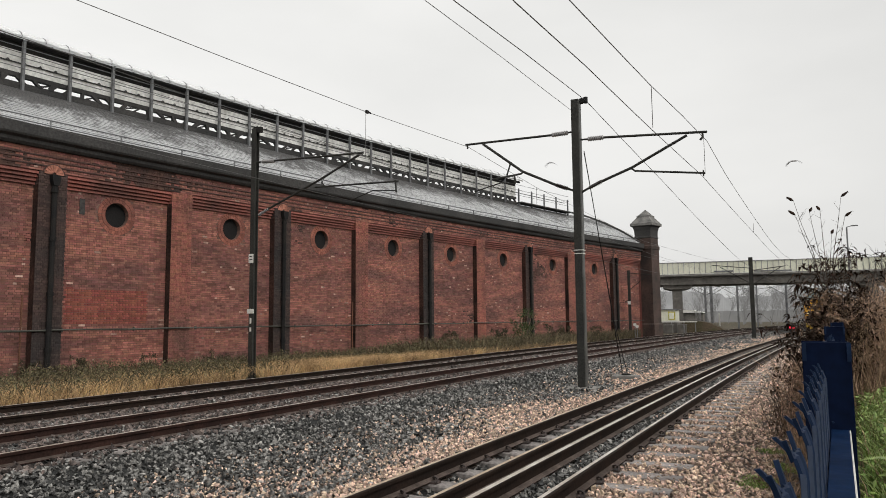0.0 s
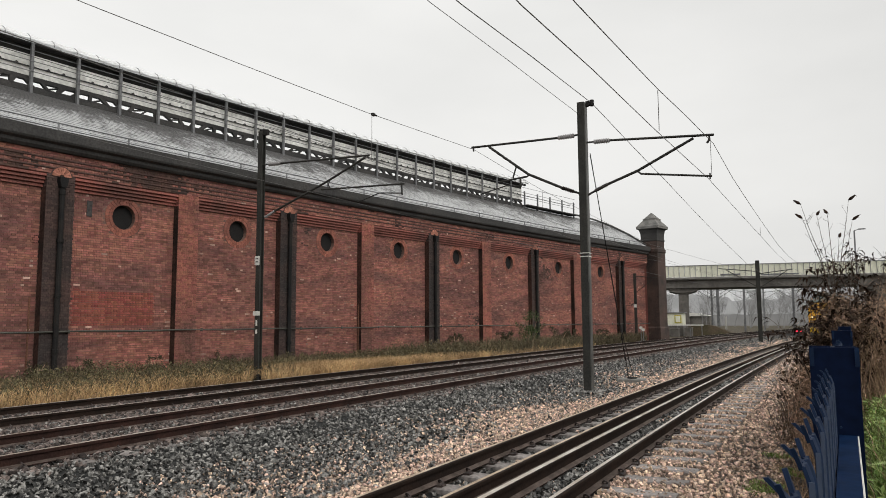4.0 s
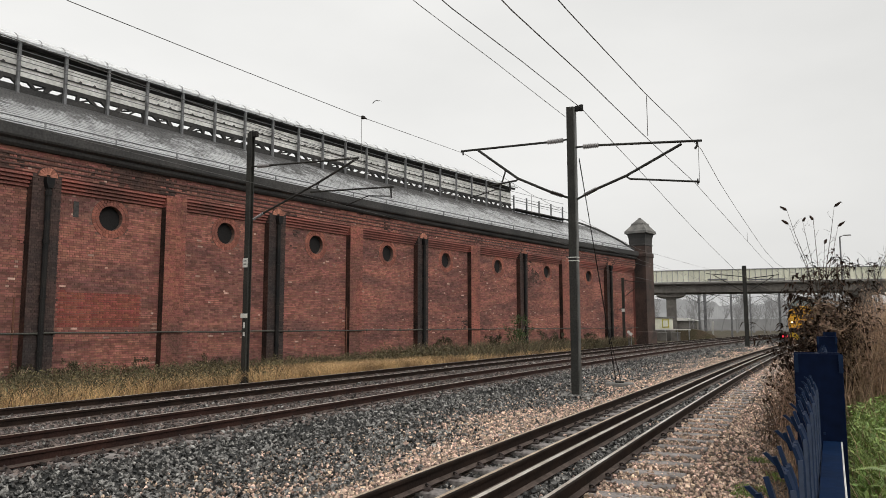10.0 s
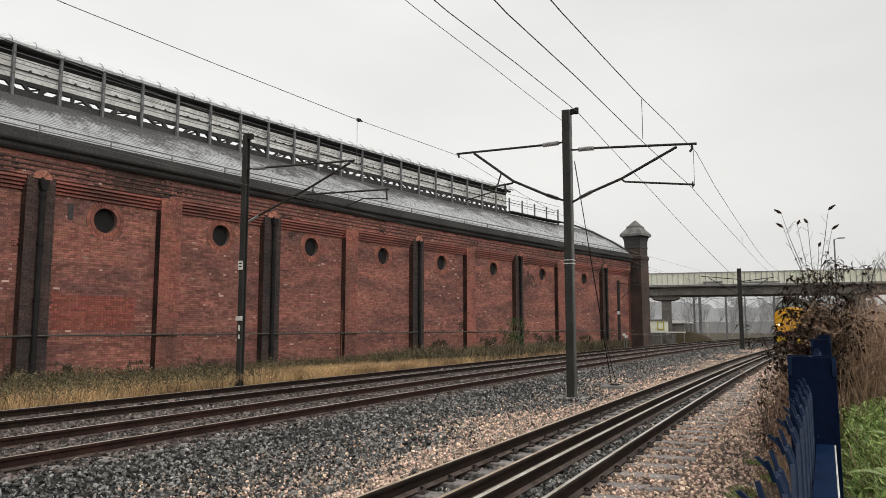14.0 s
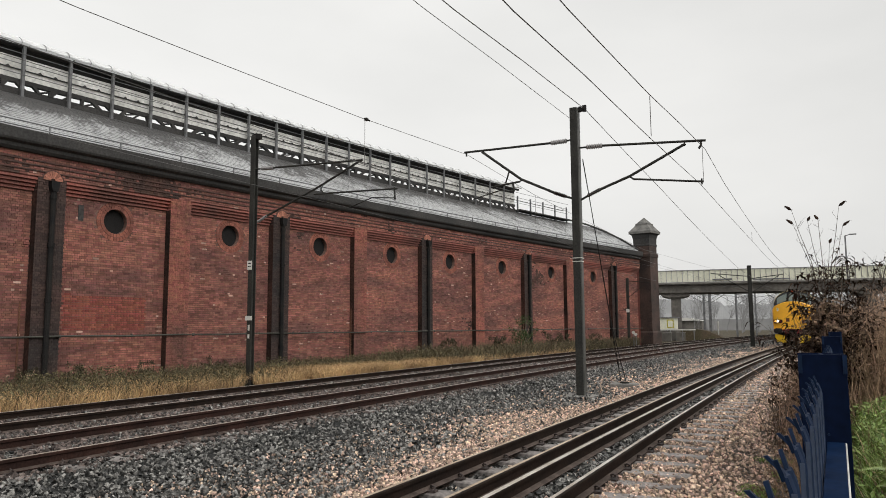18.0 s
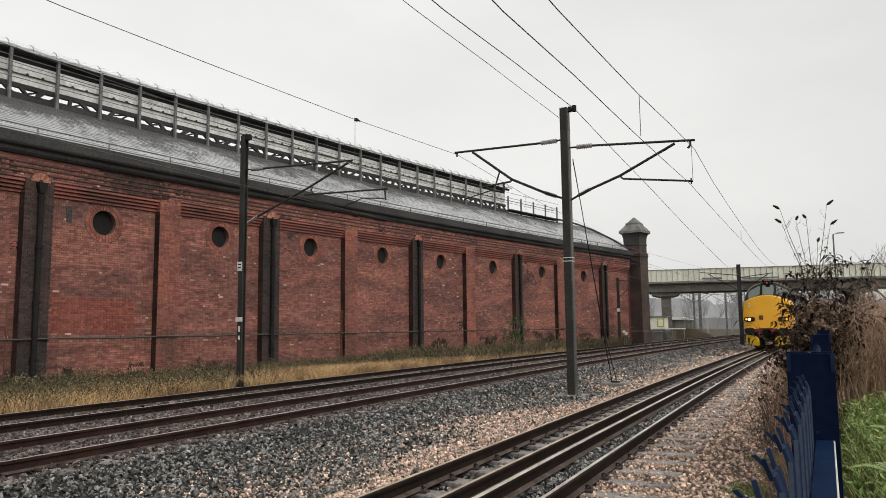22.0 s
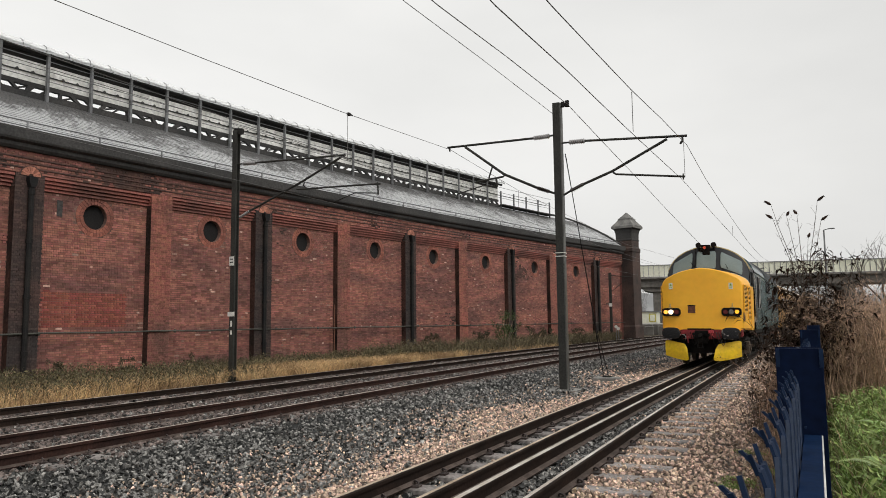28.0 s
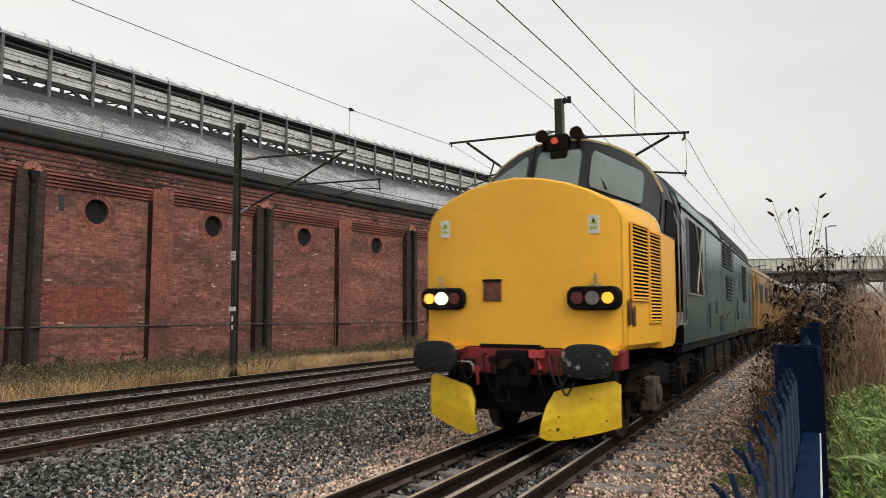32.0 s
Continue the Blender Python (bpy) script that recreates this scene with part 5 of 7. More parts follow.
wsp = clumped(verge(6500, 8, 42, 0.46, 0.95)) + clumped(clumped(verge(2000, 5, 18, 0.05, 0.5)))
bsp = clumped(verge(2600, 29, 58, 0.15, 0.95))
leaf_cloud("brush_leaves", "dull olive leaves of the brush by the far wall", "weeds", WEEDLEAF, [(x, y, z + 0.45 + 0.4 * noise.noise(Vector((x, y, 4))), 0.38) for x, y, z in bsp], 8, 0.06, 27)["kind"] = "stuff"
leaf_cloud("weed_leaves", "small dull leaves of the weeds by the wall", "weeds", WEEDLEAF, [(x, y, z + 0.36 + 0.3 * noise.noise(Vector((x, y, 4))), 0.26) for x, y, z in wsp], 9, 0.044, 26)["kind"] = "stuff"


def shrub(y, off, h, seed, material, label, count=150, size=0.05):
    q = wall_at(y, off, -0.33)
    r = random.Random(seed)
    t = thing("shrub", label, "shrub", q, "shrubs by the wall")
    gg, spots = Geo(), []
    for k in range(12):
        a = r.uniform(0, 6.28)
        tip = q + Vector((math.cos(a) * r.uniform(0.1, 0.5) * h, math.sin(a) * r.uniform(0.1, 0.5) * h, h * r.uniform(0.5, 1.0)))
        gg.tube([q, q.lerp(tip, 0.5) + Vector((0, 0, 0.1)), tip], [0.02, 0.013, 0.006], 4)
        spots.append((*tip, 0.22 * h * 0.6))
        spots.append((*q.lerp(tip, 0.6), 0.2 * h * 0.6))
    part("stems", gg, STEM, t)
    leaf_cloud("leaves", "", "", material, spots, count, size, seed, t)


shrub(40.6, 1.6, 2.3, 4, BUSHGREEN, "green leafy shrub growing by the wall", 60, 0.06)
for y, off, h, s in ((37.5, 2.2, 1.2, 5), (43.5, 2.0, 1.4, 6), (46, 1.5, 1.3, 7), (34.8, 0.8, 1.1, 8), (50.5, 1.3, 1.2, 9)):
    shrub(y, off, h, s, WEED, "brown bushy shrub by the wall foot", 60, 0.05)
for y, s in ((15.2, 31), (17.6, 32), (20.4, 33), (13.8, 34)):
    shrub(y, 0.9, 0.75, s, WEED, "low dark weeds in front of the wall", 50, 0.03)

# ---- blue palisade fence ----
FENCE = thing("palisade_fence", "dark blue steel palisade fence with splayed pointed pales", "fence", (0.2, 5, -0.42))


def fence_x(y):
    return -0.050 + 0.0525 * y + 0.0003 * y * y


for y in (-0.85, 1.9, 4.65, 7.4, 10.15, 12.9, 15.65, 18.4):
    x = fence_x(y) + 0.020
    gg = Geo()
    outline = [(-0.05, 0), (0.05, 0), (0.05, 0.007), (0.004, 0.007), (0.004, 0.093), (0.05, 0.093), (0.05, 0.10), (-0.05, 0.10), (-0.05, 0.093), (-0.004, 0.093), (-0.004, 0.007), (-0.05, 0.007)]
    gg.loft([[(x + a, y + c, z) for a, c in outline] for z in (-0.43, 1.429)])
    post = part("post", gg, BLUE_POST, FENCE, "dark blue joist post", bevel=0.0015)
    part("bolt", Geo().disc((x + 0.005, y - 0.004, 1.248), (0, -1, 0), 0.003, 0.004, 8), BLUE_PALE, post, "painted bolt")
    for a in (x + 0.0415, x - 0.0505):
        part("corner_tab", Geo().box(a, a + 0.009, y - 0.003, y - 0.0005, 1.385, 1.427), BLUE_PALE, post)
for a, b in ((-3.6, -0.85), (-0.85, 1.9), (1.9, 4.65), (4.65, 7.4), (7.4, 10.15), (10.15, 12.9), (12.9, 15.65), (15.65, 18.4)):
    for z in (1.232, 0.05):
        gg = Geo()
        secs = [[(fence_x(y) + o, y, z + q) for o, q in ((0.021, 0.0), (0.058, 0.0), (0.058, -0.006), (0.027, -0.006), (0.027, -0.045), (0.021, -0.045))] for y in (a + 0.1, b - 0.005)]
        gg.loft(secs)
        ob = part("rail", gg, BLUE, FENCE, "dark blue angle-iron rail", bevel=0.001)
        if z > 1:
            # thin white line paints the wet shine on the rail
            part("rail_edge", Geo().tube([(fence_x(a + 0.1) + 0.0585, a + 0.1, z - 0.001), (fence_x(b - 0.01) + 0.0585, b - 0.01, z - 0.001)], 0.0016, 5), WHITE, ob, "wet shine painted along the rail edge")


def pale_mesh():
    """A shallow W-shaped pale whose head is split into three points bent out towards the track."""
    gg = Geo()
    w = [(0.0, -0.031), (-0.0015, -0.022), (0.001, -0.011), (-0.0025, -0.003), (-0.0025, 0.003), (0.001, 0.011), (-0.0015, 0.022), (0.0, 0.031)]
    body = w + [(x + 0.0032, y) for x, y in reversed(w)]
    gg.loft([[(x - lean, y * k, z) for x, y in body] for z, k, lean in ((-0.38, 1, 0), (1.345, 1, 0), (1.358, 0.98, 0.002), (1.370, 0.9, 0.006))])
    for y, fan, out, up in ((-0.022, -0.008, -0.006, 0.018), (0.0, 0.0, -0.016, 0.016), (0.022, 0.008, -0.006, 0.018)):
        secs = []
        for q in (0, 0.35, 0.7, 1.0):
            k = 0.0055 * (1 - 0.7 * q)
            cx, cy, cz = -0.006 + out * q ** 1.1, y + fan * q, 1.366 + up * q
            secs.append([(cx - 0.0018, cy - k, cz), (cx - 0.0018, cy + k, cz), (cx + 0.0018, cy + k, cz + 0.001), (cx + 0.0018, cy - k, cz + 0.001)])
        gg.loft(secs)
    # lighter edge strip, coloured as if lit by the sky
    gg.box(-0.0008, 0.0038, -0.0316, -0.0308, -0.38, 1.358, 1)
    me = bpy.data.meshes.new("pale")
    me.from_pydata(gg.v, [], gg.f)
    for m in (BLUE_PALE, BLUE_LIT_EDGE):
        me.materials.append(m)
    me.polygons.foreach_set("material_index", gg.m)
    return me


PALE = pale_mesh()
y = -3.4
while y < 18.4:
    ob = new("pale", PALE)
    ob.parent = FENCE
    ob.matrix_basis = Matrix.Translation(Vector((fence_x(y) + 0.0155, y, 0)) - WORLD_AT[FENCE]) @ pose(0, 0, 0, 0, 0, -3.2)
    y += 0.1525

# ---- bank, grass and scrub behind the fence ----
g = Geo()
strip(g, span(-12, 60, 1.5), lambda y: [Vector((fence_x(y) + o, y, z + 0.06 * noise.noise(Vector((o * 2, y * 0.8, 3))))) for o, z in ((0.085, -0.44), (0.10, 0.05), (0.18, 0.45), (0.5, 0.58), (1.2, 0.62), (4, 0.62), (9, 0.5), (16, -0.46))])
tagged(link("bank", g, SOIL, smooth=True), "soil bank rising behind the blue fence", "ground", kind="structure")
rng = np.random.default_rng(33)


def bank_spots(n, o0, o1, y0, y1):
    o, yy = rng.uniform(o0, o1, n), rng.uniform(y0, y1, n)
    z = np.interp(o, (-0.6, 0.0, 0.085, 0.10, 0.18, 0.5, 1.2, 4, 9), (-0.34, -0.42, -0.44, 0.05, 0.45, 0.58, 0.62, 0.62, 0.5))
    return np.stack([-0.050 + 0.0525 * yy + 0.0003 * yy * yy + o, yy, z], -1)


blades("green_grass", "fresh green grass on the bank behind the fence", "grass", LAWN, np.concatenate([bank_spots(40000, 0.11, 3.2, 1.2, 11.2), bank_spots(12000, 0.11, 3.2, -8.0, 1.2)]), 0.15, 0.0045, 1.1, 34)
blades("straw_grass", "pale straw stalks in the green grass", "grass", STEM_TAN, bank_spots(1600, 0.12, 2.6, 1.4, 9.0), 0.30, 0.0025, 0.9, 35)
blades("lineside_grass", "sparse green grass tufts between ballast and fence", "grass", LAWN, np.concatenate([bank_spots(700, -0.42, -0.05, 3.2, 7.5) + (0, 0, 0.02), bank_spots(300, -0.7, -0.3, 4.0, 6.0) + (0, 0, 0.04)]), 0.09, 0.005, 0.8, 36)
def edge_spots(n, seed):
    pts = bank_spots(n, -1.15, -0.40, 6.6, 11.0)
    return [tuple(p) for p in pts.tolist() if noise.noise(Vector((p[0] * 2.2, p[1] * 1.3, seed))) > 0.12]


blades("ballast_grass", "mossy yellow-green tufts in the ballast edge", "grass", LAWN, [(x, y, z - 0.01) for x, y, z in edge_spots(7000, 3)], 0.055, 0.006, 1.1, 38)
leaf_cloud("moss", "yellow-green moss patches in the ballast edge", "moss", LEAF, [(x, y, z + 0.0, 0.05) for x, y, z in edge_spots(900, 3)], 8, 0.014, 39)["kind"] = "stuff"
sp = bank_spots(1400, 0.13, 3.0, 1.3, 9.0)
leaf_cloud("bramble", "green bramble leaves beside the fence", "bramble", LEAF, [(x, y, z + 0.11, 0.10) for x, y, z in sp.tolist()], 12, 0.027, 37)


def stems(name, label, material, n, spots, height, r0, seed, arch=0.5):
    rr = random.Random(seed)
    gg = Geo()
    for k in range(n):
        x, y, z = spots[k % len(spots)]
        h = height * rr.uniform(0.45, 1.15)
        a = rr.uniform(0, 6.28)
        reach = arch * h * rr.uniform(0.2, 1.1)
        way = Vector((math.cos(a) * reach, math.sin(a) * reach, 0))
        bow = Vector((rr.uniform(-0.1, 0.1), rr.uniform(-0.1, 0.1), 0)) * h
        q = Vector((x, y, z))
        droop = rr.uniform(0.70, 1.0)
        p = [q, q + way * 0.18 + bow + Vector((0, 0, h * 0.42)), q + way * 0.5 + bow * 0.6 + Vector((0, 0, h * 0.80)), q + way * 0.8 + Vector((0, 0, h * 0.92)), q + way * 1.1 + Vector((0, 0, h * droop))]
        gg.tube(p, [r0, r0 * 0.85, r0 * 0.65, r0 * 0.45, r0 * 0.25], 3, 0, False)
        for s in range(rr.randint(2, 5)):
            i = rr.randint(0, 3)
            b = p[i].lerp(p[i + 1], rr.random())
            d = Vector((rr.uniform(-1, 1), rr.uniform(-1, 1), rr.uniform(-0.15, 0.9))) * rr.uniform(0.08, 0.30) * min(1.0, height)
            gg.tube([b, b + d * 0.55 + Vector((0, 0, 0.02)), b + d], [r0 * 0.55, r0 * 0.4, r0 * 0.2], 3, 0, False)
    ob = link(name, gg, material)
    return tagged(ob, label, "scrub", kind="stuff")


stems("dead_scrub", "thicket of brown dead stems on the bank", STEM, 3000, bank_spots(2600, 0.30, 4.8, 9.5, 16).tolist(), 1.12, 0.0036, 41, 0.8)
stems("dead_scrub_tan", "tan dead stalks on the bank", STEM_TAN, 1300, bank_spots(1500, 0.25, 4.4, 9.0, 14).tolist(), 0.85, 0.0024, 42, 0.6)
stems("bush_undergrowth", "fine upright twigs among the butterfly bushes", STEM, 220, bank_spots(220, 0.10, 0.9, 9.0, 15).tolist(), 1.35, 0.0030, 47, 0.30)
stems("far_scrub", "brown scrub along the fence further on", STEM, 1000, bank_spots(1000, 0.1, 6, 14, 40).tolist(), 1.25, 0.007, 43)
leaf_cloud("scrub_leaves", "withered brown leaves in the dead scrub", "scrub", SCRUBLEAF, [(x, y, z + 0.12 + 0.75 * rng.random(), 0.20) for x, y, z in bank_spots(1500, 0.28, 4.6, 9.6, 15).tolist()], 9, 0.034, 46)["kind"] = "stuff"
leaf_cloud("bush_leaves", "brown dry leaves on the twigs among the butterfly bushes", "scrub", SCRUBLEAF, [(x, y, z, 0.16) for x, y, z in ((rng.uniform(0.22, 0.95), rng.uniform(9.2, 12.5), rng.uniform(0.8, 1.75)) for k in range(110))] + [(x, y, z, 0.10) for x, y, z in ((rng.uniform(0.26, 0.60), rng.uniform(9.1, 10.6), rng.uniform(1.15, 1.72)) for k in range(110))], 11, 0.034, 50)["kind"] = "stuff"
stems("fence_foot_scrub", "dry twigs on the ballast edge before the fence", STEM, 300, bank_spots(300, -0.55, 0.0, 9.5, 24).tolist(), 0.45, 0.0045, 44, 0.8)
leaf_cloud("leaf_litter", "brown fallen leaves and twigs on the ballast edge", "leaf litter", SCRUBLEAF, [(x, y, z + 0.02, 0.10) for x, y, z in bank_spots(700, -0.9, -0.02, 8.0, 24).tolist()], 8, 0.024, 48)["kind"] = "stuff"
stems("lineside_scrub", "dark brown leggy twigs leaning over the ballast edge", TWIG, 620, bank_spots(620, -0.95, 0.1, 11.5, 25).tolist(), 0.78, 0.0042, 71, 0.9)
leaf_cloud("lineside_leaves", "withered brown leaves on the twigs at the ballast edge", "scrub", SCRUBLEAF, [(x, y, z + rng.uniform(0.05, 0.6), 0.18) for x, y, z in bank_spots(520, -0.95, 0.1, 11.5, 25).tolist()], 8, 0.042, 72)["kind"] = "stuff"
stems("edge_thicket", "tall brown leggy stems crowding the fence line", STEM, 700, bank_spots(700, -0.60, 0.22, 10.2, 15.5).tolist(), 1.25, 0.0042, 73, 0.45)
leaf_cloud("edge_thicket_leaves", "withered brown leaves on the tall stems by the fence line", "scrub", SCRUBLEAF, [(x, y, z + rng.uniform(0.3, 1.25), 0.17) for x, y, z in bank_spots(420, -0.60, 0.22, 10.2, 15.5).tolist()], 8, 0.040, 74)["kind"] = "stuff"
stems("leaning_twigs", "dark leafless twigs leaning out over the ballast", TWIG, 46, bank_spots(46, -1.0, -0.35, 12.0, 19).tolist(), 1.15, 0.0052, 75, 1.0)
leaf_cloud("leaning_twig_leaves", "dark withered leaves hanging on the leaning twigs", "scrub", DEADLEAF, [(x, y, z + rng.uniform(0.5, 1.05), 0.08) for x, y, z in bank_spots(34, -1.05, -0.3, 12.0, 19).tolist()], 7, 0.055, 76)["kind"] = "stuff"
stems("fence_foot_tan", "tan dry stalks at the ballast edge", STEM_TAN, 900, bank_spots(900, -0.6, 0.0, 8.0, 24).tolist(), 0.50, 0.003, 45, 0.9)
stems("fence_back_tan", "pale dry stalks close behind the fence", STEM_TAN, 700, bank_spots(700, 0.12, 0.9, 9.0, 13).tolist(), 0.90, 0.003, 49, 0.4)


def buddleia(x, y, z, n, height, spread, seed, label, plumes, foliage=None, size=1.0):
    rr = random.Random(seed)
    t = thing("butterfly_bush", label, "bush", (x, y, z), "butterfly bushes")
    wood, leaves = Geo(), Geo()

    def leaf(p, d, s):
        if 0.115 < p.x < 0.195 and 1.47 < p.z < 1.57:  # a gap in the foliage
            return
        d = d.normalized()
        side = d.cross(Vector((0, 0, 1)))
        side = side.normalized() if side.length > 0.05 else Vector((1, 0, 0))
        up = side.cross(d)
        m1, tip = p + d * s * 0.45 + up * s * 0.10, p + d * s - Vector((0, 0, s * 0.35))
        leaves.add([p, m1 + side * s * 0.15, tip, m1 - side * s * 0.15, m1 - up * s * 0.06], [(0, 1, 4), (1, 2, 4), (2, 3, 4), (3, 0, 4)])

    for k in range(n):
        a = rr.uniform(0, 6.28)
        h = height * rr.uniform(0.5, 1.0) ** 0.8
        out = spread * rr.uniform(0.2, 1.0)
        d = Vector((math.cos(a) * out, math.sin(a) * out * 0.8, h))
        q0 = Vector((x + rr.uniform(-0.15, 0.15), y + rr.uniform(-0.15, 0.15), z))
        pts = [q0, q0 + d * 0.35 + Vector((0, 0, 0.1)), q0 + d * 0.7 + Vector((0, 0, 0.08)), q0 + d]
        wood.tube(pts, [0.008, 0.006, 0.004, 0.002], 4, 0, False)
        for j in range(6):
            s = pts[1].lerp(pts[3], rr.uniform(0.25, 1))
            e = s + Vector((rr.uniform(-0.3, 0.3), rr.uniform(-0.3, 0.3), rr.uniform(-0.02, 0.3)))
            wood.tube([s, s.lerp(e, 0.5) + Vector((0, 0, 0.04)), e], [0.0035, 0.0025, 0.0015], 3, 0, False)
            for i in range(6):
                b = s.lerp(e, rr.uniform(0.4, 1.05))
                leaf(b, Vector((rr.uniform(-1, 1), rr.uniform(-1, 1), rr.uniform(-0.4, 0.45))), size * rr.uniform(0.06, 0.145))
    for px, py, pz, lean in plumes:
        tip, root = Vector((px, py, pz)), Vector((x + (px - x) * 0.05, y, z + 1.75))
        mid = root.lerp(tip, 0.5) + Vector((-(tip.x - root.x) * 0.10, 0, 0.03))
        wood.tube([root, root.lerp(mid, 0.5), mid, mid.lerp(tip, 0.5) + Vector(((tip.x - mid.x) * 0.08, 0, 0.02)), tip], [0.006, 0.005, 0.004, 0.003, 0.002], 4, 0, False)
        for j in range(9):
            b = (root.lerp(mid, rr.random()) if j < 4 else mid.lerp(tip, rr.uniform(0.0, 0.9)))
            e = b + Vector((rr.uniform(-0.07, 0.07), rr.uniform(-0.06, 0.06), rr.uniform(0.03, 0.10)))
            wood.tube([b, e], [0.002, 0.0015], 3, 0, False)
            leaf(e, Vector((rr.uniform(-1, 1), 0, 0.2)), rr.uniform(0.02, 0.045))
        e = tip + Vector((lean * 0.075, 0, 0.055))
        part("seed_head", Geo().tube([tip, tip.lerp(e, 0.3), tip.lerp(e, 0.7), e], [0.005, 0.019, 0.014, 0.004], 6), DEADLEAF, t, "dark seed head")
        for j in range(8):
            leaf(tip.lerp(e, rr.random()), Vector((rr.uniform(-1, 1), rr.uniform(-1, 1), rr.uniform(-0.3, 0.6))), 0.030)
    part("wood", wood, TWIG, t, "thin brown branching stems")
    part("leaves", leaves, foliage or DEADLEAF, t, "drooping withered dark leaves")


buddleia(0.42, 9.6, -0.2, 48, 2.5, 0.52, 51, "leggy butterfly bush with withered leaves and dark seed heads",
         [(0.10, 9.5, 2.86, -1), (0.11, 9.4, 2.68, -1), (0.38, 9.6, 2.74, -0.5), (0.27, 9.7, 2.74, 0.4), (0.60, 9.5, 2.87, 1), (0.64, 9.7, 2.66, 1), (0.48, 9.5, 2.44, 0.3)])
buddleia(0.62, 10.2, 0.1, 10, 1.65, 0.62, 56, "dense withered butterfly bush close behind the fence", [], SCRUBLEAF, 0.6)
buddleia(0.36, 12.0, -0.3, 10, 2.2, 0.7, 52, "withered butterfly bush leaning over the fence", [])
buddleia(0.20, 14.0, -0.35, 7, 1.7, 0.7, 53, "low withered bush at the ballast edge", [])
buddleia(1.25, 10.6, 0.2, 18, 1.45, 0.6, 54, "withered bush with brown leaves on the bank", [], SCRUBLEAF, 0.55)
buddleia(0.75, 15.0, -0.2, 11, 2.0, 0.9, 55, "tall withered bush behind the fence", [], SCRUBLEAF, 0.7)



def fern(x, y, z, n, length, seed):
    """Arching fronds of paired leaflets."""
    rr = random.Random(seed)
    t = thing("fern", "bright green fern with arching fronds on the bank", "fern", (x, y, z), "ferns")
    for k in range(n):
        a = 6.28 * k / n + rr.uniform(-0.4, 0.4)
        d, size = Vector((math.cos(a), math.sin(a), 0)), length * rr.uniform(0.7, 1.1)
        side = Vector((-d.y, d.x, 0))
        at = lambda s: Vector((x, y, z)) + d * size * 0.85 * s + Vector((0, 0, size * (0.95 * s - 0.75 * s * s)))
        gg = Geo().tube([at(i / 6) for i in range(7)], [0.003 * (1 - 0.8 * i / 6) for i in range(7)], 4, 0, False)
        for i in range(4, 26):
            s = i / 26
            w = size * 0.20 * math.sin(math.pi * min(1, 0.15 + 0.85 * s)) ** 0.8
            p, fwd = at(s), (at(s + 0.03) - at(s)).normalized()
            for e in (-1, 1):
                tip = p + side * e * w + fwd * w * 0.45 - Vector((0, 0, w * 0.18))
                mid = p.lerp(tip, 0.45)
                gg.add([p, mid + fwd * size * 0.016, tip, mid - fwd * size * 0.016], [(0, 1, 2), (0, 2, 3)])
        part("frond", gg, LEAF, t)


for x, y, z, n, length, seed in ((0.62, 4.9, 0.58, 9, 0.38, 61), (0.86, 6.2, 0.60, 9, 0.42, 62), (0.42, 3.7, 0.52, 8, 0.28, 63)):
    fern(x, y, z, n, length, seed)

# ---- train ----
YELLOW = mat("warning_yellow_paint", (0.97, 0.50, 0.035), (0.93, 0.455, 0.032), scale=1.3, fine=5, var=0.035, rough=0.42, bump=0.03, spec=0.4)
PLOUGH = mat("plough_yellow", (0.92, 0.62, 0.02), (0.80, 0.50, 0.025), scale=3, fine=14, var=0.10, rough=0.5, bump=0.1)
GREYBLUE = mat("blue_grey_paint", (0.088, 0.150, 0.152), (0.060, 0.106, 0.108), scale=1.6, fine=7, var=0.14, rough=0.24, bump=0.02, stretch=(1, 1, 0.35), spec=0.5)
CABGREY = mat("dark_cab_grey", (0.024, 0.026, 0.029), (0.016, 0.017, 0.019), scale=3, var=0.15, rough=0.5, spec=0.25, bump=0.02)
ROOFDIRT = mat("dirty_roof_grey", (0.075, 0.08, 0.085), (0.045, 0.048, 0.05), scale=1.5, var=0.25, rough=0.6)
RIM = mat("faded_yellow_rim", (0.46, 0.36, 0.16), (0.32, 0.26, 0.13), scale=4, var=0.2, rough=0.6)
GLASS = mat("cab_glass", (0.185, 0.225, 0.22), (0.15, 0.19, 0.185), scale=2, var=0.08, rough=0.6, bump=0, spec=0.25)
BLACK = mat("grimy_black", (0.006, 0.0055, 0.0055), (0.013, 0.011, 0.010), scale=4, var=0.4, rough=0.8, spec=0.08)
UNDER = mat("oily_underframe", (0.007, 0.0065, 0.006), (0.018, 0.0145, 0.012), scale=3, var=0.4, rough=0.75, spec=0.15)
COACH_GLASS = mat("dark_coach_glass", (0.02, 0.021, 0.022), rough=0.3, bump=0, spec=0.3)
RED = mat("dull_red_paint", (0.28, 0.022, 0.026), (0.12, 0.014, 0.016), scale=5, fine=30, var=0.3, rough=0.6)
RUBBER = mat("black_hose", (0.015, 0.015, 0.016), rough=0.5, bump=0)
HOSE_W = mat("pale_hose", (0.45, 0.42, 0.40), rough=0.6)
HOSE_R = mat("pinkish_red_tap", (0.55, 0.06, 0.07), rough=0.5)
BUFFER = mat("greasy_buffer", (0.017, 0.017, 0.018), (0.06, 0.058, 0.056), scale=9, fine=40, var=0.5, rough=0.7, spec=0.15, bump=0.5, bump_dist=0.02, low=0.55, high=0.8)
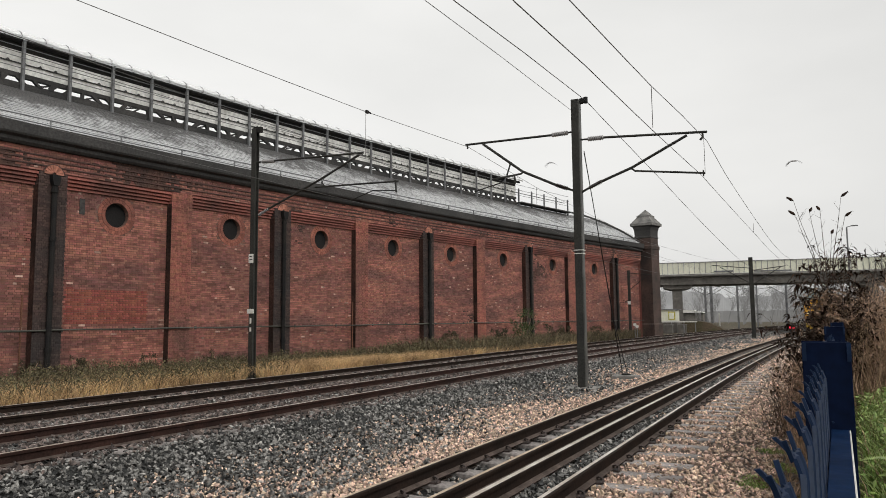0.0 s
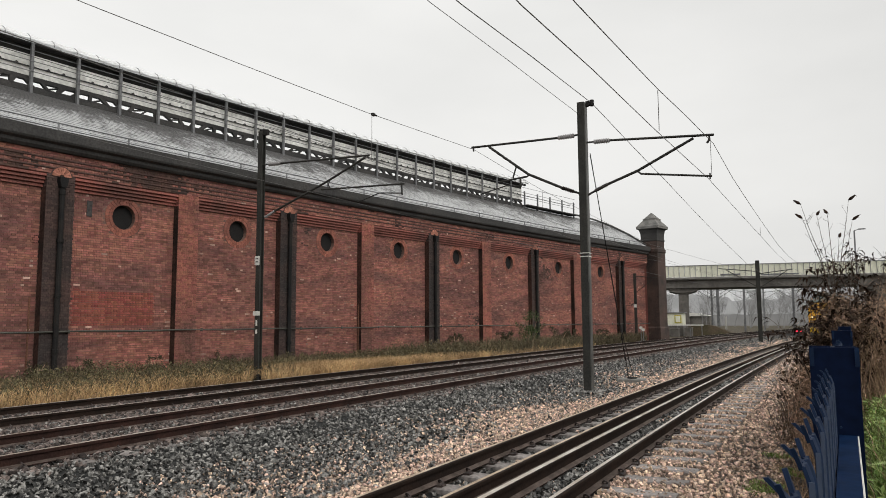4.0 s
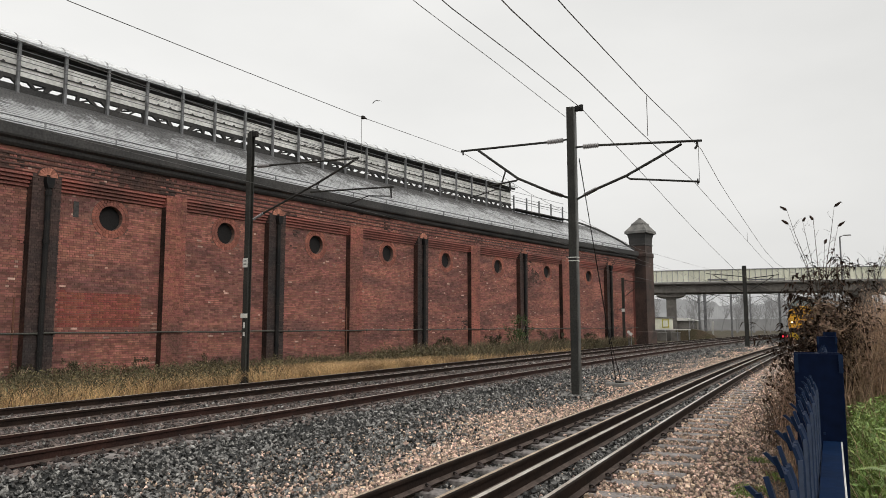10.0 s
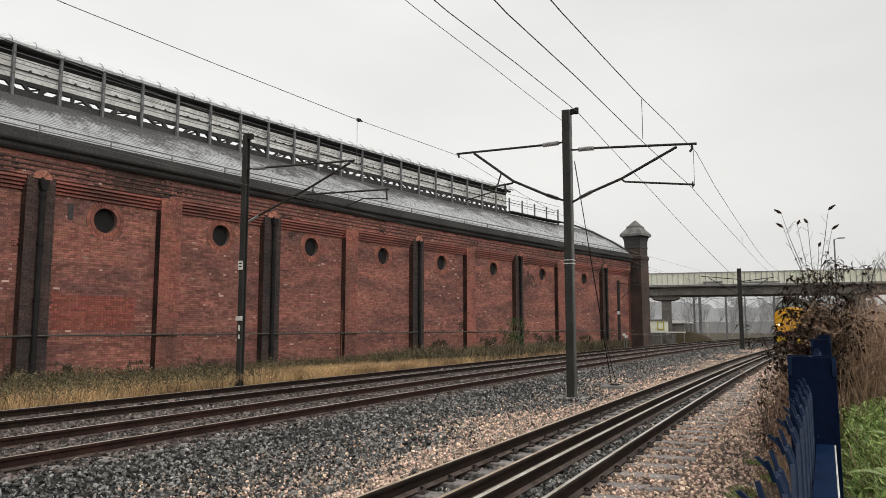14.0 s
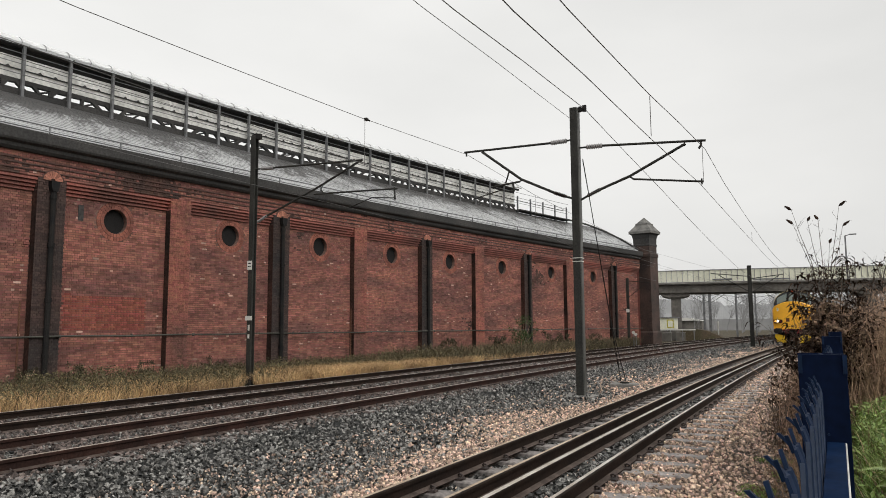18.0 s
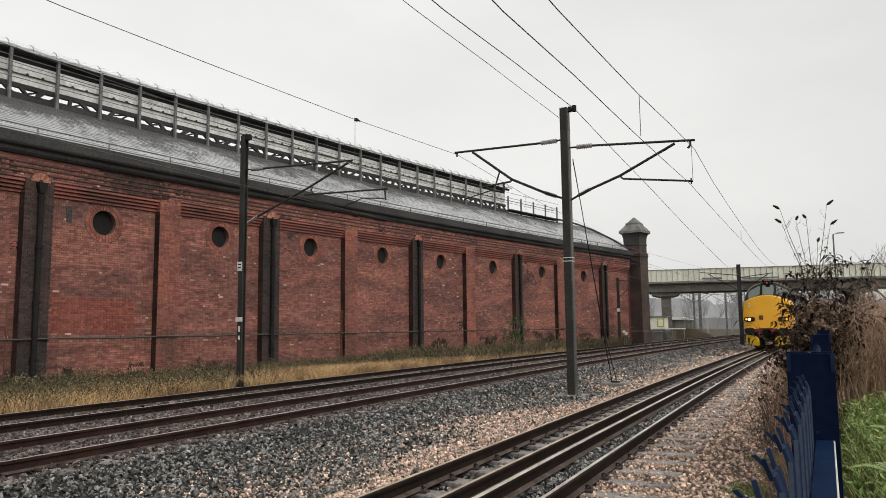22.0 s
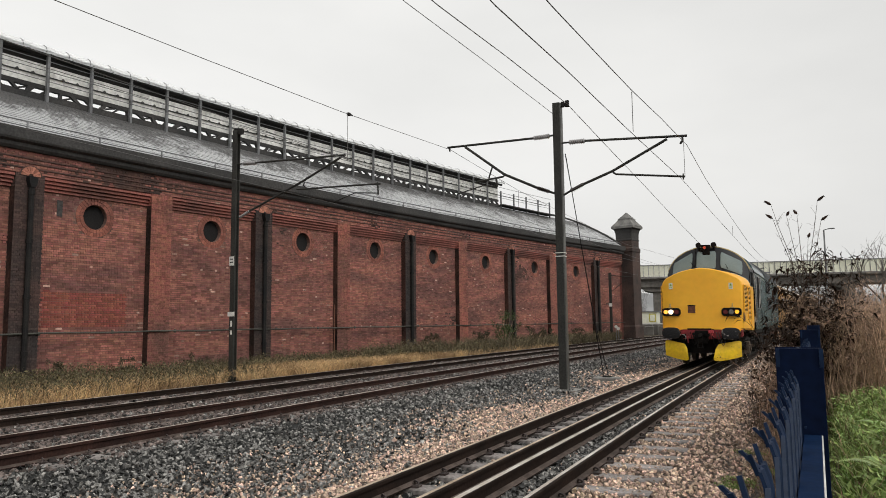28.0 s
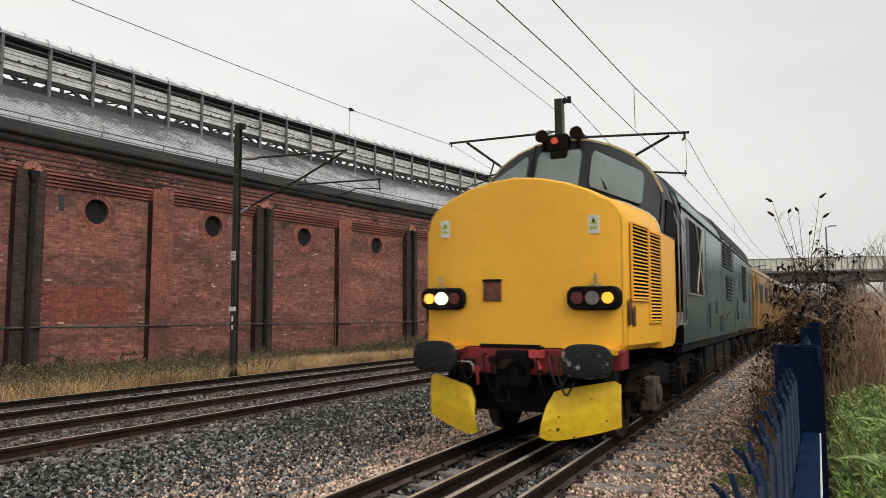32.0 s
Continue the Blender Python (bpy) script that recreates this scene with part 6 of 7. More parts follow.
BUFFER_SCUFFED = mat("scuffed_buffer", (0.022, 0.022, 0.024), (0.33, 0.31, 0.30), scale=9, fine=40, var=0.5, rough=0.7, spec=0.15, bump=0.5, bump_dist=0.02, low=0.58, high=0.68)
LENS_OFF = mat("grey_lens", (0.20, 0.19, 0.18), rough=0.15, bump=0)
LENS_RED = mat("red_lens", (0.14, 0.012, 0.012), rough=0.15, bump=0)
LAMP_MAIN = glow("headlight", (1.0, 0.80, 0.50), 2.6)
LAMP_MARK = glow("marker_light", (1.0, 0.42, 0.06), 1.3)
LAMP_MARK2 = glow("yellow_marker_light", (1.0, 0.45, 0.03), 0.9)
LAMP_TOP = glow("top_lamp", (0.50, 0.07, 0.03), 0.30)
RUSTPLATE = mat("rusty_plate", (0.16, 0.055, 0.03), (0.09, 0.04, 0.025), scale=9, var=0.4, rough=0.7)
COACH_Y = mat("coach_yellow", (0.34, 0.175, 0.035), (0.15, 0.085, 0.035), scale=1.2, fine=8, var=0.2, rough=0.5, spec=0.25)
STEPRUST = mat("dark_rust", (0.05, 0.022, 0.015), (0.12, 0.05, 0.03), scale=14, var=0.4, rough=0.8)
LABEL_Y = mat("label_green_yellow", (0.45, 0.60, 0.08), rough=0.5, bump=0)

def smooth_path(pts, n=5):
    """A rounded path through the points."""
    p = [Vector(q) for q in pts]
    p = [p[0] * 2 - p[1]] + p + [p[-1] * 2 - p[-2]]
    out = []
    for a, b, c, d in zip(p, p[1:], p[2:], p[3:]):
        for k in range(n):
            s = k / n
            out.append(0.5 * (2 * b + (c - a) * s + (2 * a - 5 * b + 4 * c - d) * s * s + (3 * b - a - 3 * c + d) * s ** 3))
    return out + [p[-2]]


LOCO = thing("locomotive", "yellow-fronted blue-grey diesel locomotive with headlight on", "locomotive")


def mirrored(half):
    """A closed outline from half of it, listed from the bottom to the top centre."""
    return half + [(-x, z) for x, z in reversed(half) if x > 1e-6]


NOSE = [(1.15, 1.14), (1.215, 1.20), (1.215, 1.9), (1.215, 2.52), (1.20, 2.62), (1.155, 2.71), (1.08, 2.78), (0.85, 2.905), (0.6, 3.0), (0.3, 3.07), (0.0, 3.10)]


def nose_at(y, w, dz=0.0, inset=0.0):
    cz = 2.05
    return [(x * w * (1 - inset), y + bulge(x) * max(0.0, 1 - y), cz + (z - cz) * (1 - inset * 0.7) + dz * max(0, z - 2.4)) for x, z in mirrored(NOSE)]


def bulge(x):
    """How far the front falls back from its middle towards the corners."""
    return 0.17 * (abs(x) / 1.215) ** 4


# nose
gg = Geo().loft([nose_at(0.0, 1.0, 0, 0.035), nose_at(0.012, 1.0, 0, 0.018), nose_at(0.045, 1.0, 0, 0.004), nose_at(0.09, 1.006), nose_at(0.8, 1.06), nose_at(1.55, 1.10, 0.06)])
gg.f.pop(-2), gg.m.pop(-2)
front = nose_at(0.0, 1.0, 0, 0.035)
for a, b in zip(front[:10], front[1:11]):
    xs = [(2 * k / 16 - 1) for k in range(17)]
    at = lambda p, k: (p[0] * k, bulge(p[0] * k), p[2])
    gg.add([at(a, k) for k in xs] + [at(b, k) for k in xs], [(k, k + 17, k + 18, k + 1) for k in range(16)])
part("nose", gg, YELLOW, LOCO, "rounded bright yellow nose", smooth=True, here=True)
rear = [p for p in nose_at(1.555, 1.10, 0.06) if p[2] > 2.45]
part("nose_edge", Geo().tube([(x, y, z + 0.004) for x, y, z in rear], 0.014, 5), WHITE, LOCO, "pale rear edge of the nose top", here=True)
# cab: dark surround with roof
ARCH = [(1.345, 2.55), (1.345, 2.87), (1.33, 3.07), (1.26, 3.28), (1.13, 3.48), (0.93, 3.66), (0.68, 3.80), (0.37, 3.90), (0.0, 3.935)]
cab_low = lambda y: [(x, y, z) for x, z in mirrored(ARCH)]
front_top = [(x * 0.985, 1.57 + 0.66 * (z - 2.55) if z < 3.1 else 1.62 + 0.30 * (abs(x) / 1.35) ** 2 + 0.22 * (z - 2.9), z * 0.997 if z > 3 else z) for x, z in mirrored(ARCH)]
gg = Geo().loft([front_top, [(x, 2.25, z) for x, z in mirrored(ARCH)], cab_low(2.66)], caps=False)
gg.loft([[(x * 0.92, y, z) for x, z in mirrored(ARCH)] for y in (2.6, 3.3)], caps=False)
part("cab_shell", gg, CABGREY, LOCO, "dark grey cab surround and roof", smooth=True, here=True)
# raked cab front between the nose and the roof edge
NF = 24


def screen(s, v):
    """A point of the cab front: s from -1 to 1 across, v from 0 at the nose to 1 at the roof."""
    x = 1.31 * s
    lo = Vector((x, 1.38 + 0.20 * s * s, 2.93 - 0.38 * abs(s) ** 2.2))
    zt = float(np.interp(abs(x), [p[0] for p in reversed(ARCH)], [p[1] for p in reversed(ARCH)]))
    hi = Vector((x * 0.99, 1.62 + 0.30 * (abs(x) / 1.35) ** 2 + 0.22 * max(0, zt - 2.9), zt * 0.997))
    return lo.lerp(hi, v)


gg = Geo()
rows_ = [[screen(-1 + 2 * k / NF, v) for k in range(NF + 1)] for v in (0, 0.33, 0.66, 1.0)]
n = NF + 1
gg.v = [tuple(p) for r in rows_ for p in r]
gg.f = [(i * n + k, i * n + k + 1, (i + 1) * n + k + 1, (i + 1) * n + k) for i in range(3) for k in range(NF)]
gg.m = [0] * len(gg.f)
part("cab_front", gg, CABGREY, LOCO, "dark grey windscreen surround", smooth=True, here=True)
gg = Geo().tube([screen(-1 + 2 * k / 28, 1.0) + Vector((0, 0.03, 0.0)) for k in range(29)], 0.032, 8)
part("roof_rim", gg, RIM, LOCO, "faded yellow rim over the windscreens", smooth=True, here=True)


def pane(s0, s1, v0, v1, r=0.14, slope=0.0):
    """A windscreen with rounded corners on the cab front."""
    gg, pts = Geo(), []
    for cx, cy, a0 in ((s1, v1, 0), (s0, v1, 90), (s0, v0, 180), (s1, v0, 270)):
        for k in range(5):
            a = radians(a0 + 22.5 * k)
            rs, rv = r * 0.22, r
            x = cx + (rs * (math.cos(a) - 1) if cx == s1 else rs * (math.cos(a) + 1))
            y = cy + (rv * (math.sin(a) - 1) if cy == v1 else rv * (math.sin(a) + 1))
            pts.append((x, y + slope * (x - s0) / (s1 - s0)))
    m, c = len(pts), ((s0 + s1) / 2, (v0 + v1) / 2 + slope / 2)
    vv, ff = [], []
    for k, dy in ((1.0, 0.01), (1.0, -0.050), (0.94, -0.055), (0.7, -0.055), (0.45, -0.055), (0.2, -0.055)):
        vv += [screen(c[0] + (x - c[0]) * k, c[1] + (y - c[1]) * k) + Vector((0, dy, 0.004)) for x, y in pts]
    for i in range(5):
        ff += [(i * m + k, i * m + (k + 1) % m, (i + 1) * m + (k + 1) % m, (i + 1) * m + k) for k in range(m)]
    ff.append(tuple(range(5 * m, 6 * m)))
    gg.add(vv, ff)
    return gg


for s0, s1, v0, v1 in ((-0.235, 0.235, 0.24, 0.85), (0.345, 0.85, 0.30, 0.86), (-0.85, -0.345, 0.30, 0.86)):
    part("windscreen", pane(s0, s1, v0, v1), GLASS, LOCO, "greenish grey windscreen glass", smooth=True, here=True)
for s, d in ((0.40, 0.10), (-0.40, 0.10)):
    a, b = screen(s + 0.12, 0.32) + Vector((0, -0.05, 0)), screen(s - 0.01, 0.62) + Vector((0, -0.045, 0))
    part("wiper", Geo().tube([a, a.lerp(b, 0.45), b], [0.014, 0.010, 0.006], 5).tube([a.lerp(b, 0.4) - Vector((0.02, 0, 0.0)), b], [0.012, 0.012], 4), BLACK, LOCO, here=True)
part("wiper_arm", Geo().tube([screen(-0.27, 0.36) + Vector((0, -0.04, 0)), screen(-0.27, 0.86) + Vector((0, -0.05, 0.12))], 0.012, 5), BLACK, LOCO, here=True)
# lamp box and horns on the roof
part("lamp_box", Geo().box(-0.16, 0.12, 1.66, 1.95, 3.75, 3.98).box(-0.12, 0.12, 1.66, 1.8, 3.61, 3.75), BLACK, LOCO, "black lamp box", bevel=0.02, here=True)
part("top_lamp", Geo().disc((-0.05, 1.655, 3.885), (0, -1, 0), 0.048, 0.012, 16), LAMP_TOP, LOCO, "dim orange-red lamp", here=True)
for x in (-0.25, 0.24):
    part("horn", Geo().tube([(x, 2.1, 3.965), (x, 1.85, 3.975), (x, 1.68, 3.975)], [0.05, 0.06, 0.09], 16).tube([(x, 1.8, 3.80), (x, 1.82, 3.97)], 0.03, 6), BLACK, LOCO, "black horn", smooth=True, here=True)
# light clusters
for side in (-1, 1):
    capsule = lambda y, w, h, r: [(side * 0.90 + sx * (w - r) + r * math.cos(radians(a)), y, 1.705 + sz * (h - r) + r * math.sin(radians(a)))
                                  for sx, sz, a0 in ((1, 1, 0), (-1, 1, 90), (-1, -1, 180), (1, -1, 270)) for a in range(a0, a0 + 91, 15)]
    c = part("light_panel", Geo().loft([capsule(0.10, 0.29, 0.128, 0.10), capsule(-0.03, 0.288, 0.126, 0.10), capsule(-0.052, 0.272, 0.11, 0.088), capsule(-0.046, 0.255, 0.095, 0.078)]), BLACK, LOCO, "black light panel with rounded ends", smooth=True, here=True)
    for dx, m, r, nm in ((0.165, LAMP_MARK if side < 0 else LAMP_MARK2, 0.062, "marker_light"), (0.005 if side < 0 else 0.0, LAMP_MAIN if side < 0 else LENS_OFF, 0.075, "headlight"), (-0.165, LENS_RED, 0.068, "tail_light")):
        part(nm, Geo().disc((side * (0.90 + dx), -0.05, 1.705), (0, -1, 0), r, 0.018, 20), m, c, here=True)
    part("lamp_bracket", Geo().box(side * 0.93 - 0.012, side * 0.93 + 0.012, -0.05, 0.02, 1.83, 1.97).box(side * 0.93 - 0.06, side * 0.93 + 0.06, -0.035, 0.02, 1.82, 1.85), RIM, LOCO, here=True)
    z0, lx = (2.44 if side < 0 else 2.41), (-0.905 if side < 0 else 0.90)
    fy = bulge(lx)
    st = part("warning_label", Geo().box(lx - 0.058, lx + 0.058, fy - 0.012, fy + 0.04, z0, z0 + 0.20), WHITE, LOCO, "small white and green-yellow warning label", here=True)
    part("label_triangle", Geo().add([(lx - 0.046, fy - 0.0145, z0 + 0.10), (lx + 0.046, fy - 0.0145, z0 + 0.10), (lx, fy - 0.0145, z0 + 0.185)], [(0, 1, 2)]), LABEL_Y, st, here=True)
    part("label_bar", Geo().box(lx - 0.042, lx + 0.042, fy - 0.0145, fy - 0.012, z0 + 0.045, z0 + 0.075), LABEL_Y, st, here=True)
    part("label_bolt", Geo().box(lx - 0.008, lx + 0.008, fy - 0.017, fy - 0.0145, z0 + 0.115, z0 + 0.155), BLACK, st, here=True)
part("socket_plate", Geo().box(-0.385, -0.165, -0.02, 0.02, 1.675, 1.905), RUSTPLATE, LOCO, "square rusty brown socket cover", bevel=0.008, here=True)
part("socket_lip", Geo().box(-0.39, -0.16, -0.035, 0.0, 1.90, 1.925), BLACK, LOCO, here=True)
# nose side grilles
def nose_side(y):
    return float(np.interp(y, (0.09, 0.8, 1.55), (1.2223, 1.2879, 1.3365)))



for side in (-1, 1):
    for y0, y1, z0, z1, ns in ((0.30, 0.92, 1.70, 2.53, 20), (0.98, 1.50, 1.45, 2.50, 26)):
        w = lambda y: side * (nose_side(y) + 0.002)
        fr = part("nose_grille", Geo().add([(w(y) + side * 0.005, y, z) for y, z in ((y0, z0), (y1, z0), (y1, z1), (y0, z1))], [(0, 1, 2, 3)]), BLACK, LOCO, "slatted side grille", here=True)
        for k in range(ns):
            z = z0 + (z1 - z0) * (k + 0.5) / ns
            sl = Geo().loft([[(w(y) + side * 0.005, y, z + 0.009), (w(y) + side * 0.022, y, z - 0.008), (w(y) + side * 0.018, y, z - 0.012), (w(y) + side * 0.005, y, z + 0.002)] for y in (y0, y1)])
            part("slat", sl, YELLOW, fr, here=True)
        fm = Geo()
        for a, b, c, d in ((y0 - 0.02, y1 + 0.02, z1, z1 + 0.022), (y0 - 0.02, y1 + 0.02, z0 - 0.022, z0), (y0 - 0.022, y0, z0, z1), (y1, y1 + 0.022, z0, z1)):
            fm.loft([[(w(y), y, z) for y, z in ((a, c), (b, c), (b, d), (a, d))], [(w(y) + side * 0.022, y, z) for y, z in ((a, c), (b, c), (b, d), (a, d))]])
        part("grille_frame", fm, YELLOW, fr, here=True)
    for y, z0, z1 in ((0.13, 1.42, 1.70), (0.27, 1.40, 1.62)):
        part("step_recess", Geo().add([(side * (nose_side(yy) + 0.006), yy, zz) for yy, zz in ((y + 0.06, z0), (y + 0.15, z0), (y + 0.15, z1), (y + 0.06, z1))], [(0, 1, 2, 3)]), STEPRUST, LOCO, "rusty step recess", here=True)
# buffer beam, buffers and ploughs
part("buffer_beam", Geo().box(-1.20, 1.20, -0.03, 0.30, 0.94, 1.15).box(-0.62, 0.62, -0.035, 0.28, 0.86, 0.95), RED, LOCO, "grimy dull red buffer beam", bevel=0.012, here=True)
part("beam_recess", Geo().box(-0.42, 0.30, -0.035, 0.0, 1.15, 1.19), BLACK, LOCO, here=True)
for side in (-1, 1):
    part("nose_apron", Geo().loft([[(side * a, yy, zz) for a, zz in ((1.16, 1.16), (1.16, 1.10), (0.78, 1.10), (0.66, 1.12), (0.56, 1.16))] for yy in (-0.045, 0.1)]), YELLOW, LOCO, "yellow skirt under the nose", here=True)
for side in (-1, 1):
    bf = part("buffer", Geo().tube([(side * 0.885, 0.0, 1.04), (side * 0.885, -0.12, 1.04)], 0.15, 16).tube([(side * 0.885, -0.12, 1.04), (side * 0.885, -0.26, 1.04)], 0.10, 14), BLACK, LOCO, "black buffer", smooth=True, here=True)
    gg = Geo()
    ring = lambda y, a, b: [(side * 0.885 + a * math.copysign(abs(math.cos(t)) ** 0.7, math.cos(t)), y, 1.04 + b * math.copysign(abs(math.sin(t)) ** 0.7, math.sin(t))) for t in [2 * math.pi * k / 28 for k in range(28)]]
    gg.loft([ring(-0.22, 0.25, 0.165), ring(-0.24, 0.275, 0.182), ring(-0.28, 0.27, 0.178), ring(-0.30, 0.20, 0.13)])
    part("buffer_head", gg, BUFFER if side < 0 else BUFFER_SCUFFED, bf, "worn oval buffer head", smooth=True, here=True)
    gg, grid = Geo(), []
    for k in range(11):
        s = k / 10
        lo, hi = 0.18 + 0.15 * s ** 1.6 + 0.05 * max(0, 1 - s / 0.12), 0.70 + 0.13 * s - 0.14 * max(0, 1 - s / 0.15) ** 2 - 0.05 * max(0, (s - 0.9) / 0.1) ** 2
        for v in (0, 0.2, 0.45, 0.7, 1):
            grid.append((side * (0.36 + 0.06 * v + (0.78 - 0.06 * v) * s), -0.24 + 0.40 * s + 0.07 * v * (1 - s) - 0.05 * math.sin(3.1 * v) * (1 - 0.6 * s), lo + (hi - lo) * v))
    back = [(x, y + 0.025, z) for x, y, z in grid]
    cells = [(k * 5 + i, (k + 1) * 5 + i, (k + 1) * 5 + i + 1, k * 5 + i + 1) for k in range(10) for i in range(4)]
    rim = [k * 5 for k in range(11)] + [50 + i for i in range(1, 5)] + [k * 5 + 4 for k in range(9, -1, -1)] + [3, 2, 1]
    gg.add(grid + back, cells + [tuple(55 + i for i in reversed(f)) for f in cells] + [(a, rim[(i + 1) % len(rim)], 55 + rim[(i + 1) % len(rim)], 55 + a) for i, a in enumerate(rim)])
    part("snowplough", gg, PLOUGH, LOCO, "scuffed yellow snowplough blade", here=True)
    if side > 0:
        for s, v, rad in ((0.16, 0.30, 0.016), (0.24, 0.55, 0.010), (0.10, 0.22, 0.010), (0.62, 0.75, 0.008), (0.80, 0.35, 0.010), (0.45, 0.12, 0.012)):
            k = round(s * 10) * 5 + round(v * 4)
            px, py, pz = grid[k]
            part("paint_chip", Geo().disc((px + 0.02, py - 0.002, pz + 0.015), (0, -1, 0), rad, 0.004, 7), BLACK, LOCO, "dark paint chip", here=True)
    part("plough_bracket", Geo().box(side * 0.62 - 0.06, side * 0.62 + 0.06, -0.05, 0.2, 0.35, 0.95), BLACK, LOCO, here=True)
# solid black block painted as the shaded space under the nose
part("drag_box", Geo().box(-0.95, 0.95, 0.22, 0.7, 0.42, 0.94), BLACK, LOCO, "black drag box filling in for the shaded void behind the ploughs", here=True)
part("coupling", Geo().tube([(0, -0.05, 1.0), (0, -0.32, 1.0), (0, -0.40, 0.94), (0, -0.33, 0.90)], 0.045, 8).tube([(-0.05, -0.34, 0.96), (-0.07, -0.36, 0.6), (0.07, -0.36, 0.6), (0.05, -0.34, 0.96)], 0.025, 6)
     .box(-0.17, 0.17, -0.09, -0.05, 0.86, 1.12), BLACK, LOCO, "black screw coupling and hook", smooth=True, here=True)
for x, m, sag in ((-0.62, BLACK, 0.18), (-0.32, BLACK, 0.30), (0.30, BLACK, 0.32), (0.52, RUBBER, 0.30), (0.44, RUBBER, 0.22), (0.60, HOSE_W, 0.05)):
    pts = [(x, -0.07, 1.08), (x + 0.02, -0.2, 1.06), (x + 0.07, -0.25, 1.0 - sag * 0.5), (x + 0.13, -0.22, 0.98 - sag), (x + 0.2, -0.14, 1.02 - sag * 0.7)]
    part("hose", Geo().tube(smooth_path(pts), 0.012, 6), m, LOCO, "", smooth=True, here=True)
for x, z, r_, m in ((-0.70, 1.0, 0.05, BLACK), (-0.22, 1.02, 0.045, BLACK), (0.20, 0.98, 0.05, BLACK), (0.58, 1.05, 0.045, RED), (-0.40, 0.90, 0.04, RED)):
    part("pipe_cock", Geo().disc((x, -0.06, z), (0, -1, 0), r_, 0.10, 12).tube([(x, -0.15, z), (x + 0.02, -0.17, z - 0.16)], 0.018, 6), m, LOCO, here=True)
part("air_pipe", Geo().tube([(-0.72, -0.12, 0.985), (-0.50, -0.13, 0.99), (-0.46, -0.13, 0.94), (-0.46, -0.12, 0.86)], 0.010, 6), HOSE_W, LOCO, "thin pale air pipe", smooth=True, here=True)
for x, m in ((-0.97, HOSE_W), (0.66, HOSE_W), (1.02, BLACK), (0.36, BLACK)):
    part("cable_loop", Geo().tube(smooth_path([(x, -0.08, 1.17), (x - 0.03, -0.16, 1.13), (x - 0.04, -0.2, 0.98), (x + 0.03, -0.14, 0.88), (x + 0.08, -0.06, 0.9)]), 0.013, 6), m, LOCO, smooth=True, here=True)
part("centre_casting", Geo().box(-0.20, 0.20, -0.12, -0.05, 0.72, 1.13), BLACK, LOCO, "grimy black coupling casting", bevel=0.03, here=True)
part("tap", Geo().box(0.24, 0.38, -0.22, -0.1, 1.06, 1.14).tube([(0.31, -0.18, 1.05), (0.35, -0.2, 0.93)], 0.03, 6), HOSE_R, LOCO, "bright red brake tap", here=True)
for x, z in ((-0.78, 1.02), (-0.52, 0.95), (0.12, 0.93), (0.7, 1.0), (1.05, 0.98)):
    part("beam_fitting", Geo().box(x - 0.06, x + 0.06, -0.12, -0.05, z - 0.07, z + 0.07), BLACK if z < 1 else RED, LOCO, here=True, bevel=0.01)
# cab sides: yellow below, dark above, with window, door recess and handrails
for side in (-1, 1):
    x = side * 1.345
    gg = Geo().loft([[(a, yy, zz) for yy, zz in ((1.5, 1.12), (2.25, 1.12), (2.45, 1.17), (2.57, 1.30), (2.62, 1.50), (2.62, 2.55), (1.5, 2.55))] for a in (side * 1.2, x)])
    part("cab_side", gg, YELLOW, LOCO, "yellow cab side panel", here=True)
    part("side_window", Geo().loft([[(x + side * 0.006, y, z) for y, z in ((1.86, 2.58), (2.60, 2.58), (2.58, 3.04), (2.05, 3.04))], [(side * 1.30, y, z) for y, z in ((1.95, 2.60), (2.55, 2.60), (2.55, 3.02), (2.05, 3.02))]]), BLACK, LOCO, "dark cab side window", here=True)
    part("door_recess", Geo().box(min(side * 1.18, side * 1.24), max(side * 1.18, side * 1.24), 2.60, 3.21, 1.12, 3.16).box(min(side * 1.18, side * 1.352), max(side * 1.18, side * 1.352), 3.195, 3.215, 1.12, 3.16), BLACK, LOCO, "dark cab door set back in the side", here=True)
    part("cab_step", Geo().box(min(side * 1.22, side * 1.354), max(side * 1.22, side * 1.354), 2.70, 3.16, 1.38, 1.56), INSUL, LOCO, "pale kick panel under the door", here=True)
    for y in (2.6, 3.22):
        part("handrail", Geo().tube([(x, y, 1.35), (side * 1.40, y, 1.45), (side * 1.40, y, 2.75), (x, y - 0.03, 2.95), (side * 1.27, y - 0.12, 3.25)], 0.013, 6), HOSE_W, LOCO, "pale handrail", smooth=True, here=True)
# body
BODY = [(1.33, 1.10), (1.35, 1.16), (1.35, 2.98), (1.345, 3.13), (1.28, 3.31), (1.12, 3.53), (0.87, 3.73), (0.5, 3.87), (0.0, 3.92)]
END = 18.0
gg = Geo()
sec = lambda y, k=1.0: [(x * k, y, z) for x, z in mirrored(BODY)]
gg.loft([sec(3.22), sec(6), sec(10), sec(14), sec(END - 0.05), sec(END, 0.985)])
for i in range(len(gg.f)):
    c = [gg.v[j] for j in gg.f[i]]
    if len(c) == 4 and min(p[2] for p in c) > 3.2:
        gg.m[i] = 1
part("body", gg, [GREYBLUE, ROOFDIRT], LOCO, "blue-grey body side with a dark dirty roof", smooth=True, here=True)
part("cab_roof_link", Geo().loft([[(x, y, z - 0.02) for x, z in mirrored(ARCH)] for y in (2.9, 3.25)]), CABGREY, LOCO, smooth=True, here=True)
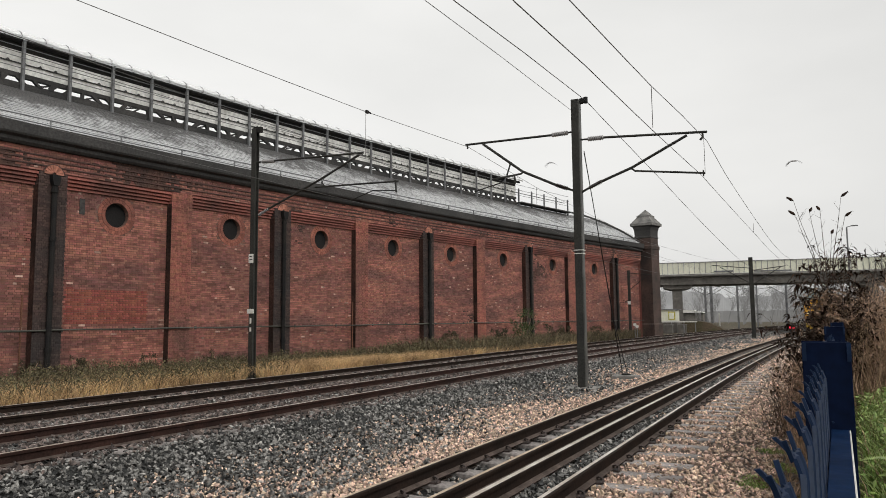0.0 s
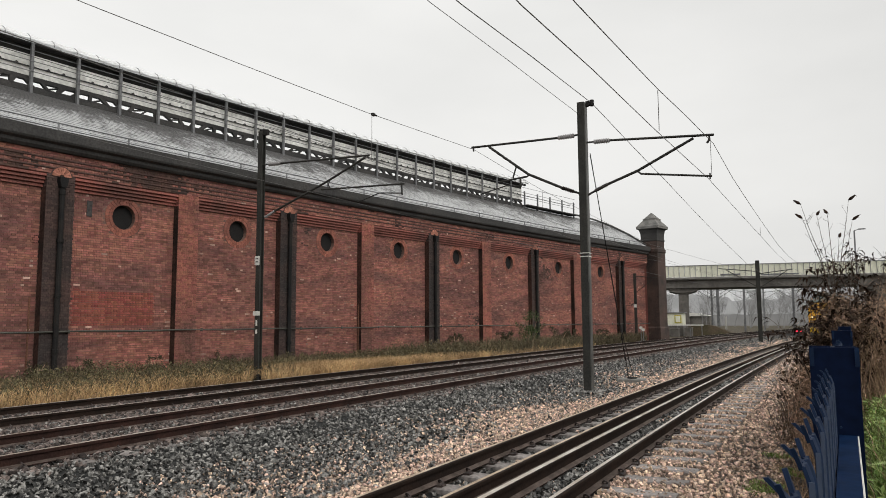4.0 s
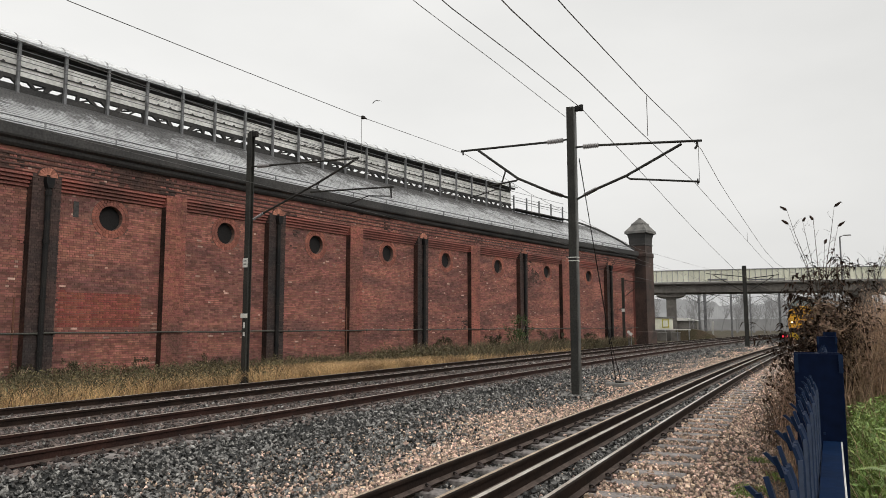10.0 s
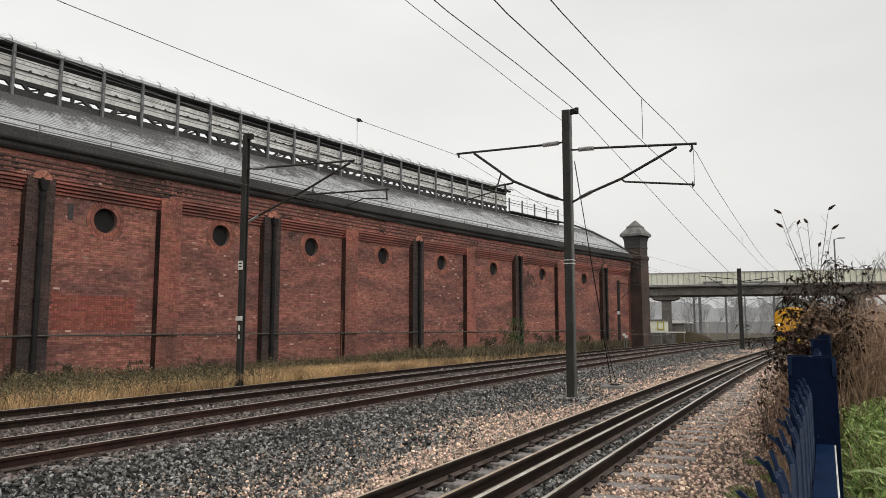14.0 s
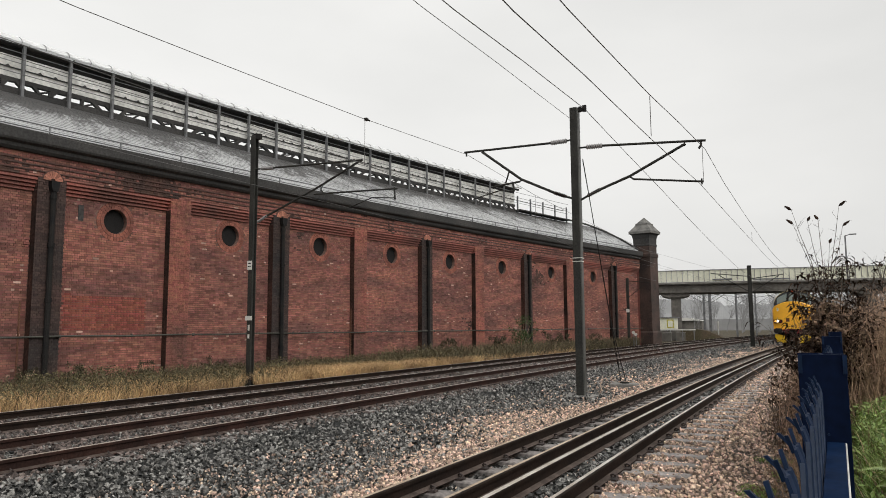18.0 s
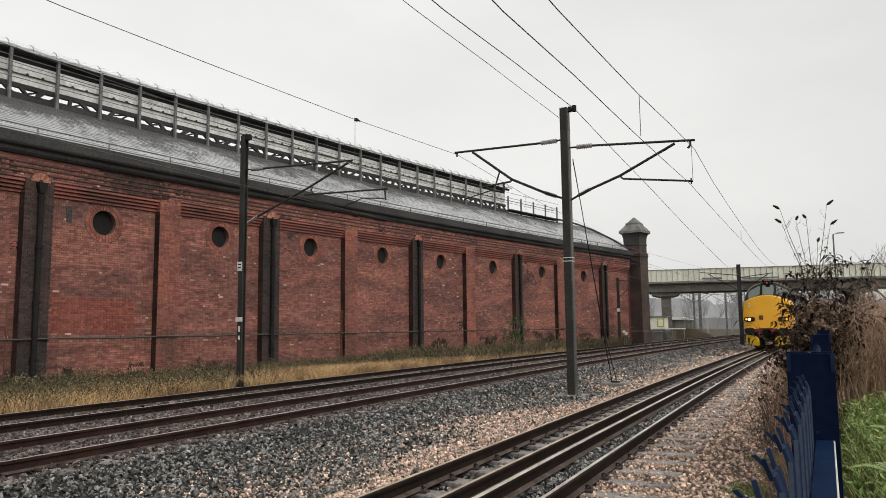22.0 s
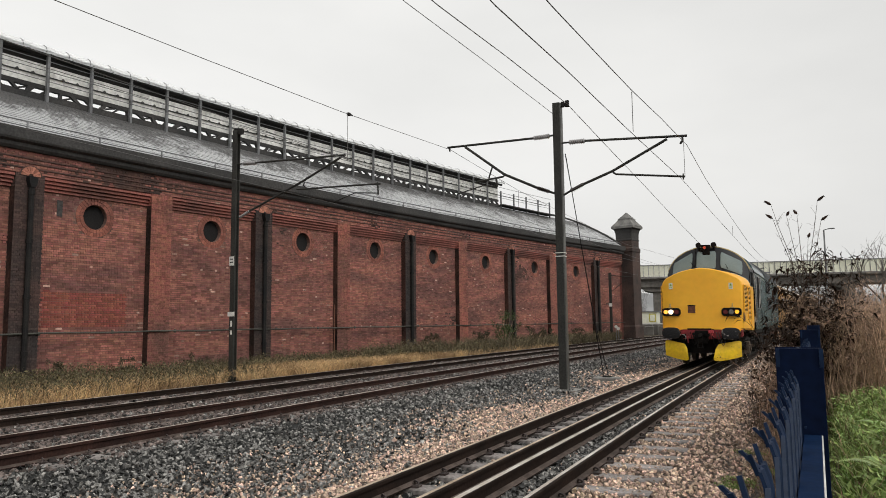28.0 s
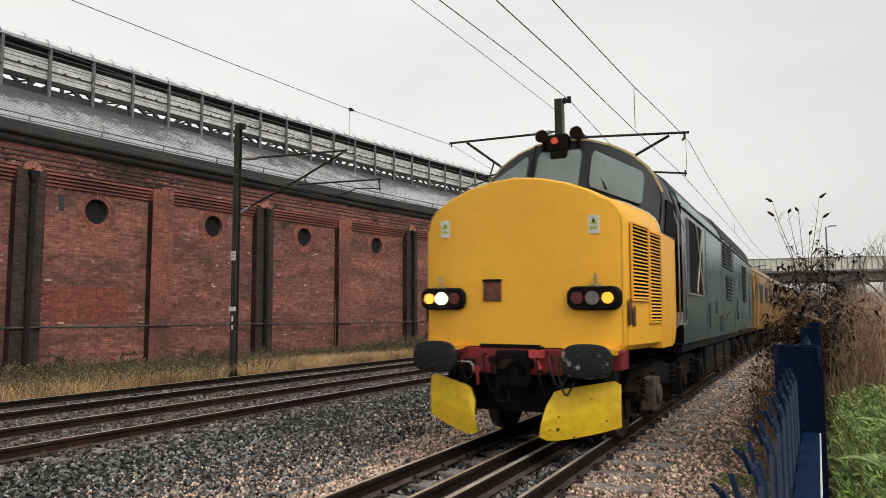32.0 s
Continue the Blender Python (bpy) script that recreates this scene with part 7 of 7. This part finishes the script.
part("gutter", Geo().tube([(1.355, 3.25, 3.1), (1.355, END, 3.1)], 0.018, 5).tube([(-1.355, 3.25, 3.1), (-1.355, END, 3.1)], 0.018, 5), ROOFDIRT, LOCO, here=True)
part("body_skirt", Geo().box(-1.30, 1.30, 3.3, END, 0.98, 1.11), UNDER, LOCO, here=True)
for side in (-1, 1):
    x = side * 1.352
    win = part("side_grille", Geo().box(min(x, x + side * 0.02), max(x, x + side * 0.02), 3.75, 5.35, 1.86, 2.98), BLACK, LOCO, "tall black opening crossed by two bars", here=True)
    fm = Geo()
    for a, b, c, d in ((3.73, 5.38, 2.98, 3.0), (3.73, 5.38, 1.835, 1.86), (3.73, 3.75, 1.86, 2.98), (5.35, 5.38, 1.86, 2.98)):
        fm.box(min(x, x + side * 0.026), max(x, x + side * 0.026), a, b, c, d)
    part("window_frame", fm, INSUL, win, here=True)
    part("cross_bar", Geo().tube([(x + side * 0.03, 4.55, 1.88), (x + side * 0.03, 5.3, 2.96)], 0.016, 5).tube([(x + side * 0.03, 4.55, 2.96), (x + side * 0.03, 5.3, 1.88)], 0.016, 5), HOSE_W, win, here=True)
    for y0, y1, z0, z1 in ((9.0, 11.1, 2.56, 3.06), (9.6, 10.9, 1.85, 2.40), (14.2, 15.4, 1.9, 2.9)):
        lv = part("louvre", Geo().box(min(x, x + side * 0.012), max(x, x + side * 0.012), y0, y1, z0, z1), BLACK, LOCO, "dark louvred panel", here=True)
        for k in range(7):
            z = z0 + (z1 - z0) * (k + 0.5) / 7
            part("slat", Geo().loft([[(x + side * 0.01, y, z + 0.03), (x + side * 0.03, y, z - 0.01), (x + side * 0.01, y, z - 0.01)] for y in (y0, y1)]), CABGREY, lv, here=True)
        part("mullion", Geo().box(min(x, x + side * 0.035), max(x, x + side * 0.035), (y0 + y1) / 2 - 0.03, (y0 + y1) / 2 + 0.03, z0, z1), ROOFDIRT, lv, here=True)
    for y, z0, z1 in ((6.3, 1.3, 1.75), (7.4, 1.55, 1.8), (8.2, 1.2, 1.5), (12.2, 1.4, 2.0), (13.0, 2.2, 2.6), (16.6, 1.4, 2.4)):
        part("access_panel", Geo().box(min(x, x + side * 0.008), max(x, x + side * 0.008), y, y + 0.22, z0, z1), CABGREY, LOCO, "small dark access panel", here=True)
    for y in (6.0, 8.7, 11.6, 13.8):
        part("panel_seam", Geo().box(min(x, x + side * 0.006), max(x, x + side * 0.006), y, y + 0.012, 1.16, 3.05), CABGREY, LOCO, here=True)
    for k in range(8):
        y = 9.0 + k * 1.05
        part("roof_rib", Geo().tube([(side * a * 1.01, y, z + 0.02) for a, z in BODY[3:8]], 0.045, 6), ROOFDIRT, LOCO, "curved roof rib", smooth=True, here=True)
    part("roof_grille", Geo().loft([[(side * a * 1.004, y, z + 0.006) for a, z in BODY[4:7]] for y in (9.0, 16.4)], closed=False, caps=False), BLACK, LOCO, "dark roof grille", here=True)
part("exhaust", Geo().box(-0.5, 0.5, 7.0, 8.2, 3.82, 3.95), BLACK, LOCO, here=True, bevel=0.02)
part("tank", Geo().box(-1.15, 1.15, 6.6, 11.9, 0.32, 1.0), UNDER, LOCO, "oily black fuel tank", bevel=0.06, here=True)
for side in (-1, 1):
    for k in range(3):
        part("battery_box", Geo().box(side * 1.17 - 0.04, side * 1.17 + 0.04, 6.8 + k * 1.7, 8.2 + k * 1.7, 0.42, 0.92), UNDER, LOCO, bevel=0.02, here=True)
# bogies
WHEELSETS = []
for b0 in (1.15, 12.65):
    bog = part("bogie", Geo().box(-0.95, 0.95, b0 + 0.3, b0 + 4.5, 0.55, 0.9), UNDER, LOCO, "oily dark bogie", here=True)
    for side in (-1, 1):
        prof = [(b0 - 0.1, 0.62), (b0 + 0.4, 0.86), (b0 + 1.4, 0.90), (b0 + 2.4, 0.78), (b0 + 3.4, 0.90), (b0 + 4.6, 0.86), (b0 + 5.0, 0.62), (b0 + 4.7, 0.50), (b0 + 3.2, 0.60), (b0 + 2.4, 0.48), (b0 + 1.6, 0.60), (b0 + 0.2, 0.50)]
        part("side_frame", Geo().loft([[(side * a, y, z) for y, z in prof] for a in (0.95, 1.12)]), UNDER, bog, here=True)
        for k in range(3):
            yy = b0 + 0.45 + k * 2.05
            part("axle_box", Geo().box(side * 1.17 - 0.09, side * 1.17 + 0.09, yy - 0.18, yy + 0.18, 0.36, 0.76).disc((side * 1.25, yy, 0.56), (side, 0, 0), 0.12, 0.05, 14), mat("axle_box_dirt", (0.06, 0.045, 0.035), (0.11, 0.08, 0.055), scale=8, var=0.4) if k == 0 and b0 < 2 and side > 0 else UNDER, bog, bevel=0.02, here=True)
            for s in (-0.32, 0.32):
                part("spring", Geo().tube([(side * 1.13 + 0.06 * math.cos(a), yy + s + 0.06 * math.sin(a), 0.50 + 0.30 * a / 25.0) for a in [k2 * 0.9 for k2 in range(28)]], 0.016, 4), UNDER, bog, here=True)
        part("brake_rod", Geo().tube([(side * 1.16, b0 + 0.2, 0.30), (side * 1.16, b0 + 4.7, 0.28)], 0.03, 6), UNDER, bog, here=True)
    for k in range(3):
        yy = b0 + 0.45 + k * 2.05
        ws = new("wheelset")
        ws.parent, ws.location = LOCO, (0, yy, 0.545)
        WORLD_AT[ws] = Vector((0, 0, 0))
        WHEELSETS.append((ws, yy, 0.545, LOCO))
        gg = Geo().tube([(-1.1, 0, 0), (1.1, 0, 0)], 0.08, 10)
        part("axle", gg, UNDER, ws, here=True)
        for side in (-1, 1):
            gg = Geo().disc((side * 0.70, 0, 0), (side, 0, 0), 0.545, 0.12, 28).disc((side * 0.68, 0, 0), (side, 0, 0), 0.575, 0.03, 28)
            for s in range(6):
                a = s * math.pi / 3
                gg.box(-0.012, 0.012, -0.03, 0.03, 0.16, 0.40, 0, Matrix.Translation((side * 0.825, 0, 0)) @ Matrix.Rotation(a, 4, "X"))
            part("wheel", gg, mat("worn_wheel", (0.06, 0.05, 0.045), (0.10, 0.085, 0.07), scale=6, rough=0.5, metal=0.4), ws, here=True)

# coaches
CPROF = [(1.32, 1.0), (1.36, 1.1), (1.38, 1.9), (1.36, 2.75), (1.28, 3.05), (1.05, 3.38), (0.7, 3.62), (0.3, 3.74), (0.0, 3.76)]


def coach(label):
    c = thing("coach", label, "railway coach", group="coaches")
    gg = Geo()
    sec = lambda y, k=1.0: [(x * k, y, z) for x, z in mirrored(CPROF)]
    gg.loft([sec(0, 0.98), sec(0.06), sec(7), sec(14), sec(19.94), sec(20, 0.98)])
    for i in range(len(gg.f)):
        q = [gg.v[j] for j in gg.f[i]]
        if len(q) == 4 and min(p[2] for p in q) > 3.2:
            gg.m[i] = 1
    part("body", gg, [COACH_Y, mat("pale_coach_roof", (0.36, 0.35, 0.33), (0.25, 0.24, 0.225), scale=1.2, rough=0.6)], c, "yellow coach body with a pale grey roof", smooth=True, here=True)
    part("gangway", Geo().box(-0.55, 0.55, -0.35, 0.02, 1.15, 3.25), BLACK, c, "black gangway bellows", bevel=0.04, here=True)
    part("underframe", Geo().box(-1.2, 1.2, 5.5, 14.5, 0.4, 1.0), UNDER, c, here=True, bevel=0.04)
    for side in (-1, 1):
        part("roof_gutter", Geo().tube([(side * 1.30, 0.02, 3.06), (side * 1.30, 19.98, 3.06)], 0.03, 6), WHITE, c, "pale rain strip", here=True)
        for y in (0.35, 18.9):
            d = part("door", Geo().box(side * 1.385 - 0.012, side * 1.385 + 0.012, y, y + 0.75, 1.12, 2.9), COACH_Y, c, "yellow slam door", bevel=0.006, here=True)
            part("door_window", Geo().box(side * 1.39 - 0.016, side * 1.39 + 0.016, y + 0.14, y + 0.61, 2.0, 2.7), COACH_GLASS, d, here=True)
        for k in range(6):
            y = 2.2 + k * 2.6
            if k in (1, 4):
                part("body_vent", Geo().box(side * 1.385 - 0.012, side * 1.385 + 0.012, y, y + 1.1, 2.0, 2.6), CABGREY, c, "dark side vent", here=True)
            else:
                part("window", Geo().box(side * 1.378 - 0.012, side * 1.378 + 0.014, y, y + 1.2, 1.95, 2.62), COACH_GLASS, c, "dark coach window", here=True, bevel=0.008)
    for b0 in (1.7, 14.9):
        bog = part("bogie", Geo().box(-1.0, 1.0, b0, b0 + 3.4, 0.42, 0.8), UNDER, c, here=True, bevel=0.03)
        for k in (0.4, 3.0):
            ws = new("wheelset")
            ws.parent, ws.location = c, (0, b0 + k, 0.46)
            WORLD_AT[ws] = Vector((0, 0, 0))
            WHEELSETS.append((ws, b0 + k, 0.46, c))
            part("wheel", Geo().disc((0.70, 0, 0), (1, 0, 0), 0.46, 0.12, 24), UNDER, ws, here=True)
            part("wheel", Geo().disc((-0.70, 0, 0), (-1, 0, 0), 0.46, 0.12, 24), UNDER, ws, here=True)
    return c


COACHES = [coach("yellow test coach behind the locomotive"), coach("yellow test coach at the rear")]


# ---- gulls ----
GULL_WHITE = mat("gull_grey_white", (0.62, 0.62, 0.63), (0.5, 0.5, 0.51), rough=0.8, scale=5)
GULL_DARK = mat("gull_wing_grey", (0.36, 0.36, 0.37), (0.28, 0.28, 0.28), rough=0.8, scale=5)
GULL_WAYS = [
    [(0, 0.6, 45.0, 10.27), (0.5, -2.8, 44.9, 10.06), (1, -7.7, 44.3, 10.51), (1.5, -12.9, 43.1, 10.99), (2.5, -23.9, 38.2, 14.35), (3.3, -30.9, 32.7, 17.98), (4.2, -37.0, 25.6, 21.61), (6, -43.0, 13.4, 24.17)],
    [(0, -15.7, 51.7, 13.15), (1.2, -24.9, 47.9, 16.50), (1.5, -27.1, 46.7, 17.43), (2.1, -31.0, 44.2, 19.38), (2.7, -34.5, 41.5, 22.47), (3, -36.0, 40.2, 23.89), (3.5, -38.6, 37.8, 27.49), (5, -45.5, 29.1, 35.48)],
    [(0, -17.2, 46.9, 6.72), (4.6, -18.2, 46.6, 9.34), (5.5, -20.1, 45.8, 16.36), (5.8, -21.2, 45.3, 16.99), (6.4, -24.0, 43.8, 18.00), (7, -27.3, 41.9, 19.43), (7.6, -31.1, 39.1, 21.63), (8, -33.7, 36.9, 22.94), (8.5, -36.6, 34.1, 25.68), (10, -42.6, 26.1, 32.06)],
    [(0, -27.8, 55.4, 9.55), (8.2, -29.4, 54.6, 13.52), (9, -30.7, 53.9, 19.41), (10, -31.5, 53.4, 21.16), (10.8, -32.5, 52.8, 22.59), (11.2, -35.1, 51.1, 24.08), (11.6, -38.0, 49.0, 24.79), (12, -41.0, 46.5, 24.86), (12.6, -44.6, 43.0, 25.24), (13.3, -48.2, 38.9, 26.79), (14.2, -52.4, 33.1, 28.82), (16, -57.5, 23.2, 33.19)],
]


def gull(way):
    g_ = thing("gull", "grey and white gull gliding over the tracks", "bird", way[0][1:], "gulls")
    ring = lambda y, r: [(r * math.cos(k * math.pi / 4), y, r * math.sin(k * math.pi / 4)) for k in range(8)]
    part("body", Geo().loft([ring(-0.30, 0.015), ring(-0.24, 0.05), ring(-0.12, 0.065), ring(0.1, 0.06), ring(0.25, 0.025), ring(0.36, 0.03)]), GULL_WHITE, g_, smooth=True, here=True)
    for s in (-1, 1):
        inner = [(s * 0.02, -0.08, 0.03), (s * 0.34, -0.15, 0.15), (s * 0.62, -0.08, 0.13), (s * 0.84, 0.06, 0.06), (s * 0.60, 0.02, 0.12), (s * 0.34, 0.02, 0.14), (s * 0.02, 0.06, 0.03)]
        part("wing", Geo().loft([inner, [(x, y, z - 0.015) for x, y, z in inner]]), GULL_DARK, g_, here=True)
    for ob in g_.children:
        ob.data.transform(Matrix.Scale(0.72, 4))
    rows_g = []
    for i, (t, x, y, z) in enumerate(way):
        j = min(i, len(way) - 2)
        dx, dy = way[j + 1][1] - way[j][1], way[j + 1][2] - way[j][2]
        rows_g.append((t, Vector((x, y, z)), math.degrees(math.atan2(dy, dx)) + 140))
    rows_g.append((32.0, rows_g[-1][1] + Vector((-60, -10, 40)), rows_g[-1][2]))
    return g_, rows_g


GULLS = [gull(w) for w in GULL_WAYS]


# ---- single facing bricks of the nearest panel ----
BRICK_MESH = {}
for a, b, z0, z1, off in ONE:
    key = round(b - a, 3)
    if key not in BRICK_MESH:
        w = (b - a) / 2 * 1.01
        h = (z1 - z0) / 2
        me = bpy.data.meshes.new("brick")
        me.from_pydata([(-0.013, -w, -h), (-0.013, w, -h), (-0.013, w, h), (-0.013, -w, h), (0, -w, -h), (0, w, -h), (0, w, h), (0, -w, h)],
                       [], [(4, 5, 6, 7), (0, 4, 7, 3), (5, 1, 2, 6), (7, 6, 2, 3), (0, 1, 5, 4)])
        me.materials.append(BRICK_ONE)
        BRICK_MESH[key] = me
    c = (a + b) / 2
    ob = new("brick", BRICK_MESH[key])
    ob.parent = wall_part
    ob.matrix_basis = Matrix.Translation(wall_at(c, off, (z0 + z1) / 2)) @ pose(0, 0, 0, 0, 0, -math.degrees(math.atan(0.1333 + 0.003354 * (c - 13))))


# ---- what moves ----
TRAIN_Y = [(0, 78.85), (3, 76.95), (6, 74.7), (9, 72.2), (13, 66.2), (16, 60.4), (19, 53.6), (21, 48.5), (23, 42.7), (25, 35.5), (26.5, 29.9), (28, 24.1), (30, 16.0), (32, 7.78)]


def nose_y(t):
    """The way of the nose along the track, by a smooth curve through the known places."""
    p = TRAIN_Y
    m = [(p[min(i + 1, len(p) - 1)][1] - p[max(i - 1, 0)][1]) / (p[min(i + 1, len(p) - 1)][0] - p[max(i - 1, 0)][0]) for i in range(len(p))]
    i = max(k for k in range(len(p) - 1) if p[k][0] <= t or k == 0)
    h = p[i + 1][0] - p[i][0]
    s = (t - p[i][0]) / h
    return ((2 * s ** 3 - 3 * s * s + 1) * p[i][1] + (s ** 3 - 2 * s * s + s) * h * m[i]
            + (-2 * s ** 3 + 3 * s * s) * p[i + 1][1] + (s ** 3 - s * s) * h * m[i + 1])


def vehicle_pose(y, length):
    """The pose of a vehicle whose front is at y, standing with both ends on the curve."""
    a, b = lane(-2.68, y), lane(-2.68, y + length * 0.97)
    return Matrix.Translation((a.x, a.y, 0)) @ Matrix.Rotation(math.atan2(-(b.x - a.x), b.y - a.y), 4, "Z") @ Matrix.Rotation(0.011, 4, "Y")


def motions():
    ts = [k * 0.5 for k in range(65)]
    walk(LOCO, [(t, vehicle_pose(nose_y(t), 18.0)) for t in ts])
    for k, c in enumerate(COACHES):
        walk(c, [(t, vehicle_pose(nose_y(t) + 18.75 + 20.7 * k, 20.0)) for t in ts])
    fine = [k * 0.2 for k in range(161)]
    for ws, y, r, _ in WHEELSETS:
        walk(ws, [(t, Matrix.Translation((0, y, r)) @ Matrix.Rotation((78.85 - nose_y(t)) / r, 4, "X")) for t in fine])
    for g_, way in GULLS:
        walk(g_, [(t, Matrix.Translation(p) @ Matrix.Rotation(radians(a), 4, "Z")) for t, p, a in way])
        for wing, side in ((w, 1 if i else -1) for i, w in enumerate(g_.children[1:3])):
            walk(wing, [(k * 0.2, Matrix.Rotation(side * radians(8 + 24 * math.sin(k * 1.3 + way[0][1][1])), 4, "Y")) for k in range(161)])


motions()
